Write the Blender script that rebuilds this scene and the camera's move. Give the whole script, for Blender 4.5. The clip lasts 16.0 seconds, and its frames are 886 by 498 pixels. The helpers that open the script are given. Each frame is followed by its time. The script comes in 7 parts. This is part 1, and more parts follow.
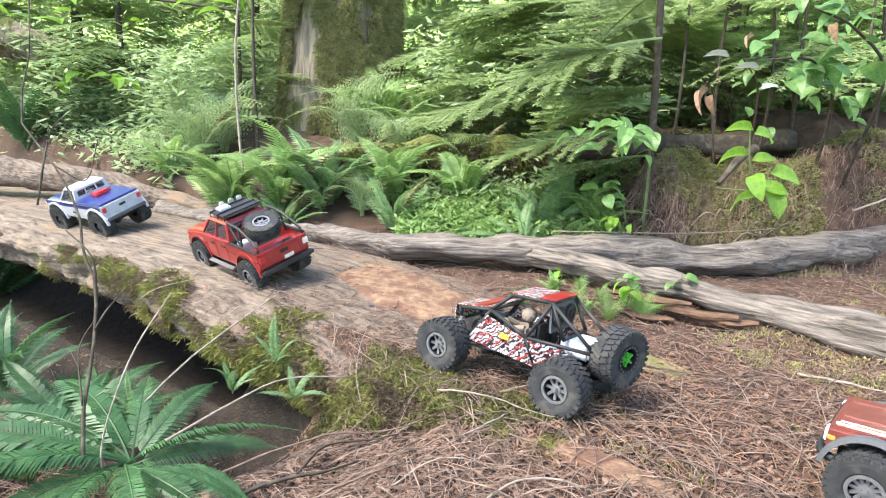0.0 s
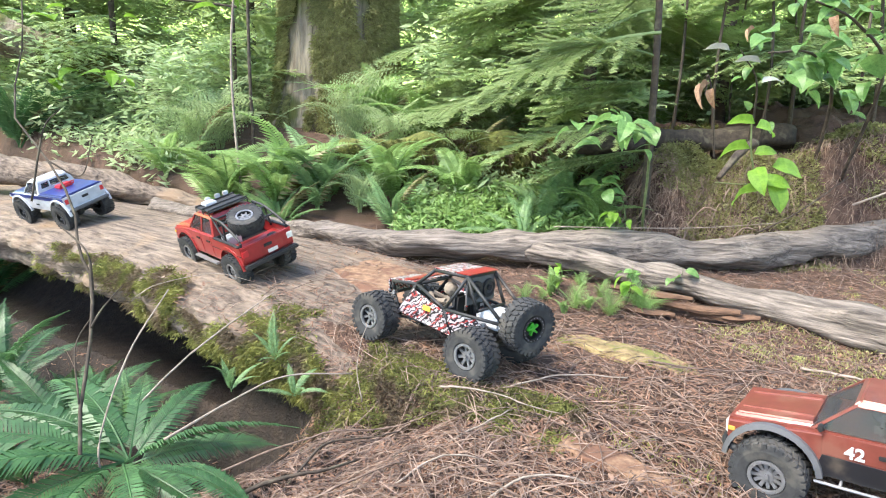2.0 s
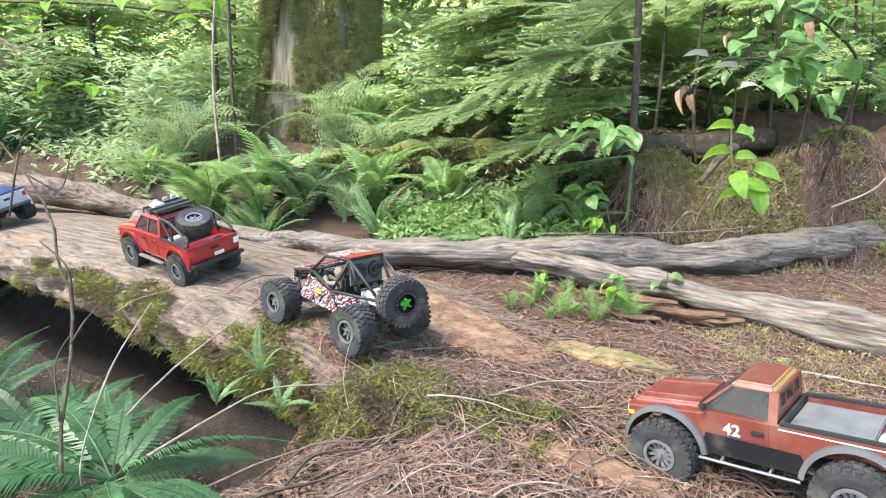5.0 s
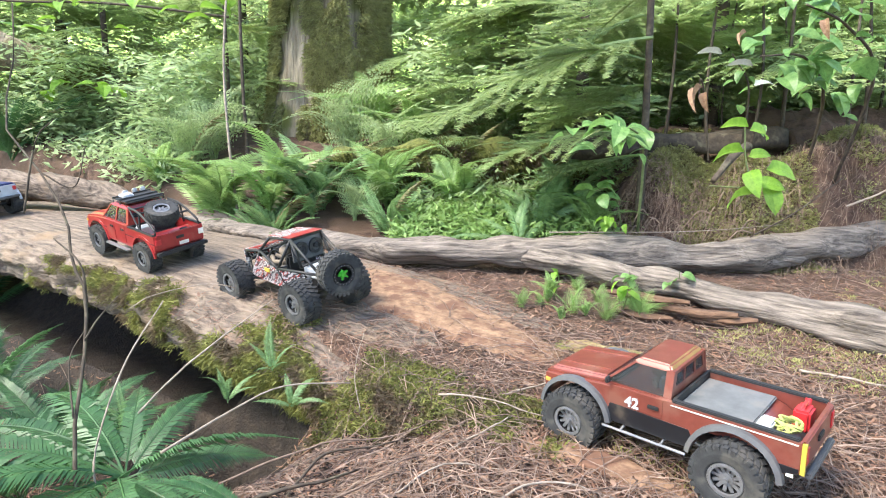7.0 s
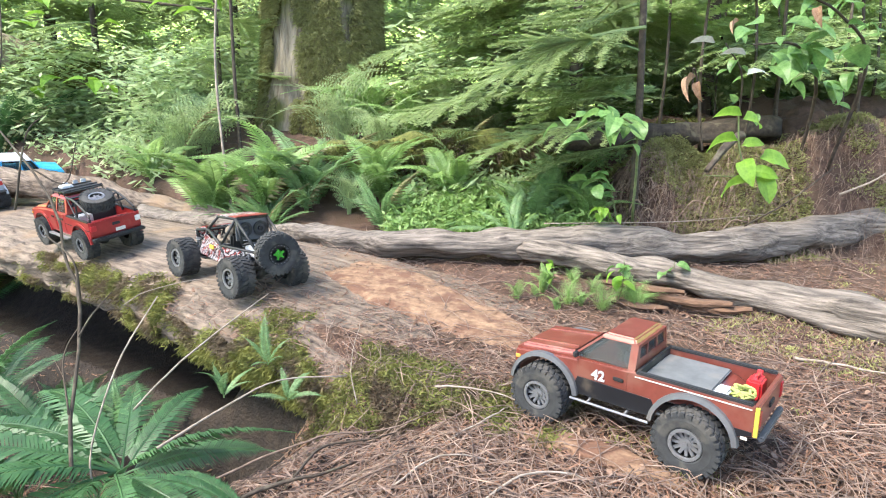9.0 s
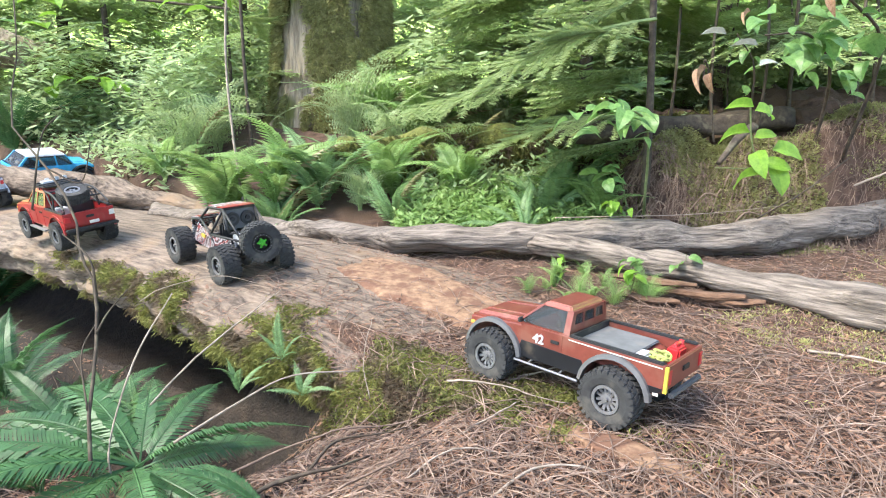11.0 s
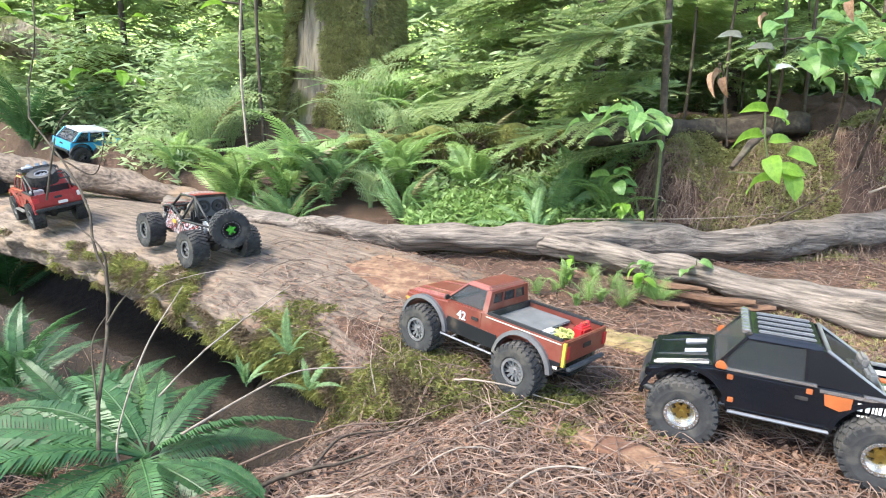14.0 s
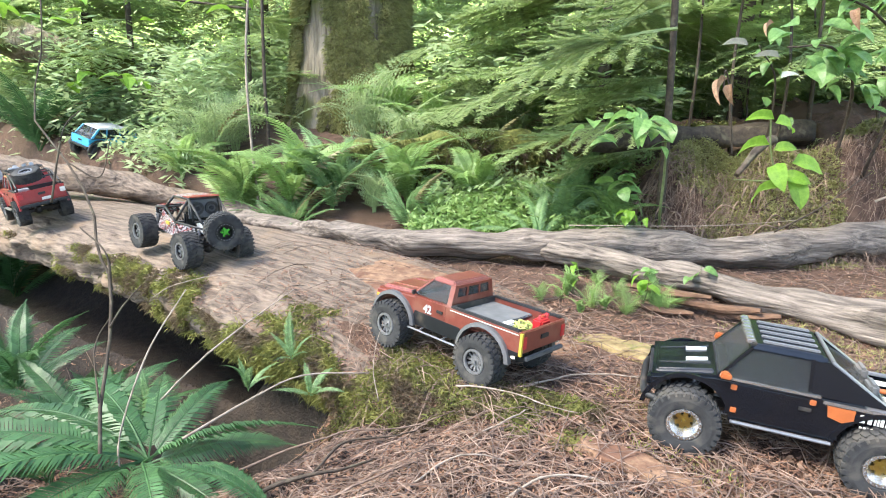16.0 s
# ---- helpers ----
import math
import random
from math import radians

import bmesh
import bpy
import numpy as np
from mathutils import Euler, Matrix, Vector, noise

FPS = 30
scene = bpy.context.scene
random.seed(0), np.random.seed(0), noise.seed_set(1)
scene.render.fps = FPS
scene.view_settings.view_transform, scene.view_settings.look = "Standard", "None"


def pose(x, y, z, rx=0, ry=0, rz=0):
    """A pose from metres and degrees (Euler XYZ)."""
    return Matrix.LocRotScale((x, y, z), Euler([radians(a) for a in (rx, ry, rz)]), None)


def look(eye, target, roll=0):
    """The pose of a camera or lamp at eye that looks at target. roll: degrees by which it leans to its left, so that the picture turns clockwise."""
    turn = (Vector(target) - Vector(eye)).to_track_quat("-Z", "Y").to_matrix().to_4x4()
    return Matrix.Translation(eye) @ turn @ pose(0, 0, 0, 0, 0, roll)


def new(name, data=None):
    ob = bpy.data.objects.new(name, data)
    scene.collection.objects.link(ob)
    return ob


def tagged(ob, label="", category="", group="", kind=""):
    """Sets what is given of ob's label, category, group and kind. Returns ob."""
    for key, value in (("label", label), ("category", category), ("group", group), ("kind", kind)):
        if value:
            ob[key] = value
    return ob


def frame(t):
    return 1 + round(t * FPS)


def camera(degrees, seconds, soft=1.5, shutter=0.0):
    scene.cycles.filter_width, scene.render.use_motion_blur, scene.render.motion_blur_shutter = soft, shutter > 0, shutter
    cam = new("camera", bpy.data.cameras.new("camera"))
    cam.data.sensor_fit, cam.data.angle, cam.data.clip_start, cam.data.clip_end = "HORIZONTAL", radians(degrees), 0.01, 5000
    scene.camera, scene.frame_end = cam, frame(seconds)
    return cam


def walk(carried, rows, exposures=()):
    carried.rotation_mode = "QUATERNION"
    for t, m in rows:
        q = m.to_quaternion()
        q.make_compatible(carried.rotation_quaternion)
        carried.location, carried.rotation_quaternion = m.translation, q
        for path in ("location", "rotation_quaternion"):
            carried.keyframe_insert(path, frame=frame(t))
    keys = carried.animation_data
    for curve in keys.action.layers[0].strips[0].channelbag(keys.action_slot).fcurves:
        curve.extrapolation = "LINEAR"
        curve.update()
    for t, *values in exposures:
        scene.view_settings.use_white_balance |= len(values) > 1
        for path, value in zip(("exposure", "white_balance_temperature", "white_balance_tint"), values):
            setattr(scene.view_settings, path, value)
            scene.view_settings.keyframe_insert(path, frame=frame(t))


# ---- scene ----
cam = camera(71.8, 16.0, soft=1.1)
PATH = [
    (0.0, pose(0.0124, -0.0180, 0.6304, 77.891, -1.215, 1.492)),
    (0.5, pose(0.0085, -0.0112, 0.6265, 77.848, -1.402, 1.376)),
    (1.0, pose(0.0071, -0.0100, 0.6272, 78.134, -1.550, 1.133)),
    (1.5, pose(0.0026, -0.0090, 0.6223, 78.176, -1.261, 1.041)),
    (2.0, pose(-0.0000, -0.0037, 0.6210, 77.675, -1.042, 1.048)),
    (2.5, pose(-0.0038, 0.0000, 0.6203, 77.730, -0.338, 1.177)),
    (3.0, pose(0.0062, -0.0058, 0.6263, 77.740, -0.260, 0.572)),
    (3.5, pose(0.0047, -0.0045, 0.6258, 78.316, -0.053, -0.081)),
    (4.0, pose(0.0066, -0.0044, 0.6240, 78.381, -0.428, -0.465)),
    (6.5, pose(-0.0062, 0.0039, 0.6175, 78.609, -0.263, 0.006)),
    (7.0, pose(-0.0045, 0.0019, 0.6189, 78.360, -0.360, 0.405)),
    (7.5, pose(-0.0037, 0.0013, 0.6206, 78.270, -0.149, 0.409)),
    (8.0, pose(-0.0000, 0.0000, 0.6200, 78.000, -0.000, -0.000)),
    (8.5, pose(0.0016, 0.0026, 0.6202, 77.748, 0.524, -0.479)),
    (9.0, pose(-0.0032, 0.0037, 0.6161, 77.716, 0.190, -0.156)),
    (9.5, pose(-0.0036, -0.0001, 0.6176, 77.700, 0.063, 0.340)),
    (12.0, pose(-0.0027, -0.0017, 0.6139, 77.101, 1.172, 0.800)),
    (12.5, pose(-0.0050, 0.0039, 0.6124, 77.122, 0.499, 1.079)),
    (13.0, pose(-0.0051, -0.0009, 0.6130, 77.094, 0.070, 1.447)),
    (13.5, pose(-0.0061, -0.0003, 0.6138, 77.134, -0.339, 1.612)),
    (14.0, pose(-0.0041, -0.0025, 0.6162, 77.209, -0.105, 1.831)),
    (14.5, pose(-0.0011, -0.0041, 0.6185, 77.141, 0.434, 1.511)),
    (15.0, pose(0.0002, -0.0030, 0.6184, 77.280, 0.350, 1.284)),
    (15.5, pose(-0.0040, -0.0008, 0.6168, 77.436, -0.250, 1.663)),
    (16.0, pose(-0.0045, 0.0007, 0.6173, 77.663, -0.488, 2.242)),
]
walk(cam, PATH)

# light: open shade under a high canopy
world = bpy.data.worlds.new("world")
scene.world = world
world.use_nodes = True
wn = world.node_tree.nodes
sky = wn.new("ShaderNodeTexSky")
sky.sky_type, sky.sun_disc = "NISHITA", False
sky.sun_elevation, sky.sun_rotation = radians(56), radians(-118)
world.node_tree.links.new(sky.outputs[0], wn["Background"].inputs[0])
wn["Background"].inputs[1].default_value = 0.15
sun_data = bpy.data.lights.new("sun", "SUN")
sun_data.energy, sun_data.angle, sun_data.color = 2.1, radians(22), (1.0, 0.94, 0.82)
sun = new("sun", sun_data)
sun.matrix_world = look((-5.4, -2.9, 9), (0, 0, 0))
scene.view_settings.exposure = 2.08


# ---- materials ----
def mat(name, dark, light, scale=20.0, rough=0.8, bump=0.3, bump_scale=None, metal=0.0, fine=None, detail=6.0, stretch=None,
        spot=None, spot_scale=6.0, spot_amount=0.5, translucent=0.0, coat=0.0, bump_dist=0.004, var=0.0, seed=0.0, turn=0.0):
    """A surface with two scales of colour variation and relief."""
    m = bpy.data.materials.new(name)
    m.use_nodes = True
    nt = m.node_tree
    n, lk = nt.nodes, nt.links.new
    b = n["Principled BSDF"]
    tc = n.new("ShaderNodeTexCoord")
    mp = n.new("ShaderNodeMapping")
    mp.inputs["Location"].default_value = (seed, seed * 0.7, 0)
    if stretch:
        mp.inputs["Scale"].default_value = stretch
    src = tc.outputs["Object"]
    if turn:
        m0 = n.new("ShaderNodeMapping")
        m0.inputs["Rotation"].default_value = (0, 0, radians(turn))
        lk(src, m0.inputs[0])
        src = m0.outputs[0]
    lk(src, mp.inputs[0])
    no = n.new("ShaderNodeTexNoise")
    no.inputs["Scale"].default_value, no.inputs["Detail"].default_value, no.inputs["Roughness"].default_value = scale, detail, 0.65
    lk(mp.outputs[0], no.inputs[0])
    rp = n.new("ShaderNodeValToRGB")
    rp.color_ramp.elements[0].position, rp.color_ramp.elements[1].position = 0.32, 0.68
    rp.color_ramp.elements[0].color, rp.color_ramp.elements[1].color = (*dark, 1), (*light, 1)
    lk(no.outputs[0], rp.inputs[0])
    col = rp.outputs[0]
    if spot:
        n2 = n.new("ShaderNodeTexNoise")
        n2.inputs["Scale"].default_value, n2.inputs["Detail"].default_value = spot_scale, 5
        lk(tc.outputs["Object"], n2.inputs[0])
        r2 = n.new("ShaderNodeValToRGB")
        r2.color_ramp.elements[0].position, r2.color_ramp.elements[1].position = 0.62 - 0.3 * spot_amount, 0.72 - 0.3 * spot_amount
        lk(n2.outputs[0], r2.inputs[0])
        mx = n.new("ShaderNodeMix")
        mx.data_type = "RGBA"
        lk(r2.outputs[0], mx.inputs[0])
        lk(col, mx.inputs[6])
        mx.inputs[7].default_value = (*spot, 1)
        col = mx.outputs[2]
    if var:
        oi = n.new("ShaderNodeObjectInfo")
        gi = n.new("ShaderNodeNewGeometry")
        ad = n.new("ShaderNodeMath")
        ad.operation = "ADD"
        lk(oi.outputs["Random"], ad.inputs[0])
        lk(gi.outputs["Random Per Island"], ad.inputs[1])
        mr = n.new("ShaderNodeMapRange")
        mr.inputs[2].default_value = 2
        mr.inputs[3].default_value, mr.inputs[4].default_value = 1 - var, 1 + var
        lk(ad.outputs[0], mr.inputs[0])
        hs = n.new("ShaderNodeHueSaturation")
        lk(mr.outputs[0], hs.inputs["Value"])
        lk(col, hs.inputs["Color"])
        col = hs.outputs[0]
    lk(col, b.inputs["Base Color"])
    b.inputs["Roughness"].default_value, b.inputs["Metallic"].default_value = rough, metal
    b.inputs["Coat Weight"].default_value = coat
    if bump:
        nb = n.new("ShaderNodeTexNoise")
        nb.inputs["Scale"].default_value, nb.inputs["Detail"].default_value = bump_scale or scale * 3, 8
        lk(mp.outputs[0], nb.inputs[0])
        bp = n.new("ShaderNodeBump")
        bp.inputs["Strength"].default_value, bp.inputs["Distance"].default_value = bump, bump_dist
        lk(nb.outputs[0], bp.inputs["Height"])
        lk(bp.outputs[0], b.inputs["Normal"])
    if translucent:
        tr = n.new("ShaderNodeBsdfTranslucent")
        lk(col, tr.inputs[0])
        ms = n.new("ShaderNodeMixShader")
        ms.inputs[0].default_value = translucent
        lk(b.outputs[0], ms.inputs[1])
        lk(tr.outputs[0], ms.inputs[2])
        lk(ms.outputs[0], n["Material Output"].inputs[0])
    return m


M_LITTER = mat("needle_litter", (0.045, 0.023, 0.015), (0.15, 0.088, 0.06), 22, 0.95, 0.9, 160, spot=(0.085, 0.05, 0.03), spot_scale=5, spot_amount=0.35, bump_dist=0.012)
M_LOG = mat("weathered_log", (0.045, 0.032, 0.024), (0.27, 0.205, 0.152), 60, 0.9, 1.0, 60, stretch=(0.13, 1.0, 1.0), turn=32, spot=(0.22, 0.15, 0.095), spot_scale=4.5, spot_amount=0.15, bump_dist=0.014, detail=9)
M_GREYWOOD = mat("grey_dead_wood", (0.04, 0.031, 0.025), (0.27, 0.222, 0.182), 75, 0.85, 1.0, 90, stretch=(0.10, 1, 1), bump_dist=0.012, detail=9)
M_GREYWOOD_B = mat("grey_dead_wood", (0.04, 0.031, 0.025), (0.27, 0.222, 0.182), 75, 0.85, 1.0, 90, stretch=(0.10, 1, 1), turn=42, bump_dist=0.012, detail=9)
# damp humus, coloured near black to carry the shade of the hollow
M_SHADE_SOIL = mat("shaded_damp_humus", (0.012, 0.008, 0.006), (0.045, 0.030, 0.021), 30, 0.95, 0.9, 120, bump_dist=0.015)
M_ROT = mat("red_rotten_wood", (0.05, 0.026, 0.016), (0.18, 0.10, 0.058), 26, 0.95, 0.9, 90, stretch=(0.4, 1, 1), bump_dist=0.01)
M_MOSS = mat("moss", (0.05, 0.06, 0.012), (0.19, 0.20, 0.045), 35, 0.95, 1.0, 220, bump_dist=0.012, var=0.35)
M_BARK = mat("bark", (0.10, 0.08, 0.055), (0.36, 0.30, 0.22), 20, 0.95, 1.0, 30, stretch=(1, 1, 0.14), spot=(0.10, 0.11, 0.025), spot_scale=2.0, spot_amount=0.6, bump_dist=0.04)


# ---- mesh helpers ----
def obj(name, bm, material, parent=None, smooth=False):
    me = bpy.data.meshes.new(name)
    bm.to_mesh(me)
    bm.free()
    for mm in (material if isinstance(material, (list, tuple)) else [material]):
        me.materials.append(mm)
    if smooth:
        me.polygons.foreach_set("use_smooth", [True] * len(me.polygons))
    ob = new(name, me)
    ob.parent = parent
    return ob


def part(name, bm, material, parent, label="", smooth=False):
    return tagged(obj(name, bm, material, parent, smooth), label)


def grid_mesh(name, verts, nu, nv, material, closed=False, smooth=True, parent=None):
    """A sheet of nu x nv points in rows of nv; closed joins the last column to the first."""
    faces = []
    for i in range(nu - 1):
        for j in range(nv if closed else nv - 1):
            k = (j + 1) % nv
            faces.append((i * nv + j, i * nv + k, (i + 1) * nv + k, (i + 1) * nv + j))
    me = bpy.data.meshes.new(name)
    me.from_pydata([tuple(v) for v in verts], [], faces)
    me.materials.append(material)
    if smooth:
        me.polygons.foreach_set("use_smooth", [True] * len(me.polygons))
    ob = new(name, me)
    ob.parent = parent
    return ob


def tube(bm, pts, radii, sides=8, rough=0.0, seed=0.0, cap=True):
    """A tapered round rod along pts."""
    pts = [Vector(p) for p in pts]
    if not hasattr(radii, "__len__"):
        radii = [radii] * len(pts)
    rings = []
    ref = Vector((0, 0, 1))
    for i, p in enumerate(pts):
        d = (pts[min(i + 1, len(pts) - 1)] - pts[max(i - 1, 0)]).normalized()
        a = d.cross(ref if abs(d.dot(ref)) < 0.95 else Vector((1, 0, 0))).normalized()
        b = d.cross(a)
        ring = []
        for k in range(sides):
            t = 2 * math.pi * k / sides
            q = a * math.cos(t) + b * math.sin(t)
            r = radii[i]
            if rough:
                r *= 1 + rough * noise.noise(Vector((p.x * 7 + q.x * 1.3 + seed, p.y * 7 + q.y * 1.3, p.z * 7 + q.z * 1.3)))
            ring.append(bm.verts.new(p + q * r))
        rings.append(ring)
    for r0, r1 in zip(rings, rings[1:]):
        for k in range(sides):
            bm.faces.new((r0[k], r0[(k + 1) % sides], r1[(k + 1) % sides], r1[k]))
    if cap:
        bm.faces.new(rings[0][::-1])
        bm.faces.new(rings[-1])


def curve_pts(pts, n):
    """n points on a smooth line through pts."""
    P = [Vector(p) for p in pts]
    P = [P[0] * 2 - P[1]] + P + [P[-1] * 2 - P[-2]]
    out = []
    for i in range(n):
        u = i / (n - 1) * (len(P) - 3)
        k = min(int(u), len(P) - 4)
        t = u - k
        a, b, c, d = P[k:k + 4]
        out.append(0.5 * ((2 * b) + (c - a) * t + (2 * a - 5 * b + 4 * c - d) * t * t + (3 * b - a - 3 * c + d) * t ** 3))
    return out


def fbm(x, y, z=0.0, octaves=4):
    v, a, f = 0.0, 0.5, 1.0
    for _ in range(octaves):
        v += a * noise.noise(Vector((x * f, y * f, z * f)))
        a, f = a * 0.5, f * 2.1
    return v


def smooth(x):
    x = min(1.0, max(0.0, x))
    return x * x * (3 - 2 * x)


# ---- the lie of the land ----
# s runs along the great log, away and to the left; w across it, away from the camera's side
def along(x, y):
    return (x - 0.2) * -0.85 + (y - 1.3) * 0.53


def across(x, y):
    return (x - 0.2) * 0.53 + (y - 1.3) * 0.85


def on_log(s, w):
    return 0.2 - 0.85 * s + 0.53 * w, 1.3 + 0.53 * s + 0.85 * w


def path_z(s):
    return float(np.interp(s, [-2, -0.6, 0, 0.5, 0.95, 1.5, 2.4, 3.2], [0, 0, 0.02, 0.05, 0.09, 0.12, 0.135, 0.14]))


def ground_z(x, y, rough=1.0):
    s, w = along(x, y), across(x, y)
    back = float(np.interp(y, [1.5, 2.0, 2.4, 2.7, 3.2, 4.3, 6, 10, 30, 120], [0.0, 0.03, 0.06, 0.11, 0.24, 0.52, 0.70, 0.76, 0.85, 1.0]))
    path = path_z(s)
    k = smooth((w - 0.25) / 0.35)
    z = path * (1 - k) + back * k
    # the log lies over a hollow; the near side drops away
    z -= (path + 0.50) * smooth((s - 0.28) / 0.6) * smooth((-0.04 - w) / 0.16) * (1 - 0.5 * smooth((-0.42 - w) / 0.25))
    z -= (path + 0.50) * smooth((s - 0.70) / 0.35) * smooth((w + 0.16) / 0.16) * (1 - smooth((w - 0.55) / 0.25))
    z -= 0.11 * smooth((s + 0.02) / 0.30) * smooth((-0.17 - w) / 0.10)
    # root mound
    z += (0.28 + 0.13 * smooth((x - 1.2) / 0.7) + 0.22 * fbm(x * 3.6, y * 3.6, 8.8, 4)) * smooth((x - 0.70 + 0.1 * (y - 2.4)) / 0.28) * smooth((y - 2.36) / 0.34) * (1 - smooth((y - 3.3) / 0.8)) * (1 - 0.7 * smooth((x - 2.6) / 1.0))
    n1 = fbm(x * 2.3, y * 2.3, 3.1) * 0.05 * (0.35 + smooth((abs(w - 0.1) - 0.25) / 0.4)) 
    n2 = fbm(x * 14, y * 14, 7.7, 3) * 0.012
    return z + (n1 + n2) * rough


def log_top(s, w):
    """The height of the great log's upper face, or far below where there is none."""
    ww = (w - 0.32) / (0.40 + (0.10 * smooth((1.9 - s) / 1.2) if w < 0.32 else 0))
    if s < 0.15 or abs(ww) >= 0.98:
        return -9.0
    return path_z(s) + 0.022 - 0.13 + 0.13 * (1 - abs(ww) ** 2.7) ** (1 / 2.7) - 0.03 * (1 - smooth((s - 0.15) / 0.5))


def floor_z(x, y, rough=1.0):
    """The uppermost of soil and log."""
    return max(ground_z(x, y, rough), log_top(along(x, y), across(x, y)))


def ground():
    xs = np.concatenate([-np.geomspace(90, 3.4, 22), np.arange(-3.3, 2.7, 0.022), np.geomspace(2.75, 90, 22)])
    ys = np.concatenate([-np.geomspace(60, 0.6, 14), np.arange(-0.4, 0.7, 0.06), np.arange(0.7, 4.4, 0.022), np.geomspace(4.45, 120, 34)])
    verts = [(x, y, ground_z(x, y)) for x in xs for y in ys]
    ob = grid_mesh("ground", verts, len(xs), len(ys), M_LITTER)
    ob.data.materials.append(M_SHADE_SOIL)
    # faces low in the hollow get the soil with shade in its colour
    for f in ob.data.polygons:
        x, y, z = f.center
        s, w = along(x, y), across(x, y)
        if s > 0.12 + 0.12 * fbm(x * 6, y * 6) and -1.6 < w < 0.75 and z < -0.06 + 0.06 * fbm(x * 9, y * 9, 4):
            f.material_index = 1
    return tagged(ob, "brown conifer needle litter over uneven forest soil", "ground", kind="structure")


ground()


# ---- fallen wood ----
def great_log():
    verts = []
    ss = np.arange(0.15, 4.6, 0.02)
    nv = 96
    for s in ss:
        top = path_z(s) + 0.022
        grow = smooth((s - 0.15) / 0.5)
        for k in range(nv):
            t = 2 * math.pi * k / nv
            c, sn = math.cos(t), math.sin(t)
            a, b = 0.40, 0.13
            ww = math.copysign(abs(c) ** (2 / 2.7), c) * a
            zz = math.copysign(abs(sn) ** (2 / 2.7), sn) * b
            # long grooves of the grain, and a ragged mossy flank
            r = 1 + 0.05 * fbm(s * 1.2, ww * 18, zz * 18, 3) * (1 if zz < 0.9 * b else 0.35) + 0.05 * fbm(s * 6, ww * 5, zz * 5, 4) * (1.6 if ww < -0.25 else 0.4)
            if ww < -0.22 and zz < 0.85 * b:
                r += 0.16 * fbm(s * 10, ww * 10, zz * 14, 4) - 0.03
            w = 0.32 + ww * r - (0.10 * smooth((1.9 - s) / 1.2) if ww < 0 else 0) * max(0, -c)
            z = top - b + zz * r - (1 - grow) * 0.03
            x, y = on_log(s, w)
            verts.append((x, y, z))
    ob = grid_mesh("fallen_log", verts, len(ss), nv, M_LOG, closed=True)
    return tagged(ob, "huge weathered fallen log with mossy flank", "fallen log")


great_log()


def dead_log(name, pts, r0, r1, label, material=None, rough=0.55, n=40, sides=20):
    bm = bmesh.new()
    P = curve_pts(pts, n)
    P = [p + Vector((0, 0, 0.012 * noise.noise(Vector((p.x * 5, p.y * 5, 2))))) for p in P]
    tube(bm, P, [r0 + (r1 - r0) * i / (n - 1) for i in range(n)], sides, rough, seed=r0 * 100)
    return tagged(obj(name, bm, material or M_GREYWOOD, smooth=True), label, "fallen log")


dead_log("fallen_log", [(-1.45, 2.95, 0.15), (-0.95, 2.66, 0.14), (-0.5, 2.46, 0.13), (-0.15, 2.36, 0.12), (0.385, 2.32, 0.135), (1.12, 2.32, 0.13), (2.1, 2.62, 0.19), (3.0, 2.9, 0.25)], 0.040, 0.068, "slim grey barkless fallen trunk", n=110)
dead_log("fallen_log", [(0.3, 2.30, 0.125), (0.85, 1.92, 0.085), (1.2, 1.6, 0.055), (1.7, 1.15, 0.04)], 0.038, 0.060, "slim grey fallen trunk with flaking bark", M_GREYWOOD_B, n=60)
dead_log("fallen_log", [(-0.85, 3.2, 0.36), (-0.1, 3.22, 0.43), (0.5, 3.25, 0.47), (0.95, 3.32, 0.48)], 0.085, 0.07, "fallen trunk thickly covered in moss", M_MOSS, n=60)


def big_tree():
    tree = tagged(new("tree"), "massive old conifer with moss on grooved bark", "tree")
    tree.location = (-0.87, 4.75, 0.42)
    verts = []
    zs = np.concatenate([np.arange(-0.25, 2.6, 0.03), np.arange(2.6, 14, 0.4)])
    nv = 120
    for z in zs:
        r = 0.395 * (1 - 0.015 * z) + 0.30 * math.exp(-(z + 0.25) / 0.30)
        for k in range(nv):
            t = 2 * math.pi * k / nv
            c, sn = math.cos(t), math.sin(t)
            rr = r * (1 + 0.10 * math.exp(-max(z, 0) / 0.5) * math.sin(5 * t + 1) + 0.16 * abs(fbm(c * 13, sn * 13, z * 0.9, 4)) + 0.06 * fbm(c * 4, sn * 4, z * 2.5, 4))
            verts.append((c * rr + 0.035 * z, sn * rr, z))
    ob = grid_mesh("trunk", verts, len(zs), nv, M_BARK, closed=True, parent=tree)
    return tree


big_tree()

# ---- model trucks ----
# vehicle space: x ahead, y to the left, z up, origin on the ground amid the wheels
def paint(name, colour, rough=0.35, metal=0.0, dust=0.35, coat=0.3):
    d = tuple(c * 0.72 for c in colour)
    return mat(name, d, colour, 30, rough, 0.08, 90, metal=metal, spot=tuple(0.75 * c + 0.25 * e for c, e in zip(colour, (0.22, 0.17, 0.12))) if dust else None, spot_scale=14,
               spot_amount=dust, coat=coat, bump_dist=0.001)


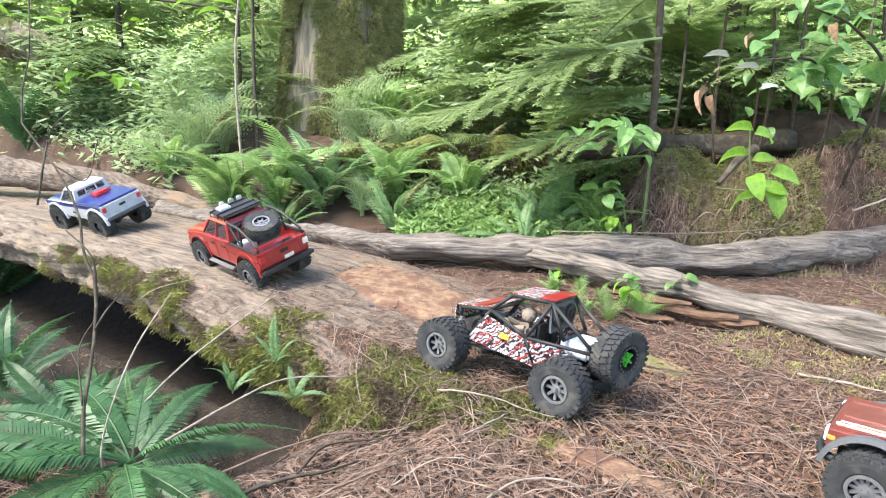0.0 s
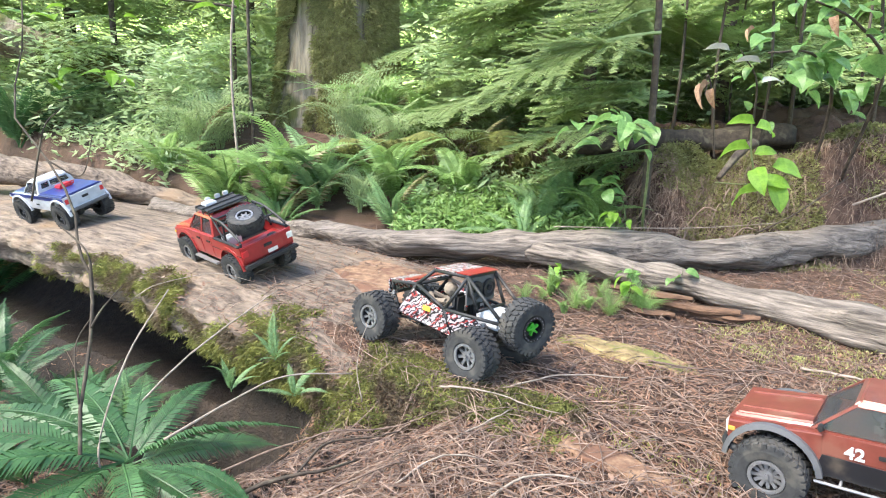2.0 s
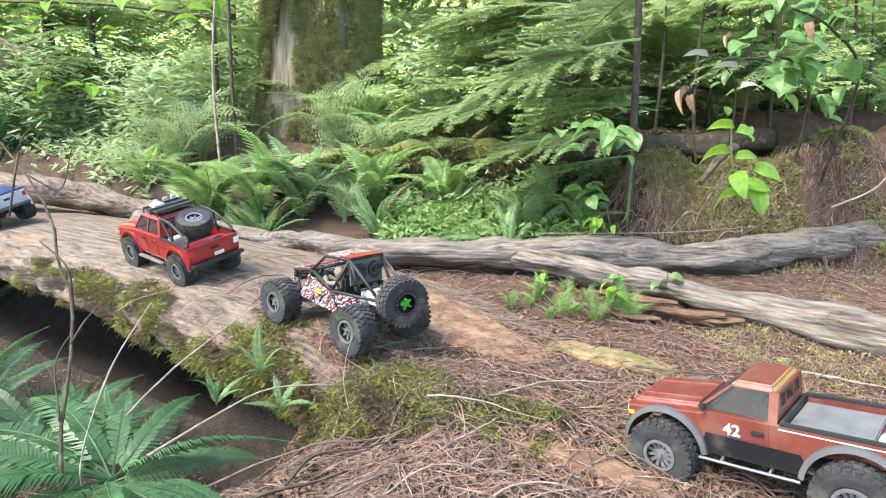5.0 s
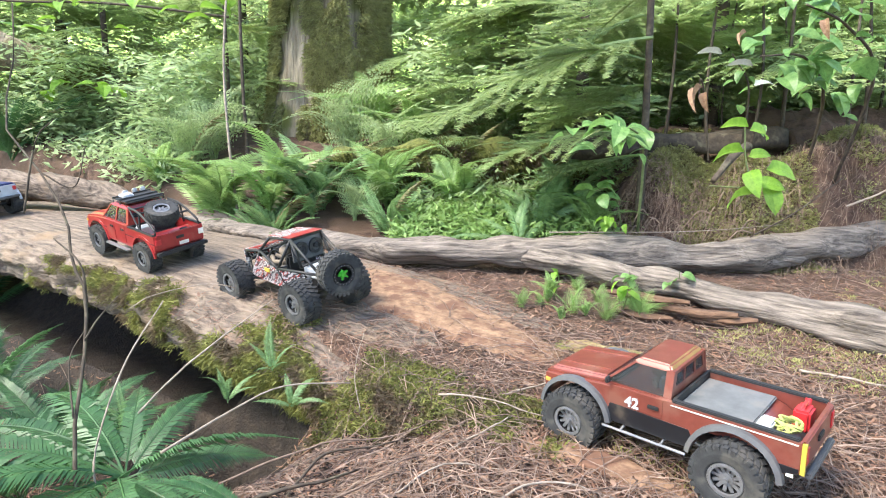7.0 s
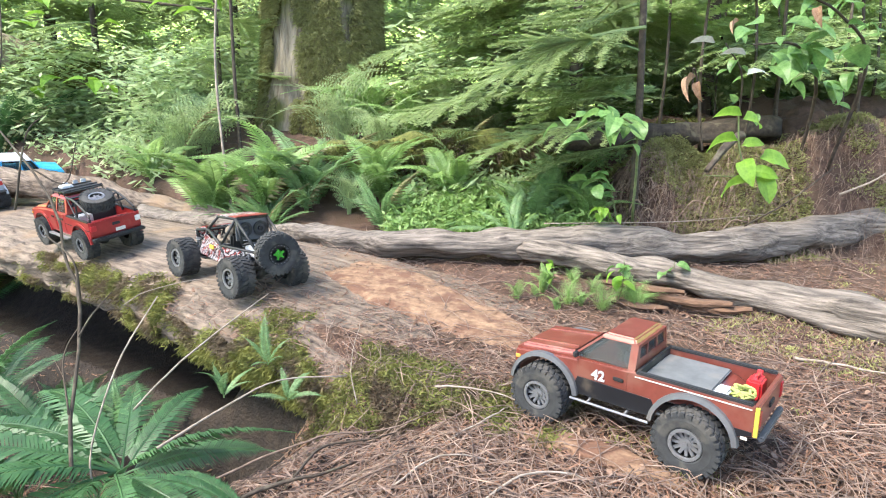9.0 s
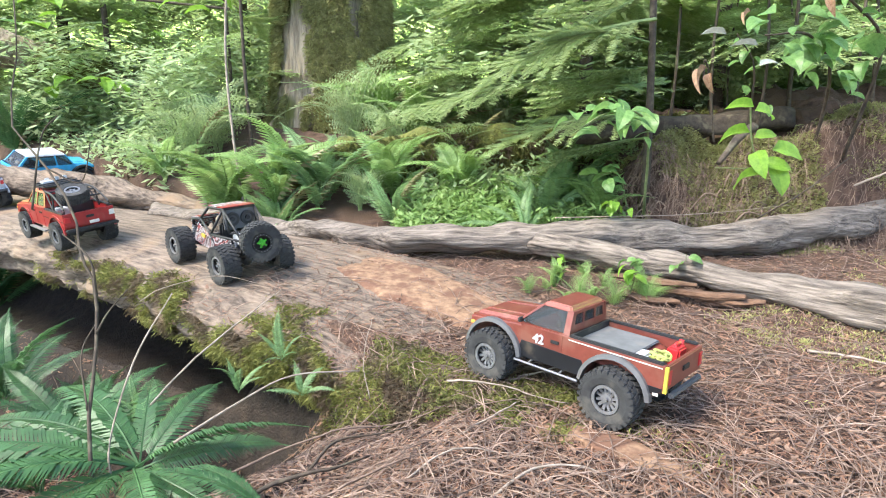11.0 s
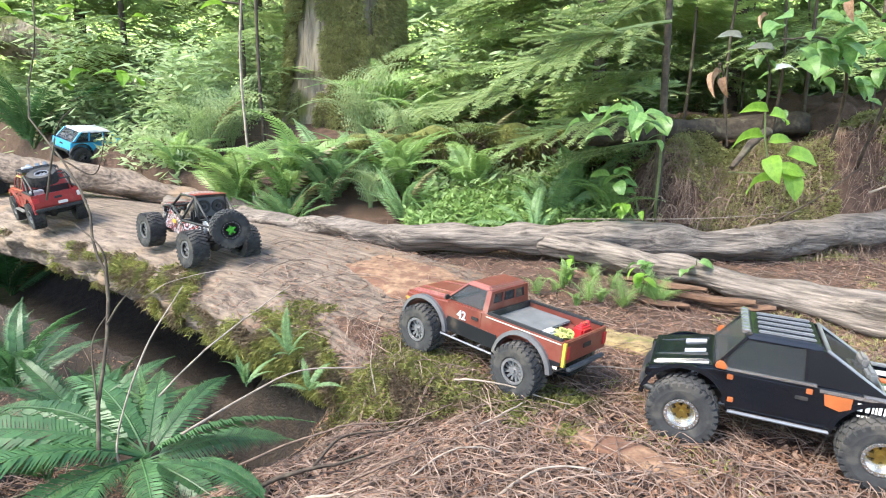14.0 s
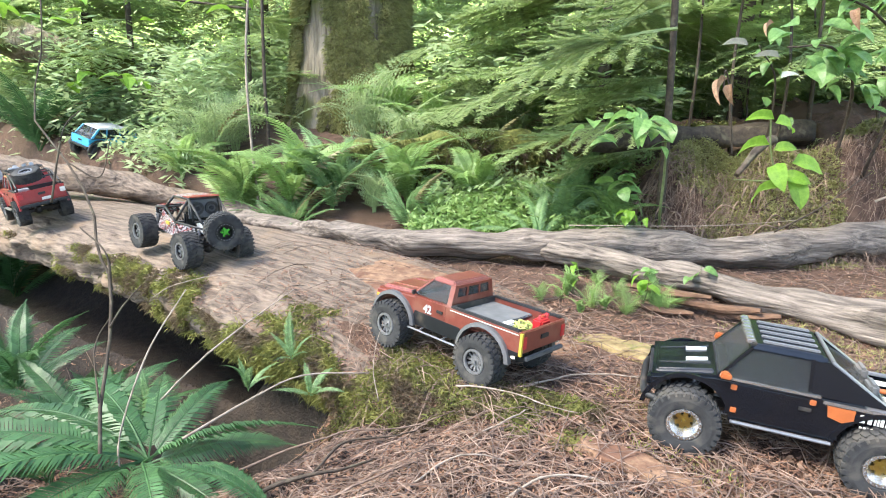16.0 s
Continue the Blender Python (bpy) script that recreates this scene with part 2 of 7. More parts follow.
M_COPPER = paint("copper_paint", (0.235, 0.060, 0.042), 0.38, 0.25)
M_BLACK = paint("black_paint", (0.012, 0.013, 0.016), 0.3, dust=0.05, coat=0.25)
M_GLOSSBLACK = paint("gloss_black_paint", (0.005, 0.007, 0.011), 0.2, dust=0.0, coat=0.2)
M_RED = paint("red_paint", (0.34, 0.024, 0.024), 0.35, dust=0.15)
M_BLUE = paint("blue_paint", (0.025, 0.038, 0.19), 0.3, dust=0.1)
M_WHITE = paint("white_paint", (0.55, 0.56, 0.58), 0.4, dust=0.15)
M_CYAN = paint("cyan_paint", (0.05, 0.42, 0.72), 0.35, dust=0.05)
M_GREYPLASTIC = paint("grey_plastic", (0.10, 0.10, 0.105), 0.6, dust=0.2, coat=0)
M_BLACKPLASTIC = paint("black_plastic", (0.02, 0.02, 0.021), 0.6, dust=0.08, coat=0)
M_STEEL = paint("brushed_steel", (0.30, 0.30, 0.31), 0.38, 0.6, 0.1, 0)
M_CHROME = paint("chrome", (0.62, 0.62, 0.61), 0.22, 0.85, 0.0, 0)
M_GOLD = paint("gold_anodised", (0.55, 0.40, 0.12), 0.3, 0.9, 0.05, 0)
M_ORANGE = paint("orange_panel", (0.48, 0.13, 0.035), 0.5, dust=0.1)
M_GREEN = paint("green_anodised", (0.10, 0.55, 0.06), 0.35, 0.4, 0.0, 0)
M_YELLOW = paint("yellow_rope", (0.42, 0.46, 0.13), 0.8, dust=0.0, coat=0)
M_TAPE = paint("yellow_tape", (0.60, 0.46, 0.06), 0.5, dust=0.1, coat=0)
M_CANRED = paint("red_can_plastic", (0.58, 0.03, 0.035), 0.4, dust=0.0)
M_LAMP = paint("lamp_lens", (0.85, 0.80, 0.70), 0.2, dust=0.0, coat=0.5)
M_AMBER = paint("amber_lens", (0.75, 0.36, 0.08), 0.2, dust=0.0, coat=0.5)
M_MATGREY = paint("grey_rubber_mat", (0.14, 0.145, 0.145), 0.9, dust=0.25, coat=0)
M_FIGURE = paint("figure_cloth", (0.25, 0.20, 0.15), 0.9, dust=0.0, coat=0)
M_TYRE = mat("tyre_rubber", (0.018, 0.018, 0.019), (0.045, 0.045, 0.045), 40, 0.9, 0.4, 200, spot=(0.07, 0.064, 0.056), spot_scale=22, spot_amount=0.25, bump_dist=0.001)
M_WRAP_DARK = paint("dark_wrap", (0.05, 0.035, 0.045), 0.4, dust=0.0)


def wrap_material():
    """White racing wrap broken by slanted black and red slashes."""
    m = mat("racing_wrap", (0.42, 0.38, 0.39), (0.62, 0.58, 0.58), 20, 0.35, 0.05, 90, coat=0.3)
    n, lk = m.node_tree.nodes, m.node_tree.links.new
    b = n["Principled BSDF"]
    base = b.inputs["Base Color"].links[0].from_socket
    tc = n.new("ShaderNodeTexCoord")
    for colour, scale, lo, off in (((0.36, 0.04, 0.035), 17.0, 0.80, 0.3), ((0.02, 0.017, 0.022), 36.0, 0.66, 2.0)):
        mp = n.new("ShaderNodeMapping")
        mp.inputs["Location"].default_value = (off, off, off)
        mp.inputs["Rotation"].default_value = (0.5, 0.7, 0.9)
        lk(tc.outputs["Object"], mp.inputs[0])
        wv = n.new("ShaderNodeTexWave")
        wv.inputs["Scale"].default_value, wv.inputs["Distortion"].default_value, wv.inputs["Detail"].default_value, wv.inputs["Detail Scale"].default_value = scale, 11, 5, 1.8
        lk(mp.outputs[0], wv.inputs[0])
        gt = n.new("ShaderNodeMath")
        gt.operation = "GREATER_THAN"
        gt.inputs[1].default_value = lo
        lk(wv.outputs["Fac"], gt.inputs[0])
        mx = n.new("ShaderNodeMix")
        mx.data_type = "RGBA"
        lk(gt.outputs[0], mx.inputs[0])
        lk(base, mx.inputs[6])
        mx.inputs[7].default_value = (*colour, 1)
        base = mx.outputs[2]
    lk(base, b.inputs["Base Color"])
    return m


M_WRAP = wrap_material()


def glass_material(name, tint, rough=0.05, alpha=0.45):
    m = bpy.data.materials.new(name)
    m.use_nodes = True
    b = m.node_tree.nodes["Principled BSDF"]
    b.inputs["Base Color"].default_value = (*tint, 1)
    b.inputs["Roughness"].default_value = rough
    b.inputs["Alpha"].default_value = alpha
    b.inputs["Specular IOR Level"].default_value = 0.35
    return m


M_GLASS = glass_material("clear_pane", (0.05, 0.056, 0.06), 0.06, 0.42)
M_DARKGLASS = glass_material("dusty_pane", (0.06, 0.065, 0.07), 0.12, 0.38)


def prism(bm, poly, y0, y1, bevel=0.0):
    """A slab with the outline poly in x and z, from y0 to y1."""
    a = [bm.verts.new((x, y0, z)) for x, z in poly]
    b = [bm.verts.new((x, y1, z)) for x, z in poly]
    fs = [bm.faces.new(a), bm.faces.new(b[::-1])]
    n = len(poly)
    for i in range(n):
        fs.append(bm.faces.new((a[(i + 1) % n], a[i], b[i], b[(i + 1) % n])))
    bmesh.ops.recalc_face_normals(bm, faces=fs)
    if bevel:
        es = [e for f in fs[:2] for e in f.edges]
        bmesh.ops.bevel(bm, geom=es, offset=bevel, segments=2, affect="EDGES", profile=0.6, clamp_overlap=True)


def box(bm, x0, x1, y0, y1, z0, z1, bevel=0.0, m=None):
    made = bmesh.ops.create_cube(bm, size=1.0)["verts"]
    for v in made:
        v.co = Vector(((x0 + x1) / 2 + v.co.x * (x1 - x0), (y0 + y1) / 2 + v.co.y * (y1 - y0), (z0 + z1) / 2 + v.co.z * (z1 - z0)))
        if m:
            v.co = m @ v.co
    if bevel:
        es = list({e for v in made for e in v.link_edges})
        bmesh.ops.bevel(bm, geom=es, offset=bevel, segments=2, affect="EDGES", clamp_overlap=True)


def hexa(bm, lower, upper, bevel=0.0):
    """A block between two quads of points."""
    vs = [bm.verts.new(p) for p in (*lower, *upper)]
    fs = [bm.faces.new([vs[i] for i in ix]) for ix in ((3, 2, 1, 0), (4, 5, 6, 7), (0, 1, 5, 4), (1, 2, 6, 5), (2, 3, 7, 6), (3, 0, 4, 7))]
    bmesh.ops.recalc_face_normals(bm, faces=fs)
    if bevel:
        bmesh.ops.bevel(bm, geom=list({e for f in fs for e in f.edges}), offset=bevel, segments=2, affect="EDGES", clamp_overlap=True)


def pane(bm, quad, thick=0.0015):
    q = [Vector(p) for p in quad]
    nrm = (q[1] - q[0]).cross(q[3] - q[0]).normalized() * thick
    hexa(bm, q, [p + nrm for p in q])


def made(fn, *args, **kw):
    """A new bmesh filled by one call."""
    bm = bmesh.new()
    fn(bm, *args, **kw)
    return bm


def arc(cx, cz, r, a0, a1, n=12):
    return [(cx + r * math.cos(radians(a0 + (a1 - a0) * i / n)), cz + r * math.sin(radians(a0 + (a1 - a0) * i / n))) for i in range(n + 1)]


def lathe(bm, profile, n=40):
    """Turn a closed profile of (radius, y) round the y axis."""
    rings = []
    for k in range(n):
        t = 2 * math.pi * k / n
        rings.append([bm.verts.new((r * math.cos(t), y, r * math.sin(t))) for r, y in profile])
    m = len(profile)
    for k in range(n):
        a, b = rings[k], rings[(k + 1) % n]
        for i in range(m):
            bm.faces.new((a[i], a[(i + 1) % m], b[(i + 1) % m], b[i]))


def disc(bm, r, y0, y1, n=24, cx=0.0, cz=0.0):
    a = [bm.verts.new((cx + r * math.cos(2 * math.pi * k / n), y0, cz + r * math.sin(2 * math.pi * k / n))) for k in range(n)]
    b = [bm.verts.new((v.co.x, y1, v.co.z)) for v in a]
    fs = [bm.faces.new(a), bm.faces.new(b[::-1])] + [bm.faces.new((a[(k + 1) % n], a[k], b[k], b[(k + 1) % n])) for k in range(n)]
    bmesh.ops.recalc_face_normals(bm, faces=fs)


def tyre_bm(R, W, lugs=28):
    bm = bmesh.new()
    h = W / 2
    lathe(bm, [(0.45 * R, h * 0.80), (0.53 * R, h * 0.98), (0.74 * R, h * 1.06), (0.87 * R, h * 1.02), (0.935 * R, h * 0.9), (0.95 * R, 0),
               (0.935 * R, -h * 0.9), (0.87 * R, -h * 1.02), (0.74 * R, -h * 1.06), (0.53 * R, -h * 0.98), (0.45 * R, -h * 0.80), (0.43 * R, 0)], 48)
    step = 2 * math.pi / lugs
    for k in range(lugs):
        for side in (1, -1):
            t = (k + (0.5 if side < 0 else 0)) * step
            m = Matrix.Rotation(-t, 4, "Y") @ Matrix.Translation((0.945 * R, side * h * 0.36, 0)) @ Matrix.Rotation(side * 0.35, 4, "X")
            box(bm, -0.03 * R, 0.045 * R, -h * 0.30, h * 0.30, -0.072 * R, 0.062 * R, m=m)
            m = Matrix.Rotation(-t - 0.4 * step, 4, "Y") @ Matrix.Translation((0.90 * R, side * h * 0.87, 0))
            box(bm, -0.07 * R, 0.070 * R, -h * 0.20, h * 0.20, -0.062 * R, 0.062 * R, m=m)
    bmesh.ops.recalc_face_normals(bm, faces=bm.faces)
    return bm


WHEELS = {}


def wheel(parent, x, y, z, R, W, side, style, spare=False):
    """A wheel under parent: barrel with a tyre, a spoked rim, a bead ring with bolts and a hub. side: 1 if its face looks to +y."""
    ring_m, spoke_m, hub_m, spokes, wide = {"holes": (M_STEEL, M_STEEL, M_STEEL, 12, 0.095), "spokes": (M_BLACKPLASTIC, M_STEEL, M_STEEL, 8, 0.10),
                                            "green": (M_BLACKPLASTIC, M_BLACKPLASTIC, M_GREEN, 5, 0.07), "dish": (M_CHROME, M_GOLD, M_GOLD, 6, 0.13),
                                            "silver": (M_STEEL, M_STEEL, M_STEEL, 8, 0.10), "dark": (M_BLACKPLASTIC, M_GREYPLASTIC, M_GREYPLASTIC, 6, 0.12)}[style]
    h = W / 2
    key = (R, W, side, style)
    if key not in WHEELS:
        s = side
        bms = {}
        bm = bmesh.new()
        lathe(bm, [(0.50 * R, -h * 0.85), (0.54 * R, -h * 0.85), (0.54 * R, h * 0.85), (0.50 * R, h * 0.85)], 32)
        disc(bm, 0.505 * R, -0.2 * h, -0.1 * h)
        bms["wheel"] = (bm, M_BLACKPLASTIC)
        bms["tyre"] = (tyre_bm(R, W), M_TYRE)
        bm = bmesh.new()
        depth = 0.35 if style == "dish" else 0.62
        for k in range(spokes):
            m = Matrix.Rotation(2 * math.pi * k / spokes, 4, "Y")
            if style == "green":
                box(bm, 0.03 * R, 0.30 * R, s * h * 0.62, s * h * 0.9, -wide * R * 0.6, wide * R * 0.6, m=m)
            else:
                box(bm, 0.08 * R, (0.30 if style == "dish" else 0.47) * R, s * h * (depth - 0.18), s * h * depth, -wide * R * 0.62, wide * R * 0.62, 0.012 * R, m)
        disc(bm, 0.20 * R, s * h * (depth - 0.2), s * h * (depth + 0.06), 20)
        bms["rim"] = (bm, hub_m if style in ("green", "dish") else spoke_m)
        bm = bmesh.new()
        a, b = (s * h * 0.80, s * h * 0.97)
        if style == "dish":
            lathe(bm, [(0.27 * R, s * h * 0.10), (0.47 * R, s * h * 0.80), (0.47 * R, s * h * 0.92), (0.25 * R, s * h * 0.22)], 40)
        lathe(bm, [(0.455 * R, min(a, b)), (0.575 * R, min(a, b)), (0.56 * R, max(a, b)) if s > 0 else (0.575 * R, max(a, b)), (0.455 * R, max(a, b))], 40)
        bms["bead_ring"] = (bm, M_CHROME if style == "dish" else (M_STEEL if style in ("silver", "spokes") else ring_m))
        bm = bmesh.new()
        for k in range(18):
            t = 2 * math.pi * k / 18
            disc(bm, 0.022 * R, s * h * 0.94, s * h * 1.02, 6, 0.515 * R * math.cos(t), 0.515 * R * math.sin(t))
        bms["bolts"] = (bm, M_STEEL)
        bm = bmesh.new()
        disc(bm, 0.085 * R, s * h * depth, s * h * (depth + 0.30), 6)
        bms["hub_nut"] = (bm, hub_m)
        WHEELS[key] = {}
        for nm, (bm, mm) in bms.items():
            if nm != "tyre":
                bmesh.ops.scale(bm, vec=(0.84, 1, 0.84), verts=bm.verts)
            bmesh.ops.recalc_face_normals(bm, faces=bm.faces)
            me = bpy.data.meshes.new(nm)
            bm.to_mesh(me)
            bm.free()
            me.materials.append(mm)
            WHEELS[key][nm] = me
    ob = new("spare_wheel" if spare else "wheel", WHEELS[key]["wheel"])
    ob.parent = parent
    ob.location = (x, y, z)
    for nm, me in WHEELS[key].items():
        if nm != "wheel":
            new(nm, me).parent = ob
    return ob


def four_wheels(v, base, track, R, W, style):
    v["reach"] = R
    for sx in (1, -1):
        for sy in (1, -1):
            w = wheel(v, sx * base / 2, sy * (track - W / 2), R, R, W, sy, style)
            tagged(w, {"holes": "knobbly tyre on a grey bead-lock rim", "spokes": "large knobbly tyre on silver rim", "dish": "knobbly tyre on a chrome and gold rim",
                       "silver": "knobbly tyre on a silver rim", "dark": "knobbly tyre on a dark rim"}[style])


def running_gear(v, base, track, R, rail=0.045, length=0.40):
    """Frame rails, axles with differentials, links and shock absorbers."""
    bm = bmesh.new()
    for s in (1, -1):
        box(bm, -length / 2, length / 2, s * 0.035 - 0.005, s * 0.035 + 0.005, R + 0.012, R + 0.028, 0.001)
    box(bm, -0.05, 0.07, -0.03, 0.03, R + 0.0, R + 0.03, 0.004)
    part("chassis_frame", bm, M_BLACKPLASTIC, v)
    for sx in (1, -1):
        bm = bmesh.new()
        tube(bm, [(sx * base / 2, -track + 0.03, R), (sx * base / 2, track - 0.03, R)], 0.009, 10)
        bmesh.ops.create_icosphere(bm, subdivisions=2, radius=0.019, matrix=Matrix.Translation((sx * base / 2, 0.018, R)))
        part("axle", bm, M_BLACKPLASTIC, v)
        for sy in (1, -1):
            bm = bmesh.new()
            tube(bm, [(sx * base / 2, sy * 0.055, R + 0.004), (sx * (base / 2 - 0.012), sy * 0.045, R + 0.062)], 0.0045, 8)
            P = [(sx * (base / 2 - 0.012 * u) + 0.008 * math.cos(u * 44), sy * (0.055 - 0.01 * u) + 0.008 * math.sin(u * 44), R + 0.008 + 0.052 * u) for u in [i / 60 for i in range(61)]]
            tube(bm, P, 0.0014, 5)
            part("shock_absorber", bm, M_STEEL, v)
            part("suspension_link", made(tube, [(sx * base / 2, sy * 0.04, R - 0.006), (sx * 0.02, sy * 0.03, R + 0.006)], 0.0035, 8), M_STEEL, v)


def bars(bm, x, z, widths, h, y, thick=0.001):
    """Unreadable lettering as upright bars from x towards the rear."""
    for w in widths:
        box(bm, x - w, x, y, y + thick, z, z + h)
        x -= w * 1.5


def lettering(body, size, m, material, parent, name="number", label=""):
    cu = bpy.data.curves.new(name, "FONT")
    cu.body, cu.size, cu.extrude, cu.offset = body, size, 0.0008, size * 0.028
    cu.align_x, cu.align_y = "CENTER", "CENTER"
    tmp = new(name, cu)
    bpy.context.view_layer.update()
    me = bpy.data.meshes.new_from_object(tmp.evaluated_get(bpy.context.evaluated_depsgraph_get()))
    bpy.data.objects.remove(tmp)
    me.materials.clear()
    me.materials.append(material)
    ob = new(name, me)
    ob.parent = parent
    ob.matrix_local = m
    return tagged(ob, label)


def flare(bm, cx, cz, r, y, out, a0=8, a1=172, width=0.0085, n=16):
    """A wheel-arch lip: a curved strip that stands out from the side."""
    s = 1 if y > 0 else -1
    inner, outer = arc(cx, cz, r, a0, a1, n), arc(cx, cz, r + width, a0, a1, n)
    cols = []
    for (xi, zi), (xo, zo) in zip(inner, outer):
        cols.append([bm.verts.new(p) for p in ((xi, y - s * 0.004, zi), (xi, y + s * out, zi), (xo, y + s * out * 0.75, zo), (xo, y - s * 0.004, zo))])
    fs = [bm.faces.new(cols[0][::-1]), bm.faces.new(cols[-1])]
    for a, b in zip(cols, cols[1:]):
        fs += [bm.faces.new((a[k], a[(k + 1) % 4], b[(k + 1) % 4], b[k])) for k in range(4)]
    bmesh.ops.recalc_face_normals(bm, faces=fs)


def arch_outline(front, rear, sill, axle, cz, r, top):
    """A body side from the nose back along the sill with two wheel arches, then the line of top forward again."""
    low = math.degrees(math.asin((sill + 0.006 - cz) / r))
    return ([front] + arc(axle, cz, r, low, 180 - low) + [(axle - r - 0.004, sill), (-axle + r + 0.004, sill)] + arc(-axle, cz, r, low, 180 - low) + [rear] + top)


def pickup_shell(v, p):
    """Fenders, bonnet, cab floor, bed and tailgate of a pickup. p: its measures."""
    hw, ax, cz, r = p["hw"], p["axle"], p["cz"], p["arch"]
    f, rr, cr, belt, rail = p["front"], p["rear"], p["cab_rear"], p["belt"], p["rail"]
    nose = (f, p["sill"] + 0.012)
    tail = (rr, p["tail_low"])
    hood = p["hood"]
    upto_cab = arch_outline(nose, (-ax - r - 0.006, p["sill"] + 0.014), p["sill"], ax, cz, r, [(rr + 0.004, p["tail_low"]), (rr + 0.004, p["floor"]), (cr, p["floor"]), (cr, belt)] + hood[::-1])
    bm = made(prism, upto_cab, -hw + 0.007, hw - 0.007, 0.0)
    part("body", bm, p["paint"], v)
    for s in (1, -1):
        y0, y1 = sorted((s * (hw - 0.007), s * hw))
        front = arch_outline(nose, (-ax - r - 0.006, p["sill"] + 0.014), p["sill"], ax, cz, r, [tail, (rr, rail), (cr - 0.002, rail), (cr, belt)] + [(x, z - 0.004) for x, z in hood[::-1]])
        part("side_panel", made(prism, front, y0, y1, 0.0022), p["paint"], v)
        for cx in (ax, -ax):
            part("fender_flare", made(flare, cx, cz, r, s * hw, p.get("flare_out", 0.012), p.get("fa0", 6), p.get("fa1", 174)), p["flare"], v)
        part("bed_rail", made(box, rr + 0.004, cr - 0.004, s * (hw - 0.004) - 0.0055, s * (hw - 0.004) + 0.0055, rail - 0.001, rail + 0.004, 0.0015), p["rails"], v)
    tg = part("tailgate", made(box, rr - 0.005, rr + 0.004, -hw + 0.003, hw - 0.003, p["tail_low"] + 0.004, rail, 0.002), p["paint"], v)
    part("latch", made(box, rr - 0.008, rr - 0.004, -0.014, 0.014, rail - 0.026, rail - 0.016, 0.001), M_BLACKPLASTIC, tg)
    part("bed_floor", made(box, rr + 0.006, cr - 0.003, -hw + 0.008, hw - 0.008, p["floor"], p["floor"] + 0.003), p["liner"], v)
    part("bed_front", made(box, cr - 0.008, cr - 0.003, -hw + 0.008, hw - 0.008, p["floor"] + 0.003, rail + 0.003), p["rails"], v)
    # bonnet skin and grille
    h0, h1 = hood[0], hood[-1]
    bm = bmesh.new()
    hexa(bm, [(h0[0] - 0.004, -hw + 0.012, h0[1] - 0.004), (h1[0], -hw + 0.010, h1[1] - 0.004), (h1[0], hw - 0.010, h1[1] - 0.004), (h0[0] - 0.004, hw - 0.012, h0[1] - 0.004)],
         [(h0[0] - 0.008, -hw + 0.020, h0[1] + 0.007), (h1[0], -hw + 0.018, h1[1] + 0.006), (h1[0], hw - 0.018, h1[1] + 0.006), (h0[0] - 0.008, hw - 0.020, h0[1] + 0.007)], 0.003)
    bonnet = part("bonnet", bm, p.get("hood_paint", p["paint"]), v)
    for s in (1, -1):
        part("bonnet_ridge", made(hexa, [(h0[0] - 0.012, s * 0.036 - 0.002, h0[1] + 0.005), (h1[0] + 0.006, s * 0.040 - 0.002, h1[1] + 0.004), (h1[0] + 0.006, s * 0.040 + 0.002, h1[1] + 0.004), (h0[0] - 0.012, s * 0.036 + 0.002, h0[1] + 0.005)],
                                 [(h0[0] - 0.012, s * 0.036 - 0.001, h0[1] + 0.009), (h1[0] + 0.006, s * 0.040 - 0.001, h1[1] + 0.008), (h1[0] + 0.006, s * 0.040 + 0.001, h1[1] + 0.008), (h0[0] - 0.012, s * 0.036 + 0.001, h0[1] + 0.009)]), p.get("hood_paint", p["paint"]), bonnet)
    grille = part("grille", made(box, f - 0.004, f + 0.002, -hw + 0.03, hw - 0.03, p["sill"] + 0.022, h0[1] - 0.006, 0.001), M_BLACKPLASTIC, v)
    for s in (1, -1):
        part("headlight", made(box, f - 0.004, f + 0.004, s * (hw - 0.02) - 0.011, s * (hw - 0.02) + 0.011, p["sill"] + 0.028, h0[1] - 0.008, 0.002), p.get("lamp", M_LAMP), v)
        part("turn_signal", made(box, f - 0.014, f - 0.002, s * hw - 0.003, s * hw + 0.002, h0[1] - 0.022, h0[1] - 0.014, 0.001), p.get("signal", M_AMBER), v)
    bm = bmesh.new()
    tube(bm, curve_pts([(f - 0.02, -hw - 0.004, p["sill"] + 0.008), (f + 0.004, -hw + 0.012, p["sill"] + 0.01), (f + 0.008, 0, p["sill"] + 0.01), (f + 0.004, hw - 0.012, p["sill"] + 0.01), (f - 0.02, hw + 0.004, p["sill"] + 0.008)], 17), 0.007, 8)
    part("front_bumper", bm, M_BLACKPLASTIC, v, smooth=True)


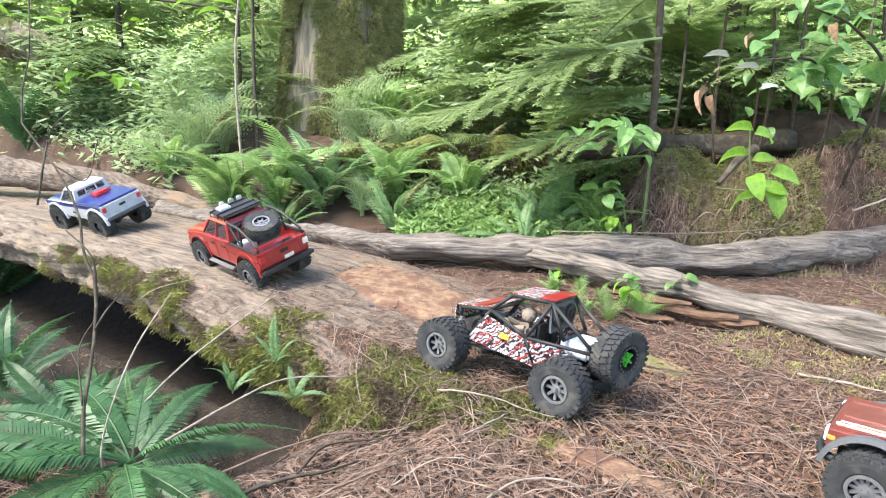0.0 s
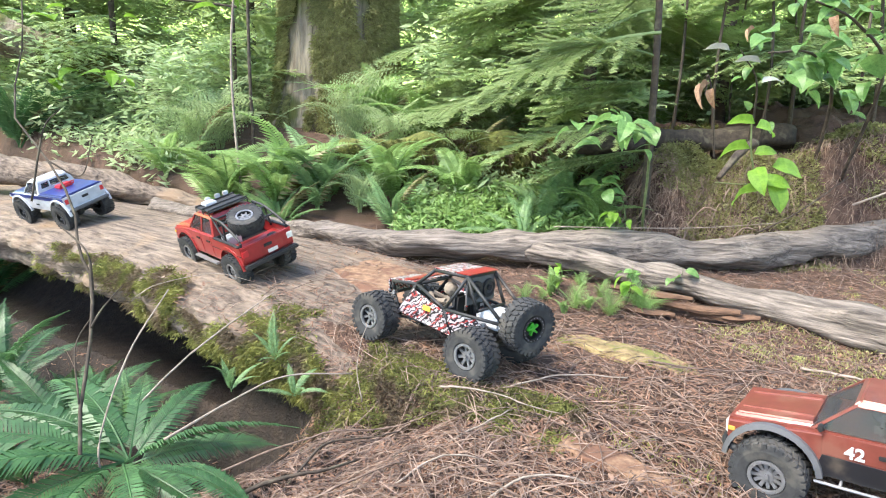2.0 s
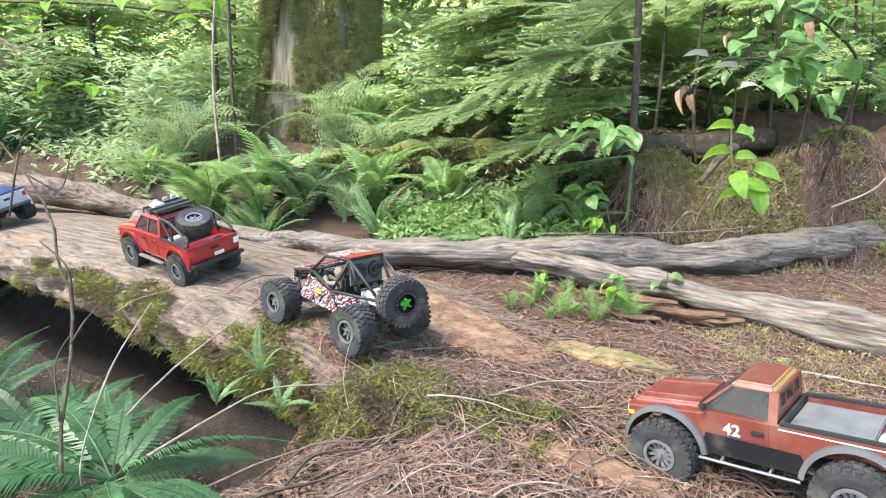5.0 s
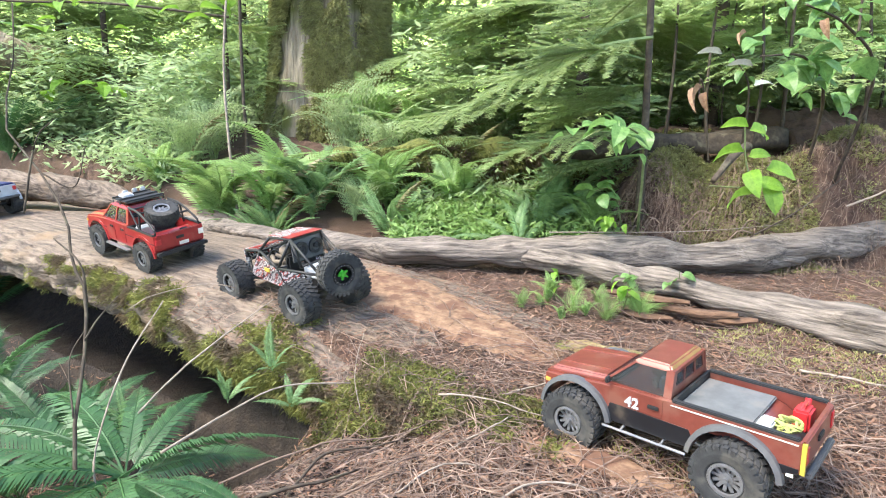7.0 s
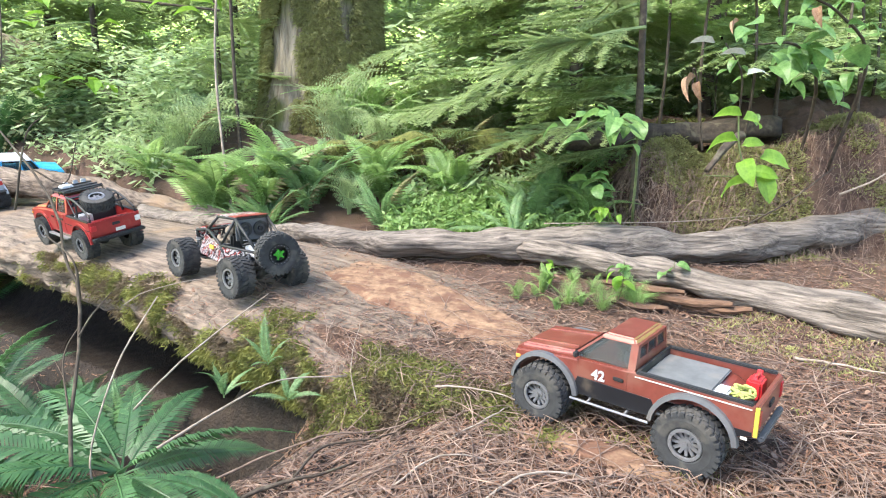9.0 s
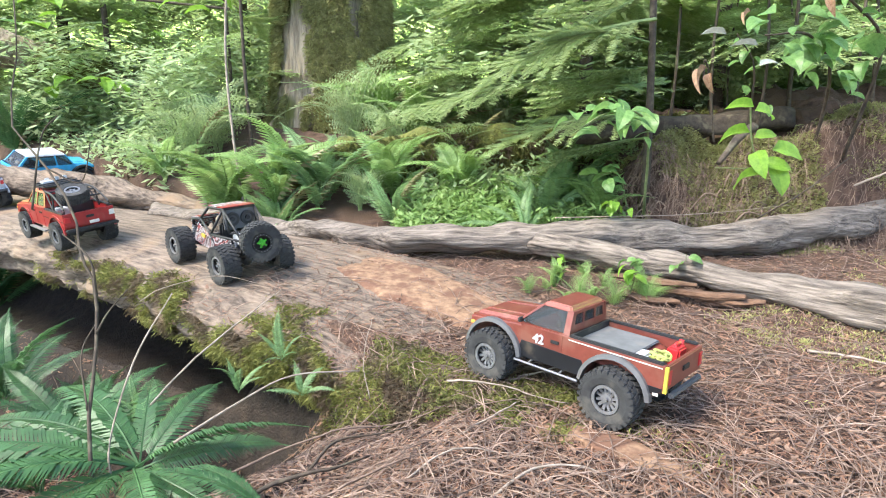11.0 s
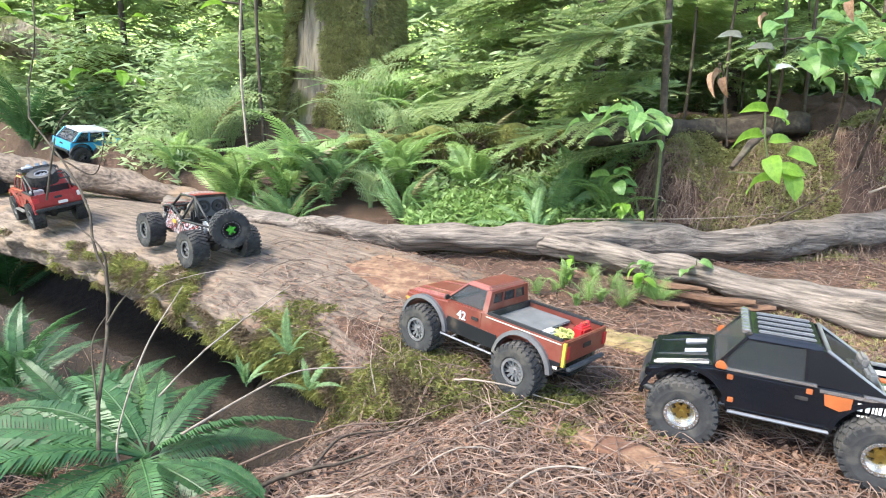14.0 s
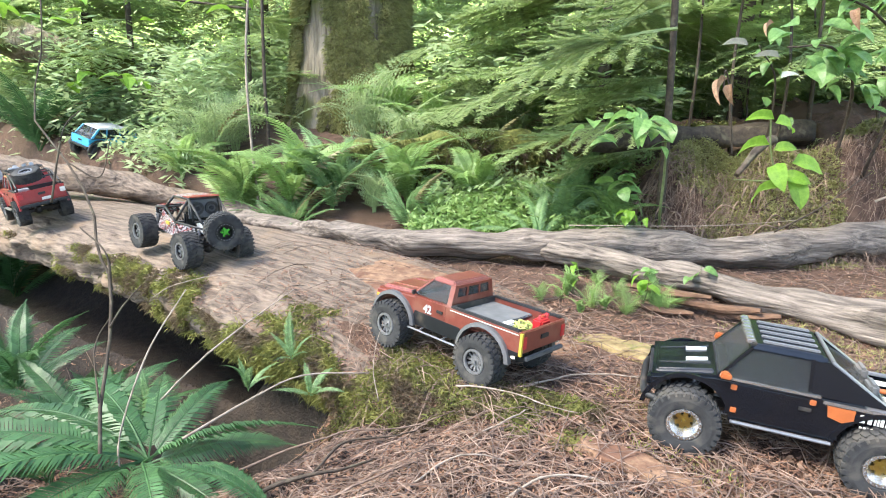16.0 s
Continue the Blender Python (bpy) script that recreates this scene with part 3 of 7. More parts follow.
def cab(v, p, x_cowl, x_roof0, x_roof1, x_base, roof_z, roof_hw, pillars=(), mullion=None, wall=None):
    """A cab on the belt line: roof, pillars, panes and seats. pillars: where side posts stand, as (x at belt, x at roof)."""
    hw, belt = p["hw"] - 0.006, p["belt"]
    paint_m = p["paint"]
    base = {1: hw, -1: -hw}
    bm = bmesh.new()
    rz = roof_z - 0.010
    hexa(bm, [(x_roof0 + 0.006, -roof_hw - 0.002, rz), (x_roof1 - 0.003, -roof_hw - 0.002, rz), (x_roof1 - 0.003, roof_hw + 0.002, rz), (x_roof0 + 0.006, roof_hw + 0.002, rz)],
         [(x_roof0 - 0.004, -roof_hw + 0.008, roof_z), (x_roof1 + 0.004, -roof_hw + 0.008, roof_z), (x_roof1 + 0.004, roof_hw - 0.008, roof_z), (x_roof0 - 0.004, roof_hw - 0.008, roof_z)], 0.003)
    part("roof", bm, p.get("roof_paint", paint_m), v, smooth=False)
    posts = [(x_cowl, x_roof0, 0.006), *[(a, b, 0.007) for a, b in pillars], (x_base, x_roof1, 0.014)]
    for s in (1, -1):
        for xb, xr, wd in posts:
            bm = bmesh.new()
            y0, y1 = s * hw, s * roof_hw
            k = s * 0.006
            hexa(bm, [(xb + wd / 2, y0 - k, belt - 0.002), (xb - wd / 2, y0 - k, belt - 0.002), (xb - wd / 2, y0, belt - 0.002), (xb + wd / 2, y0, belt - 0.002)],
                 [(xr + wd / 2, y1 - k, rz + 0.003), (xr - wd / 2, y1 - k, rz + 0.003), (xr - wd / 2, y1, rz + 0.003), (xr + wd / 2, y1, rz + 0.003)])
            part("pillar", bm, paint_m, v)
        xs = [q[:2] for q in posts]
        for (b0, r0), (b1, r1) in zip(xs, xs[1:]):
            part("side_window", made(pane, [(b0, s * (hw - 0.003), belt), (b1, s * (hw - 0.003), belt), (r1, s * (roof_hw - 0.003), rz), (r0, s * (roof_hw - 0.003), rz)], 0.001), M_GLASS, v)
    part("windscreen", made(pane, [(x_cowl + 0.001, -hw + 0.004, belt), (x_cowl + 0.001, hw - 0.004, belt), (x_roof0 + 0.001, roof_hw - 0.003, rz), (x_roof0 + 0.001, -roof_hw + 0.003, rz)], 0.0012), M_DARKGLASS, v)
    xb, xr = x_base - 0.007, x_roof1 - 0.006
    if wall:
        bm = bmesh.new()
        for (u0, u1, t0, t1) in ((-1, 1, 0, 0.38), (-1, 1, 0.86, 1), (-1, -0.82, 0.38, 0.86), (0.82, 1, 0.38, 0.86), (-0.36, -0.28, 0.38, 0.86), (0.28, 0.36, 0.38, 0.86)):
            def at(u, t, dx):
                return (xb + (xr - xb) * t + dx, u * (hw + (roof_hw - hw) * t - 0.002), belt + (rz + 0.002 - belt) * t)
            hexa(bm, [at(u0, t0, 0), at(u1, t0, 0), at(u1, t1, 0), at(u0, t1, 0)], [at(u0, t0, 0.005), at(u1, t0, 0.005), at(u1, t1, 0.005), at(u0, t1, 0.005)])
        part("rear_wall", bm, paint_m, v)
    part("rear_window", made(pane, [(xb + 0.002, hw - 0.006, belt), (xb + 0.002, -hw + 0.006, belt), (xr + 0.002, -roof_hw + 0.004, rz), (xr + 0.002, roof_hw - 0.004, rz)], 0.001), M_GLASS, v)
    for s in (1, -1):
        bm = bmesh.new()
        xm = x_base + 0.035
        box(bm, xm - 0.02, xm + 0.03, s * 0.035 - 0.02, s * 0.035 + 0.02, belt - 0.03, belt - 0.008, 0.005)
        box(bm, xm - 0.026, xm - 0.010, s * 0.035 - 0.02, s * 0.035 + 0.02, belt - 0.012, belt + 0.028, 0.005)
        part("seat", bm, M_MATGREY, v)
    part("dashboard", made(box, x_cowl - 0.022, x_cowl - 0.002, -hw + 0.01, hw - 0.01, belt - 0.014, belt + 0.004, 0.004), M_BLACKPLASTIC, v)


def door(v, x0, x1, z0, z1, y, paint_m, handle_m=None, low=None):
    """A door skin a hair proud of the side, with its handle."""
    s = 1 if y > 0 else -1
    a, b = sorted((y, y + s * 0.0012))
    d = part("door", made(prism, [(x0, z0), (x0, z1), (x1, z1), (x1, z0)], a, b, 0.0005), paint_m, v)
    a, b = sorted((y + s * 0.0012, y + s * 0.0045))
    part("handle", made(box, x1 + 0.006, x1 + 0.026, a, b, z1 - 0.022, z1 - 0.015, 0.001), handle_m or M_BLACKPLASTIC, d)
    return d


def rest(v, label):
    return tagged(v, label, "model truck", group="model trucks on the trail")


def copper_truck():
    v = rest(new("model_truck"), "copper and black model pickup truck with number forty-two")
    p = dict(hw=0.083, axle=0.145, cz=0.066, arch=0.068, front=0.216, rear=-0.240, cab_rear=-0.037, belt=0.150, rail=0.150, sill=0.076, tail_low=0.098, floor=0.112,
             hood=[(0.214, 0.136), (0.15, 0.142), (0.088, 0.148)], paint=M_COPPER, flare=M_GREYPLASTIC, rails=M_BLACKPLASTIC, liner=M_BLACKPLASTIC, flare_out=0.011)
    pickup_shell(v, p)
    cab(v, p, 0.090, 0.034, -0.030, -0.030, 0.204, 0.066, wall=True)
    for s in (1, -1):
        y = s * p["hw"]
        d = door(v, 0.074, -0.026, 0.113, 0.148, y, M_COPPER)
        # black lower flank
        a, b = sorted((y, y + s * 0.0014))
        low = [(0.074, 0.077), (0.079, 0.094), (0.073, 0.112), (-0.072, 0.110), (-0.079, 0.094), (-0.074, 0.077)]
        part("lower_flank", made(prism, low, a, b, 0.0005), M_BLACK, v)
        part("lower_flank", made(prism, [(-0.214, 0.090), (-0.211, 0.105), (-0.238, 0.105), (-0.238, 0.099)], a, b), M_BLACK, v)
        part("lower_flank", made(prism, [(0.2155, 0.090), (0.2155, 0.104), (0.2135, 0.104), (0.2125, 0.092)], a, b), M_BLACK, v)
        lettering("42", 0.027, Matrix(((-s, 0, 0, 0.030), (0, 0, s, y + s * 0.0022), (0, 1, 0, 0.125), (0, 0, 0, 1))), M_WHITE, d, "number", "white painted door number 42")
        bm = bmesh.new()
        tube(bm, [(0.080, s * 0.096, 0.070), (-0.074, s * 0.096, 0.070)], 0.0026, 8)
        for x in (0.045, -0.03):
            tube(bm, [(x, s * 0.096, 0.070), (x, s * 0.06, 0.078)], 0.0025, 6)
        part("rock_slider", bm, M_STEEL, v)
        # thin pale strip in place of the highlight below the bed rail
        part("rail_glint", made(box, -0.235, -0.04, *sorted((y, y + s * 0.001)), 0.1425, 0.1442), M_LAMP, v, "pale line painted as the glint below the bed rail")
        part("tail_light", made(box, -0.247, -0.240, s * 0.073 - 0.007, s * 0.073 + 0.007, 0.112, 0.140, 0.001), M_CANRED, v)
        part("marker_lamp", made(box, -0.232, -0.222, *sorted((y, y + s * 0.002)), 0.089, 0.094), M_LAMP, v)
        part("mirror", made(box, 0.072, 0.080, *sorted((s * 0.081, s * 0.094)), 0.152, 0.163, 0.002), M_BLACKPLASTIC, v)
    part("tape", made(box, -0.2462, -0.240, 0.078, 0.0842, 0.098, 0.148), M_TAPE, v, "strip of yellow tape down the tailgate edge")
    bm = bmesh.new()
    box(bm, -0.254, -0.244, -0.070, 0.070, 0.086, 0.095, 0.002)
    part("rear_bumper", bm, M_GREYPLASTIC, v)
    part("bed_cover", made(box, -0.162, -0.044, -0.072, 0.072, 0.134, 0.140, 0.002), M_MATGREY, v, "grey rubber bed mat")
    bm = bmesh.new()
    box(bm, -0.190, -0.166, 0.020, 0.056, 0.115, 0.147, 0.003)
    bx = part("cargo_box", bm, M_WHITE, v, "small white and blue box")
    part("band", made(box, -0.1905, -0.1655, 0.0195, 0.0565, 0.120, 0.130), M_BLUE, bx)
    bm = bmesh.new()
    box(bm, -0.226, -0.200, -0.052, -0.014, 0.115, 0.152, 0.004)
    tube(bm, [(-0.213, -0.046, 0.151), (-0.213, -0.044, 0.158), (-0.213, -0.024, 0.158), (-0.213, -0.022, 0.151)], 0.003, 6)
    can = part("fuel_can", bm, M_CANRED, v, "small red plastic fuel can")
    part("cap", made(tube, [(-0.213, -0.050, 0.150), (-0.213, -0.054, 0.160)], 0.005, 8), M_CANRED, can)
    bm = bmesh.new()
    P = [(-0.207 + 0.014 * math.cos(t) + 0.004 * math.sin(3.3 * t), 0.030 + 0.019 * math.sin(t) + 0.003 * math.cos(2.7 * t), 0.146 + 0.006 * math.sin(1.7 * t)) for t in [i * 0.22 for i in range(130)]]
    tube(bm, P, 0.0025, 5)
    part("rope", bm, M_YELLOW, v, "coil of yellow-green tow rope")
    running_gear(v, 0.29, 0.114, 0.060)
    four_wheels(v, 0.29, 0.114, 0.060, 0.047, "holes")
    bm = bmesh.new()
    box(bm, -0.008, 0.012, 0.022, 0.052, 0.135, 0.170, 0.008)
    bmesh.ops.create_icosphere(bm, subdivisions=2, radius=0.013, matrix=Matrix.Translation((0.004, 0.037, 0.180)))
    part("driver_figure", bm, M_FIGURE, v)
    return v


def red_truck():
    v = rest(new("model_truck"), "red double-cab model pickup with roof rack and spare wheel")
    p = dict(hw=0.092, axle=0.150, cz=0.064, arch=0.066, front=0.228, rear=-0.228, cab_rear=-0.062, belt=0.156, rail=0.150, sill=0.078, tail_low=0.096, floor=0.108,
             hood=[(0.224, 0.138), (0.17, 0.148), (0.112, 0.155)], paint=M_RED, flare=M_RED, rails=M_BLACKPLASTIC, liner=M_BLACKPLASTIC, flare_out=0.003)
    pickup_shell(v, p)
    cab(v, p, 0.108, 0.060, -0.050, -0.056, 0.214, 0.074, pillars=[(0.022, 0.014)], wall=True)
    for s in (1, -1):
        y = s * p["hw"]
        door(v, 0.080, 0.024, 0.086, 0.153, y, M_RED)
        door(v, 0.019, -0.045, 0.086, 0.153, y, M_RED)
        bm = bmesh.new()
        box(bm, -0.075, 0.075, s * 0.102 - 0.008, s * 0.102 + 0.008, 0.066, 0.072, 0.002)
        part("side_step", bm, M_STEEL, v)
        part("tail_light", made(box, -0.236, -0.226, s * 0.080 - 0.010, s * 0.080 + 0.010, 0.118, 0.138, 0.0015), M_LAMP if s < 0 else M_CANRED, v)
        part("belt_stripe", made(box, -0.226, 0.20, *sorted((y, y + s * 0.0008)), 0.1195, 0.1215), M_BLACKPLASTIC, v)
    bm = bmesh.new()
    box(bm, -0.252, -0.232, -0.094, 0.094, 0.082, 0.094, 0.003)
    part("rear_bumper", bm, M_BLACKPLASTIC, v)
    part("number_plate", made(box, -0.2345, -0.2325, -0.03, 0.005, 0.100, 0.112), M_LAMP, v)
    # roof rack with lamps and a case
    rack = part("roof_rack", made(box, -0.050, 0.060, -0.068, 0.068, 0.225, 0.229, 0.0015), M_BLACKPLASTIC, v)
    for x in (-0.04, 0.0, 0.045):
        part("cross_bar", made(tube, [(x, -0.07, 0.214), (x, -0.07, 0.232), (x, 0.07, 0.232), (x, 0.07, 0.214)], 0.0025, 6), M_BLACKPLASTIC, rack)
    case = part("roof_case", made(box, 0.008, 0.046, 0.010, 0.050, 0.229, 0.240, 0.003), M_WHITE, v, "white case strapped on the roof rack")
    for y in (-0.045, -0.015, 0.02):
        lamp = part("roof_lamp", made(box, 0.050, 0.060, y - 0.008, y + 0.008, 0.230, 0.246, 0.003), M_LAMP, v)
        part("housing", made(box, 0.046, 0.051, y - 0.009, y + 0.009, 0.229, 0.247, 0.003), M_WHITE, lamp)
    # cage over the bed with the spare lying on it
    bm = bmesh.new()
    for s in (1, -1):
        tube(bm, curve_pts([(-0.062, s * 0.074, 0.216), (-0.13, s * 0.076, 0.210), (-0.215, s * 0.080, 0.172), (-0.222, s * 0.082, 0.150)], 12), 0.004, 8)
        tube(bm, [(-0.130, s * 0.076, 0.209), (-0.130, s * 0.082, 0.140)], 0.0035, 8)
        tube(bm, [(-0.062, s * 0.074, 0.216), (-0.130, s * 0.082, 0.146)], 0.003, 8)
    for x, z in ((-0.085, 0.214), (-0.130, 0.208), (-0.175, 0.192)):
        tube(bm, [(x, -0.076, z), (x, 0.076, z)], 0.0035, 8)
    part("bed_cage", bm, M_BLACKPLASTIC, v)
    sp = wheel(v, -0.180, 0.022, 0.210, 0.056, 0.040, 1, "silver", spare=True)
    sp.rotation_euler = (radians(84), radians(-15), 0)
    tagged(sp, "spare wheel lying on the bed cage")
    part("cargo_box", made(box, -0.115, -0.075, 0.020, 0.070, 0.111, 0.150, 0.003), M_WHITE, v, "pale cargo box in the bed")
    part("cargo_bag", made(box, -0.215, -0.175, -0.065, -0.020, 0.111, 0.140, 0.010), M_BLACKPLASTIC, v)
    running_gear(v, 0.30, 0.104, 0.057)
    four_wheels(v, 0.30, 0.104, 0.057, 0.044, "silver")
    return v


def blue_truck():
    v = rest(new("model_truck"), "blue and white model pickup with a flat bed cover")
    p = dict(hw=0.090, axle=0.150, cz=0.066, arch=0.068, front=0.225, rear=-0.205, cab_rear=-0.020, belt=0.150, rail=0.150, sill=0.085, tail_low=0.100, floor=0.115,
             hood=[(0.222, 0.140), (0.17, 0.145), (0.110, 0.149)], paint=M_WHITE, hood_paint=M_BLUE, flare=M_WHITE, rails=M_BLUE, liner=M_BLACKPLASTIC, flare_out=0.006)
    pickup_shell(v, p)
    cab(v, p, 0.105, 0.060, -0.010, -0.014, 0.205, 0.068, wall=True)
    for s in (1, -1):
        y = s * p["hw"]
        door(v, 0.078, -0.012, 0.092, 0.128, y, M_WHITE)
        part("side_band", made(box, -0.203, 0.21, *sorted((y, y + s * 0.0012)), 0.132, 0.1475), M_BLUE, v, "broad blue band below the belt line")
        part("tail_light", made(box, -0.2125, -0.204, s * 0.078 - 0.008, s * 0.078 + 0.008, 0.122, 0.142, 0.0015), M_CANRED, v)
    part("bed_cover", made(box, -0.203, -0.028, -0.085, 0.085, 0.150, 0.158, 0.003), M_BLUE, v, "blue flat bed cover")
    bm = bmesh.new()
    box(bm, -0.10, -0.055, -0.030, 0.030, 0.158, 0.172, 0.004)
    tube(bm, [(-0.10, -0.03, 0.165), (-0.11, -0.03, 0.178), (-0.11, 0.03, 0.178), (-0.10, 0.03, 0.165)], 0.003, 6)
    part("cargo_bundle", bm, M_CANRED, v, "small red bundle strapped on the cover")
    bm = bmesh.new()
    box(bm, -0.228, -0.212, -0.088, 0.088, 0.088, 0.100, 0.003)
    part("rear_bumper", bm, M_GREYPLASTIC, v)
    running_gear(v, 0.30, 0.104, 0.060)
    four_wheels(v, 0.30, 0.104, 0.060, 0.046, "dark")
    return v


def cyan_truck():
    v = rest(new("model_truck"), "cyan model truck with a white roof among the ferns")
    p = dict(hw=0.088, axle=0.145, cz=0.066, arch=0.068, front=0.215, rear=-0.205, cab_rear=-0.06, belt=0.146, rail=0.146, sill=0.080, tail_low=0.098, floor=0.112,
             hood=[(0.212, 0.136), (0.16, 0.142), (0.10, 0.146)], paint=M_CYAN, flare=M_BLACKPLASTIC, rails=M_BLACKPLASTIC, liner=M_BLACKPLASTIC, roof_paint=M_WHITE)
    pickup_shell(v, p)
    cab(v, p, 0.10, 0.055, -0.14, -0.19, 0.212, 0.074, pillars=[(0.01, 0.0), (-0.09, -0.085)])
    part("rear_bumper", made(box, -0.225, -0.21, -0.085, 0.085, 0.086, 0.098, 0.003), M_BLACKPLASTIC, v)
    running_gear(v, 0.29, 0.11, 0.060)
    four_wheels(v, 0.29, 0.11, 0.060, 0.046, "dark")
    return v


def black_truck():
    v = rest(new("model_truck"), "glossy black model truck with orange panels and roof slats")
    p = dict(hw=0.088, axle=0.155, cz=0.070, arch=0.073, front=0.225, rear=-0.250, cab_rear=-0.115, belt=0.157, rail=0.152, sill=0.082, tail_low=0.110, floor=0.118,
             hood=[(0.222, 0.134), (0.17, 0.146), (0.118, 0.156)], paint=M_GLOSSBLACK, lamp=M_GLOSSBLACK, signal=M_GLOSSBLACK, flare=M_GLOSSBLACK, rails=M_STEEL, liner=M_BLACKPLASTIC, flare_out=0.002)
    pickup_shell(v, p)
    cab(v, p, 0.112, 0.066, -0.052, -0.150, 0.224, 0.074, pillars=[(-0.035, -0.030)])
    # closed rear quarters either side of the sloping rear pane
    for s in (1, -1):
        y = s * p["hw"]
        bm = bmesh.new()
        hexa(bm, [(-0.036, s * 0.081, 0.157), (-0.150, s * 0.081, 0.157), (-0.056, s * 0.073, 0.216), (-0.032, s * 0.073, 0.216)],
             [(-0.036, s * 0.084, 0.157), (-0.150, s * 0.084, 0.157), (-0.056, s * 0.076, 0.216), (-0.032, s * 0.076, 0.216)])
        part("rear_quarter", bm, M_GLOSSBLACK, v)
        door(v, 0.092, -0.046, 0.090, 0.150, y, M_GLOSSBLACK, M_BLACKPLASTIC)
        part("window_trim", made(box, -0.050, 0.100, *sorted((y - s * 0.004, y + s * 0.0015)), 0.1555, 0.1595), M_CHROME, v)
        part("belt_trim", made(box, -0.248, -0.055, *sorted((y, y + s * 0.0015)), 0.1475, 0.1535), M_CHROME, v)
        part("mirror", made(hexa, [(0.094, s * 0.090, 0.160), (0.112, s * 0.090, 0.160), (0.112, s * 0.104, 0.160), (0.090, s * 0.104, 0.160)],
                            [(0.096, s * 0.090, 0.172), (0.108, s * 0.090, 0.174), (0.108, s * 0.104, 0.174), (0.092, s * 0.104, 0.172)], 0.003), M_ORANGE, v, "orange wing mirror")
        for x, z in ((0.084, 0.139), (0.078, 0.096), (-0.040, 0.141)):
            part("hinge", made(box, x - 0.005, x + 0.005, *sorted((y + s * 0.001, y + s * 0.0035)), z, z + 0.010, 0.001), M_ORANGE, v, "small orange square plate")
        part("quarter_panel", made(prism, [(-0.062, 0.146), (-0.104, 0.146), (-0.104, 0.128), (-0.088, 0.120), (-0.066, 0.126)], *sorted((y, y + s * 0.002))), M_ORANGE, v, "orange panel behind the door")
        bm = bmesh.new()
        a = y if s > 0 else y - 0.001
        bars(bm, -0.112, 0.128, (0.008, 0.006, 0.003, 0.003, 0.005, 0.003), 0.014, a)
        bars(bm, -0.114, 0.118, (0.004, 0.004, 0.003, 0.004), 0.003, a)
        part("sticker", bm, M_LAMP, v, "pale sticker lettering")
        bm = bmesh.new()
        tube(bm, [(0.080, s * 0.095, 0.080), (-0.078, s * 0.095, 0.080)], 0.0034, 8)
        part("rock_slider", bm, M_STEEL, v)
        part("hood_strip", made(hexa, [(0.165, s * 0.026 - 0.006, 0.150), (0.128, s * 0.026 - 0.006, 0.158), (0.128, s * 0.026 + 0.006, 0.158), (0.165, s * 0.026 + 0.006, 0.150)], [(0.165, s * 0.026 - 0.006, 0.1555), (0.128, s * 0.026 - 0.006, 0.1625), (0.128, s * 0.026 + 0.006, 0.1625), (0.165, s * 0.026 + 0.006, 0.1555)]), M_WHITE, v, "white strip on the bonnet")
    for k in range(5):
        y = -0.052 + 0.026 * k
        part("roof_slat", made(box, -0.042, 0.048, y - 0.005, y + 0.005, 0.2235, 0.2275, 0.0015), M_STEEL, v, "pale aluminium roof slat")
    bar = part("light_bar", made(box, 0.058, 0.070, -0.070, 0.070, 0.219, 0.226, 0.002), M_BLACKPLASTIC, v)
    for k in range(8):
        y = -0.060 + 0.0172 * k
        part("lamp", made(box, 0.062, 0.076, y - 0.006, y + 0.006, 0.221, 0.231, 0.002), M_CHROME, bar)
    bm = bmesh.new()
    for a, b in (((-0.148, 0.078, 0.160), (-0.058, 0.072, 0.218)), ((-0.148, -0.078, 0.160), (-0.058, -0.072, 0.218)), ((-0.148, 0.078, 0.160), (-0.148, -0.078, 0.160)), ((-0.060, 0.070, 0.218), (-0.060, -0.070, 0.218))):
        tube(bm, [a, b], 0.0032, 8)
    part("rear_window_frame", bm, M_STEEL, v)
    for k in range(4):
        part("bed_slat", made(box, -0.240, -0.158, -0.055 + 0.036 * k - 0.008, -0.055 + 0.036 * k + 0.008, 0.146, 0.150, 0.001), M_ORANGE if k % 2 else M_LAMP, v, "rust-toned slat over the bed")
    bm = bmesh.new()
    box(bm, -0.270, -0.252, -0.080, 0.080, 0.100, 0.112, 0.003)
    part("rear_bumper", bm, M_STEEL, v)
    running_gear(v, 0.31, 0.120, 0.064)
    four_wheels(v, 0.31, 0.120, 0.064, 0.052, "dish")
    return v


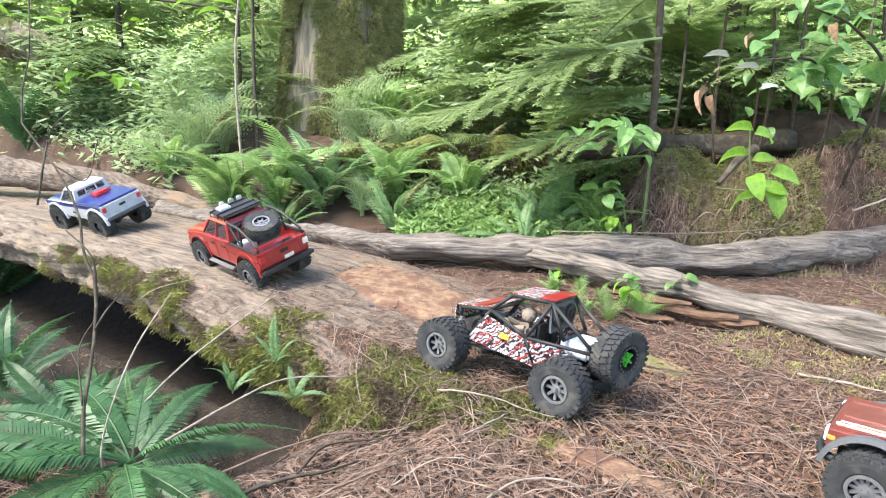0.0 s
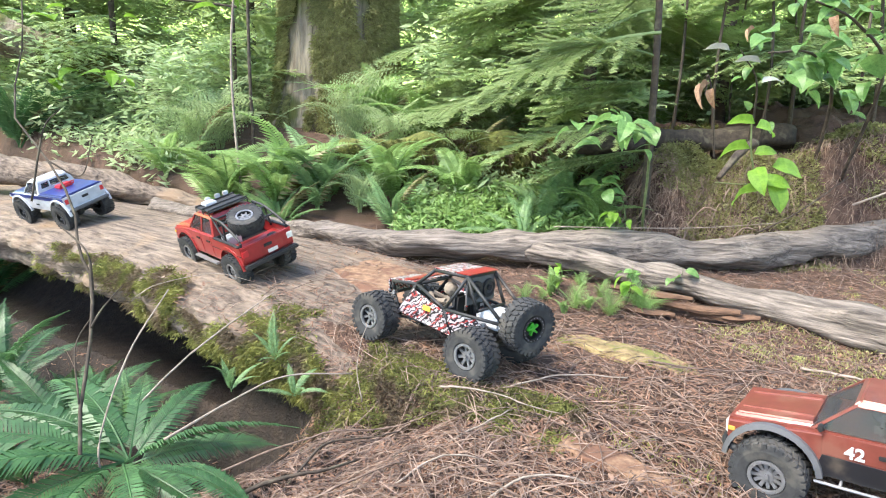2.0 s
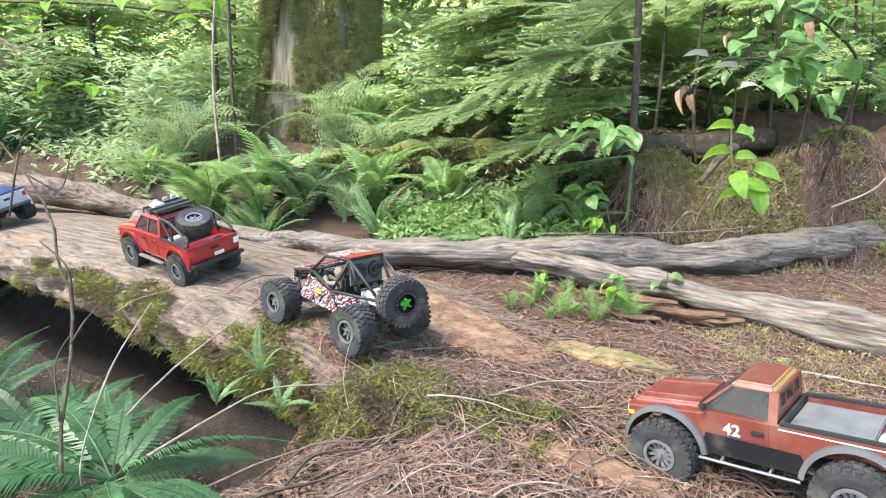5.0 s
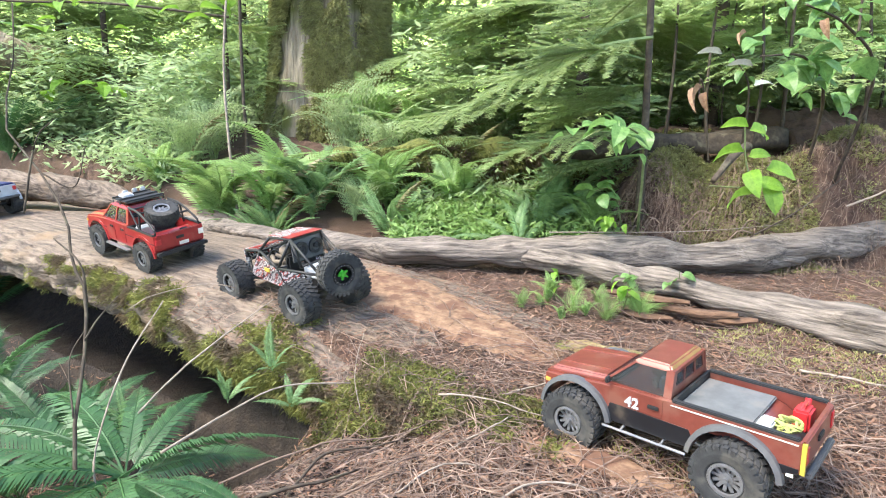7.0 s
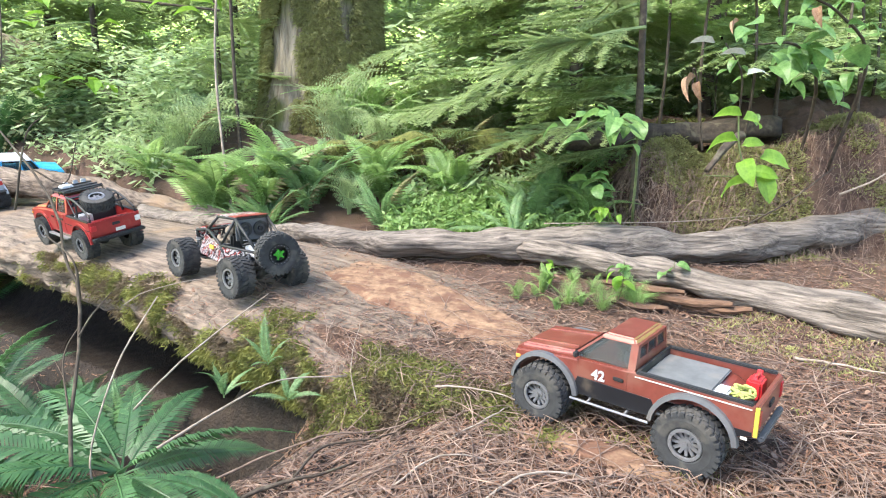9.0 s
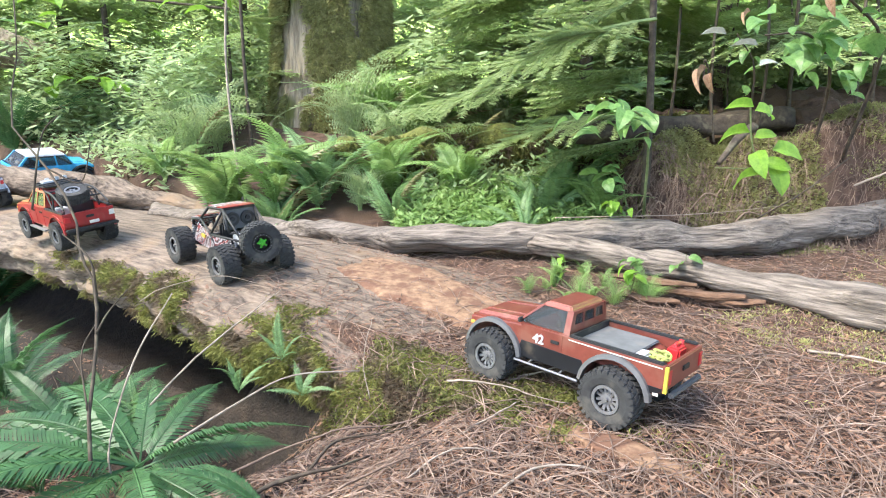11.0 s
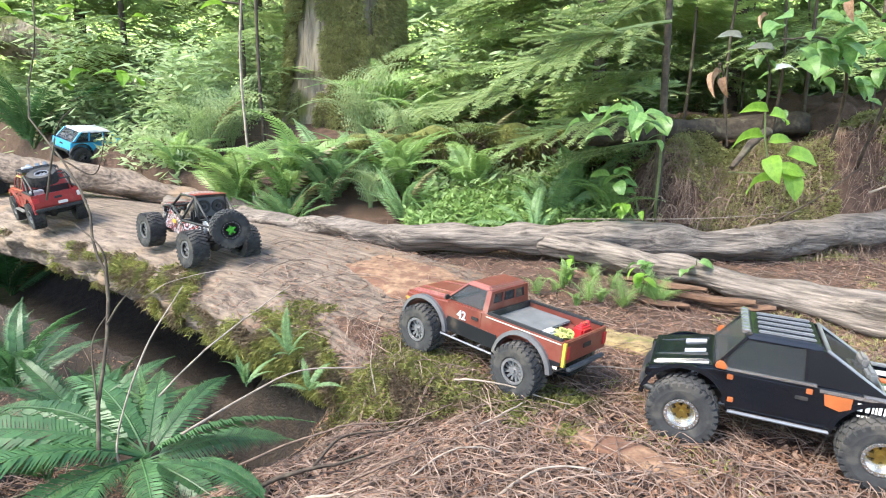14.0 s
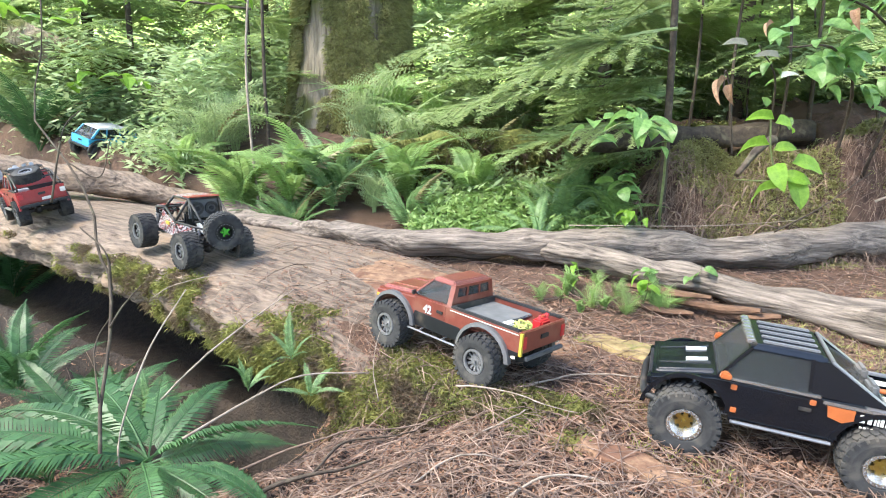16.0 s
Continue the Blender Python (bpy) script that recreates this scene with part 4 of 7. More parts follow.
def buggy():
    v = tagged(new("model_buggy"), "tube-frame model rock buggy in red, white and black wrap", "model buggy", group="model trucks on the trail")
    # tubes of the cage, each side and the cross bars
    nodes = {"nose": (0.150, 0.040, 0.118), "hood": (0.150, 0.050, 0.150), "cowl": (0.055, 0.062, 0.168), "roof0": (0.010, 0.052, 0.214), "roof1": (-0.092, 0.054, 0.222),
             "waist": (-0.055, 0.082, 0.138), "low0": (0.110, 0.060, 0.085), "low1": (-0.070, 0.068, 0.078), "tail": (-0.205, 0.052, 0.138), "tail_low": (-0.190, 0.050, 0.100), "fuel": (-0.130, 0.055, 0.150)}
    links = [("nose", "low0"), ("low0", "low1"), ("low1", "tail_low"), ("tail_low", "tail"), ("hood", "cowl"), ("cowl", "roof0"), ("roof0", "roof1"), ("roof1", "waist"), ("waist", "tail"), ("roof1", "fuel"), ("cowl", "waist"), ("waist", "low1"), ("hood", "nose"), ("cowl", "low0"), ("roof1", "tail")]
    for s in (1, -1):
        for a, b in links:
            part("cage_tube", made(tube, [(nodes[a][0], s * nodes[a][1], nodes[a][2]), (nodes[b][0], s * nodes[b][1], nodes[b][2])], 0.0042, 8), M_BLACKPLASTIC, v, smooth=True)
    for a in ("nose", "hood", "cowl", "roof0", "roof1", "tail", "tail_low", "low1", "fuel", "waist"):
        x, y, z = nodes[a]
        part("cross_bar", made(tube, [(x, -y, z), (x, y, z)], 0.004, 8), M_BLACKPLASTIC, v, smooth=True)
    def panel(name, q, mm, label=""):
        return part(name, made(pane, q, 0.002), mm, v, label)
    panel("bonnet", [(0.165, -0.046, 0.150), (0.165, 0.046, 0.150), (0.055, 0.064, 0.174), (0.055, -0.064, 0.174)], M_WRAP, "white bonnet with black and red slashes")
    panel("bonnet_stripe", [(0.110, -0.058, 0.1655), (0.105, 0.056, 0.1665), (0.070, 0.061, 0.174), (0.075, -0.062, 0.173)], M_RED)
    panel("roof", [(0.012, -0.054, 0.218), (0.012, 0.054, 0.218), (-0.060, 0.056, 0.224), (-0.060, -0.056, 0.224)], M_WRAP, "wrapped roof panel")
    panel("roof_rear", [(-0.058, -0.056, 0.2245), (-0.058, 0.056, 0.2245), (-0.100, 0.056, 0.228), (-0.100, -0.056, 0.228)], M_RED, "red rear roof panel")
    panel("nose_panel", [(0.166, -0.044, 0.112), (0.166, 0.044, 0.112), (0.166, 0.046, 0.150), (0.166, -0.046, 0.150)], M_WRAP)
    for s in (1, -1):
        q = [(0.112, s * 0.062, 0.084), (0.060, s * 0.068, 0.156), (-0.050, s * 0.085, 0.136), (-0.075, s * 0.071, 0.076)]
        sp = panel("side_panel", q if s < 0 else q[::-1], M_WRAP, "wrapped side panel with slashes")
        q = [(-0.055, s * 0.084, 0.134), (-0.078, s * 0.072, 0.084), (-0.150, s * 0.058, 0.098), (-0.145, s * 0.062, 0.134)]
        panel("rear_side_panel", q if s < 0 else q[::-1], M_WRAP)
        part("yellow_flash", made(box, -0.012, 0.012, *sorted((s * 0.083, s * 0.0805)), 0.118, 0.130), M_TAPE, sp)
    panel("rear_valance", [(-0.208, -0.05, 0.104), (-0.208, 0.05, 0.104), (-0.208, 0.05, 0.128), (-0.208, -0.05, 0.128)], M_RED)
    part("belly_pan", made(box, -0.17, 0.13, -0.055, 0.055, 0.074, 0.080, 0.002), M_BLACKPLASTIC, v)
    part("fuel_cell", made(box, -0.185, -0.115, -0.040, 0.040, 0.112, 0.148, 0.006), M_WHITE, v, "pale fuel cell behind the cab")
    # two round fans in the cab's rear wall
    bm = bmesh.new()
    hexa(bm, [(-0.098, -0.054, 0.155), (-0.098, 0.054, 0.155), (-0.092, 0.054, 0.220), (-0.092, -0.054, 0.220)], [(-0.093, -0.054, 0.155), (-0.093, 0.054, 0.155), (-0.087, 0.054, 0.220), (-0.087, -0.054, 0.220)])
    wall = part("rear_wall", bm, M_GREYPLASTIC, v)
    for s in (1, -1):
        bm = bmesh.new()
        for r0, r1, x in ((0.014, 0.023, -0.102), (0.0, 0.007, -0.103)):
            n = 20
            vs = [[bm.verts.new((x + dx, s * 0.026 + r * math.cos(2 * math.pi * k / n), 0.188 + r * math.sin(2 * math.pi * k / n))) for k in range(n)] for r, dx in ((max(r0, 0.001), 0), (r1, 0), (r1, 0.006))]
            for a, b in zip(vs, vs[1:]):
                for k in range(n):
                    bm.faces.new((a[k], a[(k + 1) % n], b[(k + 1) % n], b[k]))
        part("fan", bm, M_BLACKPLASTIC if s else M_STEEL, wall)
    for s in (1, -1):
        bm = bmesh.new()
        box(bm, -0.050, 0.0, s * 0.032 - 0.020, s * 0.032 + 0.020, 0.090, 0.112, 0.006)
        box(bm, -0.066, -0.048, s * 0.032 - 0.020, s * 0.032 + 0.020, 0.095, 0.170, 0.006)
        part("seat", bm, M_BLACKPLASTIC, v)
    bm = bmesh.new()
    box(bm, -0.045, -0.015, 0.012, 0.050, 0.112, 0.156, 0.010)
    bmesh.ops.create_icosphere(bm, subdivisions=2, radius=0.018, matrix=Matrix.Translation((-0.028, 0.031, 0.174)))
    tube(bm, [(-0.03, 0.048, 0.145), (0.005, 0.052, 0.138), (0.030, 0.038, 0.148)], 0.007, 8)
    tube(bm, [(-0.03, 0.014, 0.145), (0.005, 0.010, 0.138), (0.030, 0.026, 0.148)], 0.007, 8)
    part("driver_figure", bm, M_FIGURE, v)
    bm = bmesh.new()
    P = [(0.033, 0.031 + 0.014 * math.cos(t), 0.150 + 0.014 * math.sin(t)) for t in [i * math.pi / 8 for i in range(17)]]
    tube(bm, P, 0.002, 6)
    part("steering_wheel", bm, M_BLACKPLASTIC, v)
    sp = wheel(v, -0.240, 0.010, 0.140, 0.063, 0.050, 1, "green", spare=True)
    sp.rotation_euler = (0, 0, radians(74))
    tagged(sp, "spare wheel with green hub on the tail")
    part("spare_carrier", made(tube, [(-0.150, 0.01, 0.14), (-0.225, 0.01, 0.14)], 0.008, 8), M_BLACKPLASTIC, v)
    running_gear(v, 0.314, 0.122, 0.063, length=0.30)
    four_wheels(v, 0.314, 0.122, 0.063, 0.054, "spokes")
    return v


TRUCK = copper_truck()
BUGGY = buggy()
RED = red_truck()
BLUE = blue_truck()
BLACK = black_truck()
CYAN = cyan_truck()

# ---- plants ----
def leaf_mat(name, dark, light, translucent=0.45, rough=0.5, scale=9.0, var=0.3):
    return mat(name, dark, light, scale, rough, 0.15, 60, translucent=translucent, var=var, bump_dist=0.002)


M_FERN = leaf_mat("fern_green", (0.16, 0.28, 0.07), (0.34, 0.48, 0.17))
M_FERN_BLUE = leaf_mat("fern_bluish", (0.13, 0.24, 0.09), (0.28, 0.42, 0.18))
# blue-green, darkened so the colour holds the shade about the near ferns
M_FERN_NEAR = leaf_mat("fern_blue_green", (0.03, 0.09, 0.028), (0.08, 0.18, 0.06), 0.3, 0.45)
M_FERN_PALE = leaf_mat("fern_pale", (0.28, 0.38, 0.16), (0.46, 0.55, 0.29))
M_FERN_DRY = leaf_mat("fern_dry", (0.16, 0.14, 0.06), (0.30, 0.27, 0.13), 0.3)
M_SALAL = leaf_mat("broad_leaf", (0.11, 0.23, 0.06), (0.23, 0.39, 0.12), 0.45, 0.38)
M_LIME = leaf_mat("lime_leaf", (0.15, 0.30, 0.035), (0.26, 0.44, 0.06), 0.5, 0.4)
M_DEADLEAF = leaf_mat("dead_leaf", (0.20, 0.10, 0.05), (0.42, 0.27, 0.17), 0.3, 0.7)
M_PALELEAF = leaf_mat("pale_underside_leaf", (0.33, 0.36, 0.30), (0.50, 0.52, 0.45), 0.3, 0.6)
M_HEMLOCK = leaf_mat("hemlock_needles", (0.24, 0.34, 0.12), (0.46, 0.55, 0.26), 0.5, 0.6)
M_UNDER = leaf_mat("undergrowth", (0.27, 0.38, 0.17), (0.49, 0.58, 0.33), 0.5, 0.6)
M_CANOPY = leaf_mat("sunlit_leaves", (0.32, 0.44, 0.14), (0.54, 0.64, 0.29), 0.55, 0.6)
M_STEM = mat("woody_stem", (0.028, 0.020, 0.013), (0.085, 0.062, 0.042), 40, 0.85, 0.4, 120, spot=(0.11, 0.095, 0.06), spot_scale=20, spot_amount=0.15)
M_PALESTEM = mat("pale_stem", (0.18, 0.14, 0.105), (0.38, 0.31, 0.25), 40, 0.85, 0.4, 120)
M_GREENSTEM = mat("green_stem", (0.09, 0.12, 0.04), (0.18, 0.21, 0.08), 40, 0.7, 0.2, 120)
M_TWIG = mat("dry_twigs", (0.06, 0.036, 0.026), (0.26, 0.182, 0.138), 30, 0.85, 0.2, 90, var=0.6)
M_NEEDLES = mat("fallen_needles", (0.11, 0.052, 0.031), (0.27, 0.155, 0.10), 25, 0.9, 0.0, var=0.5)
M_CHIP = mat("bark_chips", (0.09, 0.05, 0.032), (0.27, 0.175, 0.12), 40, 0.9, 0.4, 120, var=0.5)
M_TUFT = mat("moss_tufts", (0.10, 0.11, 0.025), (0.31, 0.305, 0.085), 14, 0.9, 0.0, translucent=0.25, var=0.55, spot=(0.15, 0.11, 0.065), spot_scale=11, spot_amount=0.45)
M_TRUNKMOSS = mat("trunk_moss", (0.20, 0.205, 0.07), (0.40, 0.39, 0.16), 10, 0.9, 0.0, translucent=0.2, var=0.45)
M_DRYMOSS = mat("dry_moss", (0.20, 0.20, 0.06), (0.38, 0.37, 0.15), 14, 0.9, 0.0, translucent=0.2, var=0.4)
M_ROOTS = mat("dry_roots", (0.11, 0.068, 0.045), (0.36, 0.25, 0.18), 20, 0.9, 0.0, var=0.5)
rnd = random.Random(7)


class Heap:
    """Points and faces gathered for one mesh."""
    def __init__(self):
        self.v, self.f = [], []

    def poly(self, pts):
        n = len(self.v)
        self.v += [tuple(p) for p in pts]
        self.f.append(tuple(range(n, n + len(pts))))

    def strip(self, left, right):
        n = len(self.v)
        for a, b in zip(left, right):
            self.v += [tuple(a), tuple(b)]
        for i in range(len(left) - 1):
            k = n + 2 * i
            self.f.append((k, k + 1, k + 3, k + 2))

    def rod(self, pts, r0, r1, sides=3):
        n = len(self.v)
        pts = [Vector(p) for p in pts]
        for i, p in enumerate(pts):
            d = (pts[min(i + 1, len(pts) - 1)] - pts[max(i - 1, 0)])
            d = d.normalized() if d.length > 1e-9 else Vector((1, 0, 0))
            a = d.cross(Vector((0.1, 0.2, 1)) if abs(d.z) < 0.9 else Vector((1, 0, 0.1))).normalized()
            b = d.cross(a)
            r = r0 + (r1 - r0) * i / (len(pts) - 1)
            for k in range(sides):
                t = 2 * math.pi * k / sides
                self.v.append(tuple(p + (a * math.cos(t) + b * math.sin(t)) * r))
        for i in range(len(pts) - 1):
            for k in range(sides):
                self.f.append((n + i * sides + k, n + i * sides + (k + 1) % sides, n + (i + 1) * sides + (k + 1) % sides, n + (i + 1) * sides + k))

    def mesh(self, name, material):
        me = bpy.data.meshes.new(name)
        me.from_pydata(self.v, [], self.f)
        me.materials.append(material)
        return me

    def thing(self, name, material, parent=None):
        ob = new(name, self.mesh(name, material))
        ob.parent = parent
        return ob


def frond_mesh(name, material, arch=0.45, width=0.16, pairs=26, seed=0, droop=0.25, fork=False):
    """A frond one metre long along +x that rises and bends over, with pairs of pointed leaflets."""
    r = random.Random(seed)
    h = Heap()
    spine = []
    for i in range(25):
        u = i / 24
        spine.append(Vector((u * (1 - 0.12 * arch), 0.03 * math.sin(3 * u + seed), arch * (u - 1.05 * u * u) * 1.6)))
    h.rod(spine, 0.008, 0.002, 4)
    for k in range(pairs):
        u = 0.10 + 0.89 * k / (pairs - 1)
        i = min(int(u * 24), 23)
        p = spine[i].lerp(spine[i + 1], u * 24 - i)
        t = (spine[i + 1] - spine[i]).normalized()
        shape = math.sin(math.pi * min(1, (u * 0.93 + 0.13))) ** 0.75
        for s in (1, -1):
            L = width * max(shape, 0.08) * r.uniform(0.88, 1.1)
            d = (Vector((0.30, s, 0.05 + r.uniform(-0.1, 0.1))) + t * 0.25).normalized()
            wd = 0.46 * 0.89 / pairs * (0.8 + 0.4 * shape)
            mid = p + d * L * 0.5 + Vector((0, 0, L * 0.06))
            tip = p + d * L + Vector((L * 0.12, 0, -L * droop))
            if fork:
                for q in range(6):
                    a = p.lerp(tip, q / 6) + Vector((0, 0, L * 0.05 * math.sin(q)))
                    w2 = L * 0.26 * (1 - q / 7)
                    for s2 in (1, -1):
                        e = a + (t * s2 * 0.85 + d * 0.5).normalized() * w2
                        h.poly([a - d * L * 0.045, a + d * L * 0.045, e])
            else:
                h.strip([p - t * wd * 0.6, mid - t * wd, tip], [p + t * wd * 0.6, mid + t * wd * 0.9, tip + t * wd * 0.1])
    return h.mesh(name, material)


FRONDS = {
    "green": [frond_mesh("frond", M_FERN, 0.5 + 0.12 * i, 0.14, 38, i) for i in range(3)],
    "near": [frond_mesh("frond", M_FERN_NEAR, 0.22 + 0.07 * i, 0.155, 58, 10 + i) for i in range(3)],
    "pale": [frond_mesh("frond", M_FERN_PALE, 0.5 + 0.15 * i, 0.24, 18, 20 + i, fork=True) for i in range(3)],
    "blue": [frond_mesh("frond", M_FERN_BLUE, 0.26 + 0.1 * i, 0.13, 40, 50 + i) for i in range(3)],
    "small": [frond_mesh("frond", M_FERN, 0.3 + 0.12 * i, 0.26, 16, 40 + i, fork=True) for i in range(2)],
    "dry": [frond_mesh("frond", M_FERN_DRY, 0.3, 0.16, 20, 30, 0.5)],
}


def fern(x, y, size, fronds, kind, label, z=None, spread=(0.0, 360.0), lift=(25, 60), dry=0):
    f = tagged(new("fern"), label, "fern", group="ferns")
    f.location = (x, y, (ground_z(x, y) if z is None else z) - 0.01)
    for k in range(fronds):
        kinds = FRONDS["dry"] if k < dry else FRONDS[kind]
        ob = new("frond", rnd.choice(kinds))
        ob.parent = f
        a = spread[0] + (spread[1] - spread[0]) * (k + rnd.uniform(-0.3, 0.3)) / fronds
        L = size * rnd.uniform(0.72, 1.1)
        ob.rotation_euler = (radians(rnd.uniform(-18, 18)), -radians(rnd.uniform(*lift)), radians(a))
        ob.scale = (L, L, L)
    return f


def one_frond(f, heading, rise, L, kind, roll=0.0, variant=0):
    ob = new("frond", FRONDS[kind][variant])
    ob.parent = f
    ob.rotation_euler = (radians(roll), -radians(rise), radians(heading))
    ob.scale = (L, L, L)


# the sword fern beside the trail, close by
near = tagged(new("fern"), "large blue-green sword fern below the log", "fern", group="ferns")
near.location = (-0.66, 1.12, -0.09)
for heading, rise, L, roll, va in ((2, 14, 0.38, -30, 0), (18, -2, 0.32, 15, 1), (70, 14, 0.30, 10, 1), (108, 12, 0.34, -8, 0), (140, 10, 0.42, 12, 2), (165, 6, 0.46, 4, 1),
                                   (188, 8, 0.50, -10, 0), (206, 2, 0.50, 16, 1), (224, 6, 0.48, 8, 2), (246, -2, 0.42, -8, 0), (270, 0, 0.36, 12, 1), (300, -4, 0.34, 6, 2), (330, -6, 0.30, 0, 0), (176, -8, 0.4, 20, 1), (150, -6, 0.36, -20, 2)):
    one_frond(near, heading, rise, L, "near", roll, va)
low = tagged(new("fern"), "dark sword fern at the foot of the bank", "fern", group="ferns")
low.location = (-0.34, 0.93, -0.06)
for heading, rise, L in ((150, 12, 0.2), (180, 25, 0.22), (210, 8, 0.2), (240, 15, 0.18)):
    one_frond(low, heading, rise, L, "near", 5, 1)
fern(-1.30, 1.62, 0.36, 9, "near", "blue-green sword fern in the hollow", z=-0.16, lift=(20, 55))
fern(-1.0, 1.42, 0.30, 7, "near", "blue-green sword fern in the hollow", z=-0.2, lift=(15, 50))
# small fern rooted on the mossy flank, and its neighbours
tiny = tagged(new("fern"), "small upright fern growing from the moss", "fern", group="ferns")
tiny.location = (-0.445, 1.46, 0.0)
for heading, rise, L in ((95, 82, 0.14), (20, 48, 0.09), (170, 50, 0.10), (250, 20, 0.08), (320, 30, 0.08)):
    one_frond(tiny, heading, rise, L, "blue", 0, 0)
for x, y, z in ((-0.36, 1.32, -0.02), (-0.55, 1.42, -0.06), (-0.80, 1.40, -0.10)):
    fern(x, y, 0.11, 5, "blue", "small fern on the mossy flank", z=z, lift=(10, 70))
# row behind the log
for x, y, size, n, kind, zz in ((-1.45, 3.05, 0.42, 10, "green", None), (-1.12, 2.98, 0.46, 12, "green", None), (-0.86, 2.92, 0.44, 11, "green", None), (-0.62, 3.0, 0.42, 10, "blue", None),
                                (-0.30, 3.02, 0.36, 9, "green", None), (0.05, 2.98, 0.34, 9, "green", None), (0.40, 2.72, 0.30, 8, "blue", None), (0.62, 2.66, 0.28, 8, "green", None),
                                (-0.5, 4.1, 0.5, 12, "green", None), (-0.2, 3.8, 0.46, 12, "green", None), (0.25, 3.9, 0.42, 11, "pale", None), (-1.5, 3.6, 0.46, 12, "pale", None),
                                (-1.75, 3.3, 0.26, 10, "pale", None), (-2.75, 3.5, 0.5, 11, "near", None), (-3.1, 3.3, 0.5, 10, "green", None), (-2.9, 4.1, 0.55, 12, "near", None)):
    fern(x, y, size * 1.3, n + 3, kind, {"green": "bright green sword fern behind the log", "near": "blue-green sword fern with arching fronds", "blue": "bluish sword fern behind the log", "pale": "pale lacy bracken fern"}[kind], dry=1 if n > 10 else 0)
for k in range(16):
    y = rnd.uniform(2.72, 3.55)
    x = rnd.uniform(-0.52, 0.22) * y
    if abs(x + 2.2) < 0.5:
        continue
    fern(x, y, rnd.uniform(0.28, 0.46), rnd.randint(8, 11), rnd.choice(["green", "blue", "pale"]), "leafy fern crowding behind the log", dry=rnd.choice((0, 1)))
for x, y, z in ((-1.5, 1.85, -0.30), (-1.15, 1.75, -0.34), (-0.98, 1.55, -0.32), (-1.7, 2.05, -0.3), (-1.35, 1.35, -0.22), (-0.95, 1.22, -0.2)):
    fern(x, y, rnd.uniform(0.24, 0.34), 7, "near", "blue-green sword fern in the hollow", z=z, lift=(15, 60))
# lone fronds leaning over the slim fallen trunk
lean = tagged(new("fern"), "fern with fronds laid over a fallen trunk", "fern", group="ferns")
lean.location = (0.30, 2.44, 0.10)
for heading, rise, L, ro in ((186, 10, 0.36, 0), (120, 50, 0.30, 20), (75, 60, 0.28, -15), (150, 30, 0.28, 0), (40, 40, 0.2, 0)):
    one_frond(lean, heading, rise, L, "blue", ro, 1)
for k in range(64):
    y = rnd.uniform(3.5, 7.0)
    x = rnd.uniform(-0.78, 0.62) * y
    if abs(x + 0.87) < 0.75 and 3.9 < y < 5.4 or (abs(x + 2.2) < 0.6 and y < 4.4):
        continue
    kind = rnd.choice(["green", "pale", "pale", "pale"] if x < 0.3 else ["green", "green", "pale"])
    fern(x, y, rnd.uniform(0.5, 0.75), rnd.randint(8, 11), kind, {"green": "green sword fern on the forest slope", "pale": "pale lacy bracken on the forest slope"}[kind])


# ---- broad-leaved sprigs ----
def leaf_mesh(name, material, wide=0.62, fold=0.12, curl=0.15, heart=False):
    """A leaf one metre long along +x, folded along its midrib."""
    h = Heap()
    us = [0, 0.06, 0.18, 0.34, 0.5, 0.66, 0.8, 0.92, 1.0]
    wid = [0.02, 0.30 if heart else 0.14, 0.44, 0.5, 0.49, 0.42, 0.30, 0.14, 0.0]
    mid = [Vector((u, 0, 0.10 * math.sin(math.pi * u) - curl * u * u)) for u in us]
    for s in (1, -1):
        h.strip(mid, [m + Vector((-0.05 if heart and i < 2 else 0, s * w * wide, fold * w + 0.02 * math.sin(9 * m.x + s))) for i, (m, w) in enumerate(zip(mid, wid))])
    me = h.mesh(name, material)
    me.polygons.foreach_set("use_smooth", [True] * len(me.polygons))
    return me


LEAVES = {"lime": [leaf_mesh("leaf", M_LIME, 0.62), leaf_mesh("leaf", M_LIME, 0.56, 0.2, 0.3)], "broad": [leaf_mesh("leaf", M_SALAL, 0.78, 0.1, 0.2, True), leaf_mesh("leaf", M_SALAL, 0.66, 0.2, 0.35)],
          "dead": [leaf_mesh("leaf", M_DEADLEAF, 0.45, 0.5, 0.5)], "pale": [leaf_mesh("leaf", M_PALELEAF, 0.55, 0.15, 0.1)]}


def add_leaf(parent, kind, at, heading, tip, size, roll=0.0):
    ob = new("leaf", rnd.choice(LEAVES[kind]))
    ob.parent = parent
    ob.location = at
    ob.rotation_euler = Euler((radians(roll), -radians(tip), radians(heading)))
    ob.scale = (size, size, size)


def sprig(label, stem, radius, leaves, kind, material=None, size=0.09, spread=0.06):
    """A woody sprig along stem with leaves about its upper part."""
    base = Vector(stem[0])
    p = tagged(new("sprig"), label, "shrub", group="leafy sprigs")
    p.location = base
    P = curve_pts([Vector(q) - base for q in stem], 14)
    bm = bmesh.new()
    tube(bm, P, [radius * (1 - 0.6 * i / 13) for i in range(14)], 6, 0.2)
    part("stem", bm, material or M_STEM, p, smooth=True)
    for k in range(leaves):
        u = 0.35 + 0.65 * k / max(1, leaves - 1)
        q = P[int(u * 13)] + Vector((rnd.uniform(-1, 1), rnd.uniform(-0.6, 0.6), rnd.uniform(-0.7, 0.7))) * spread
        add_leaf(p, kind, q, rnd.uniform(150, 390), rnd.uniform(-45, 15), size * rnd.uniform(0.55, 1.0), rnd.uniform(-25, 40))
    return p


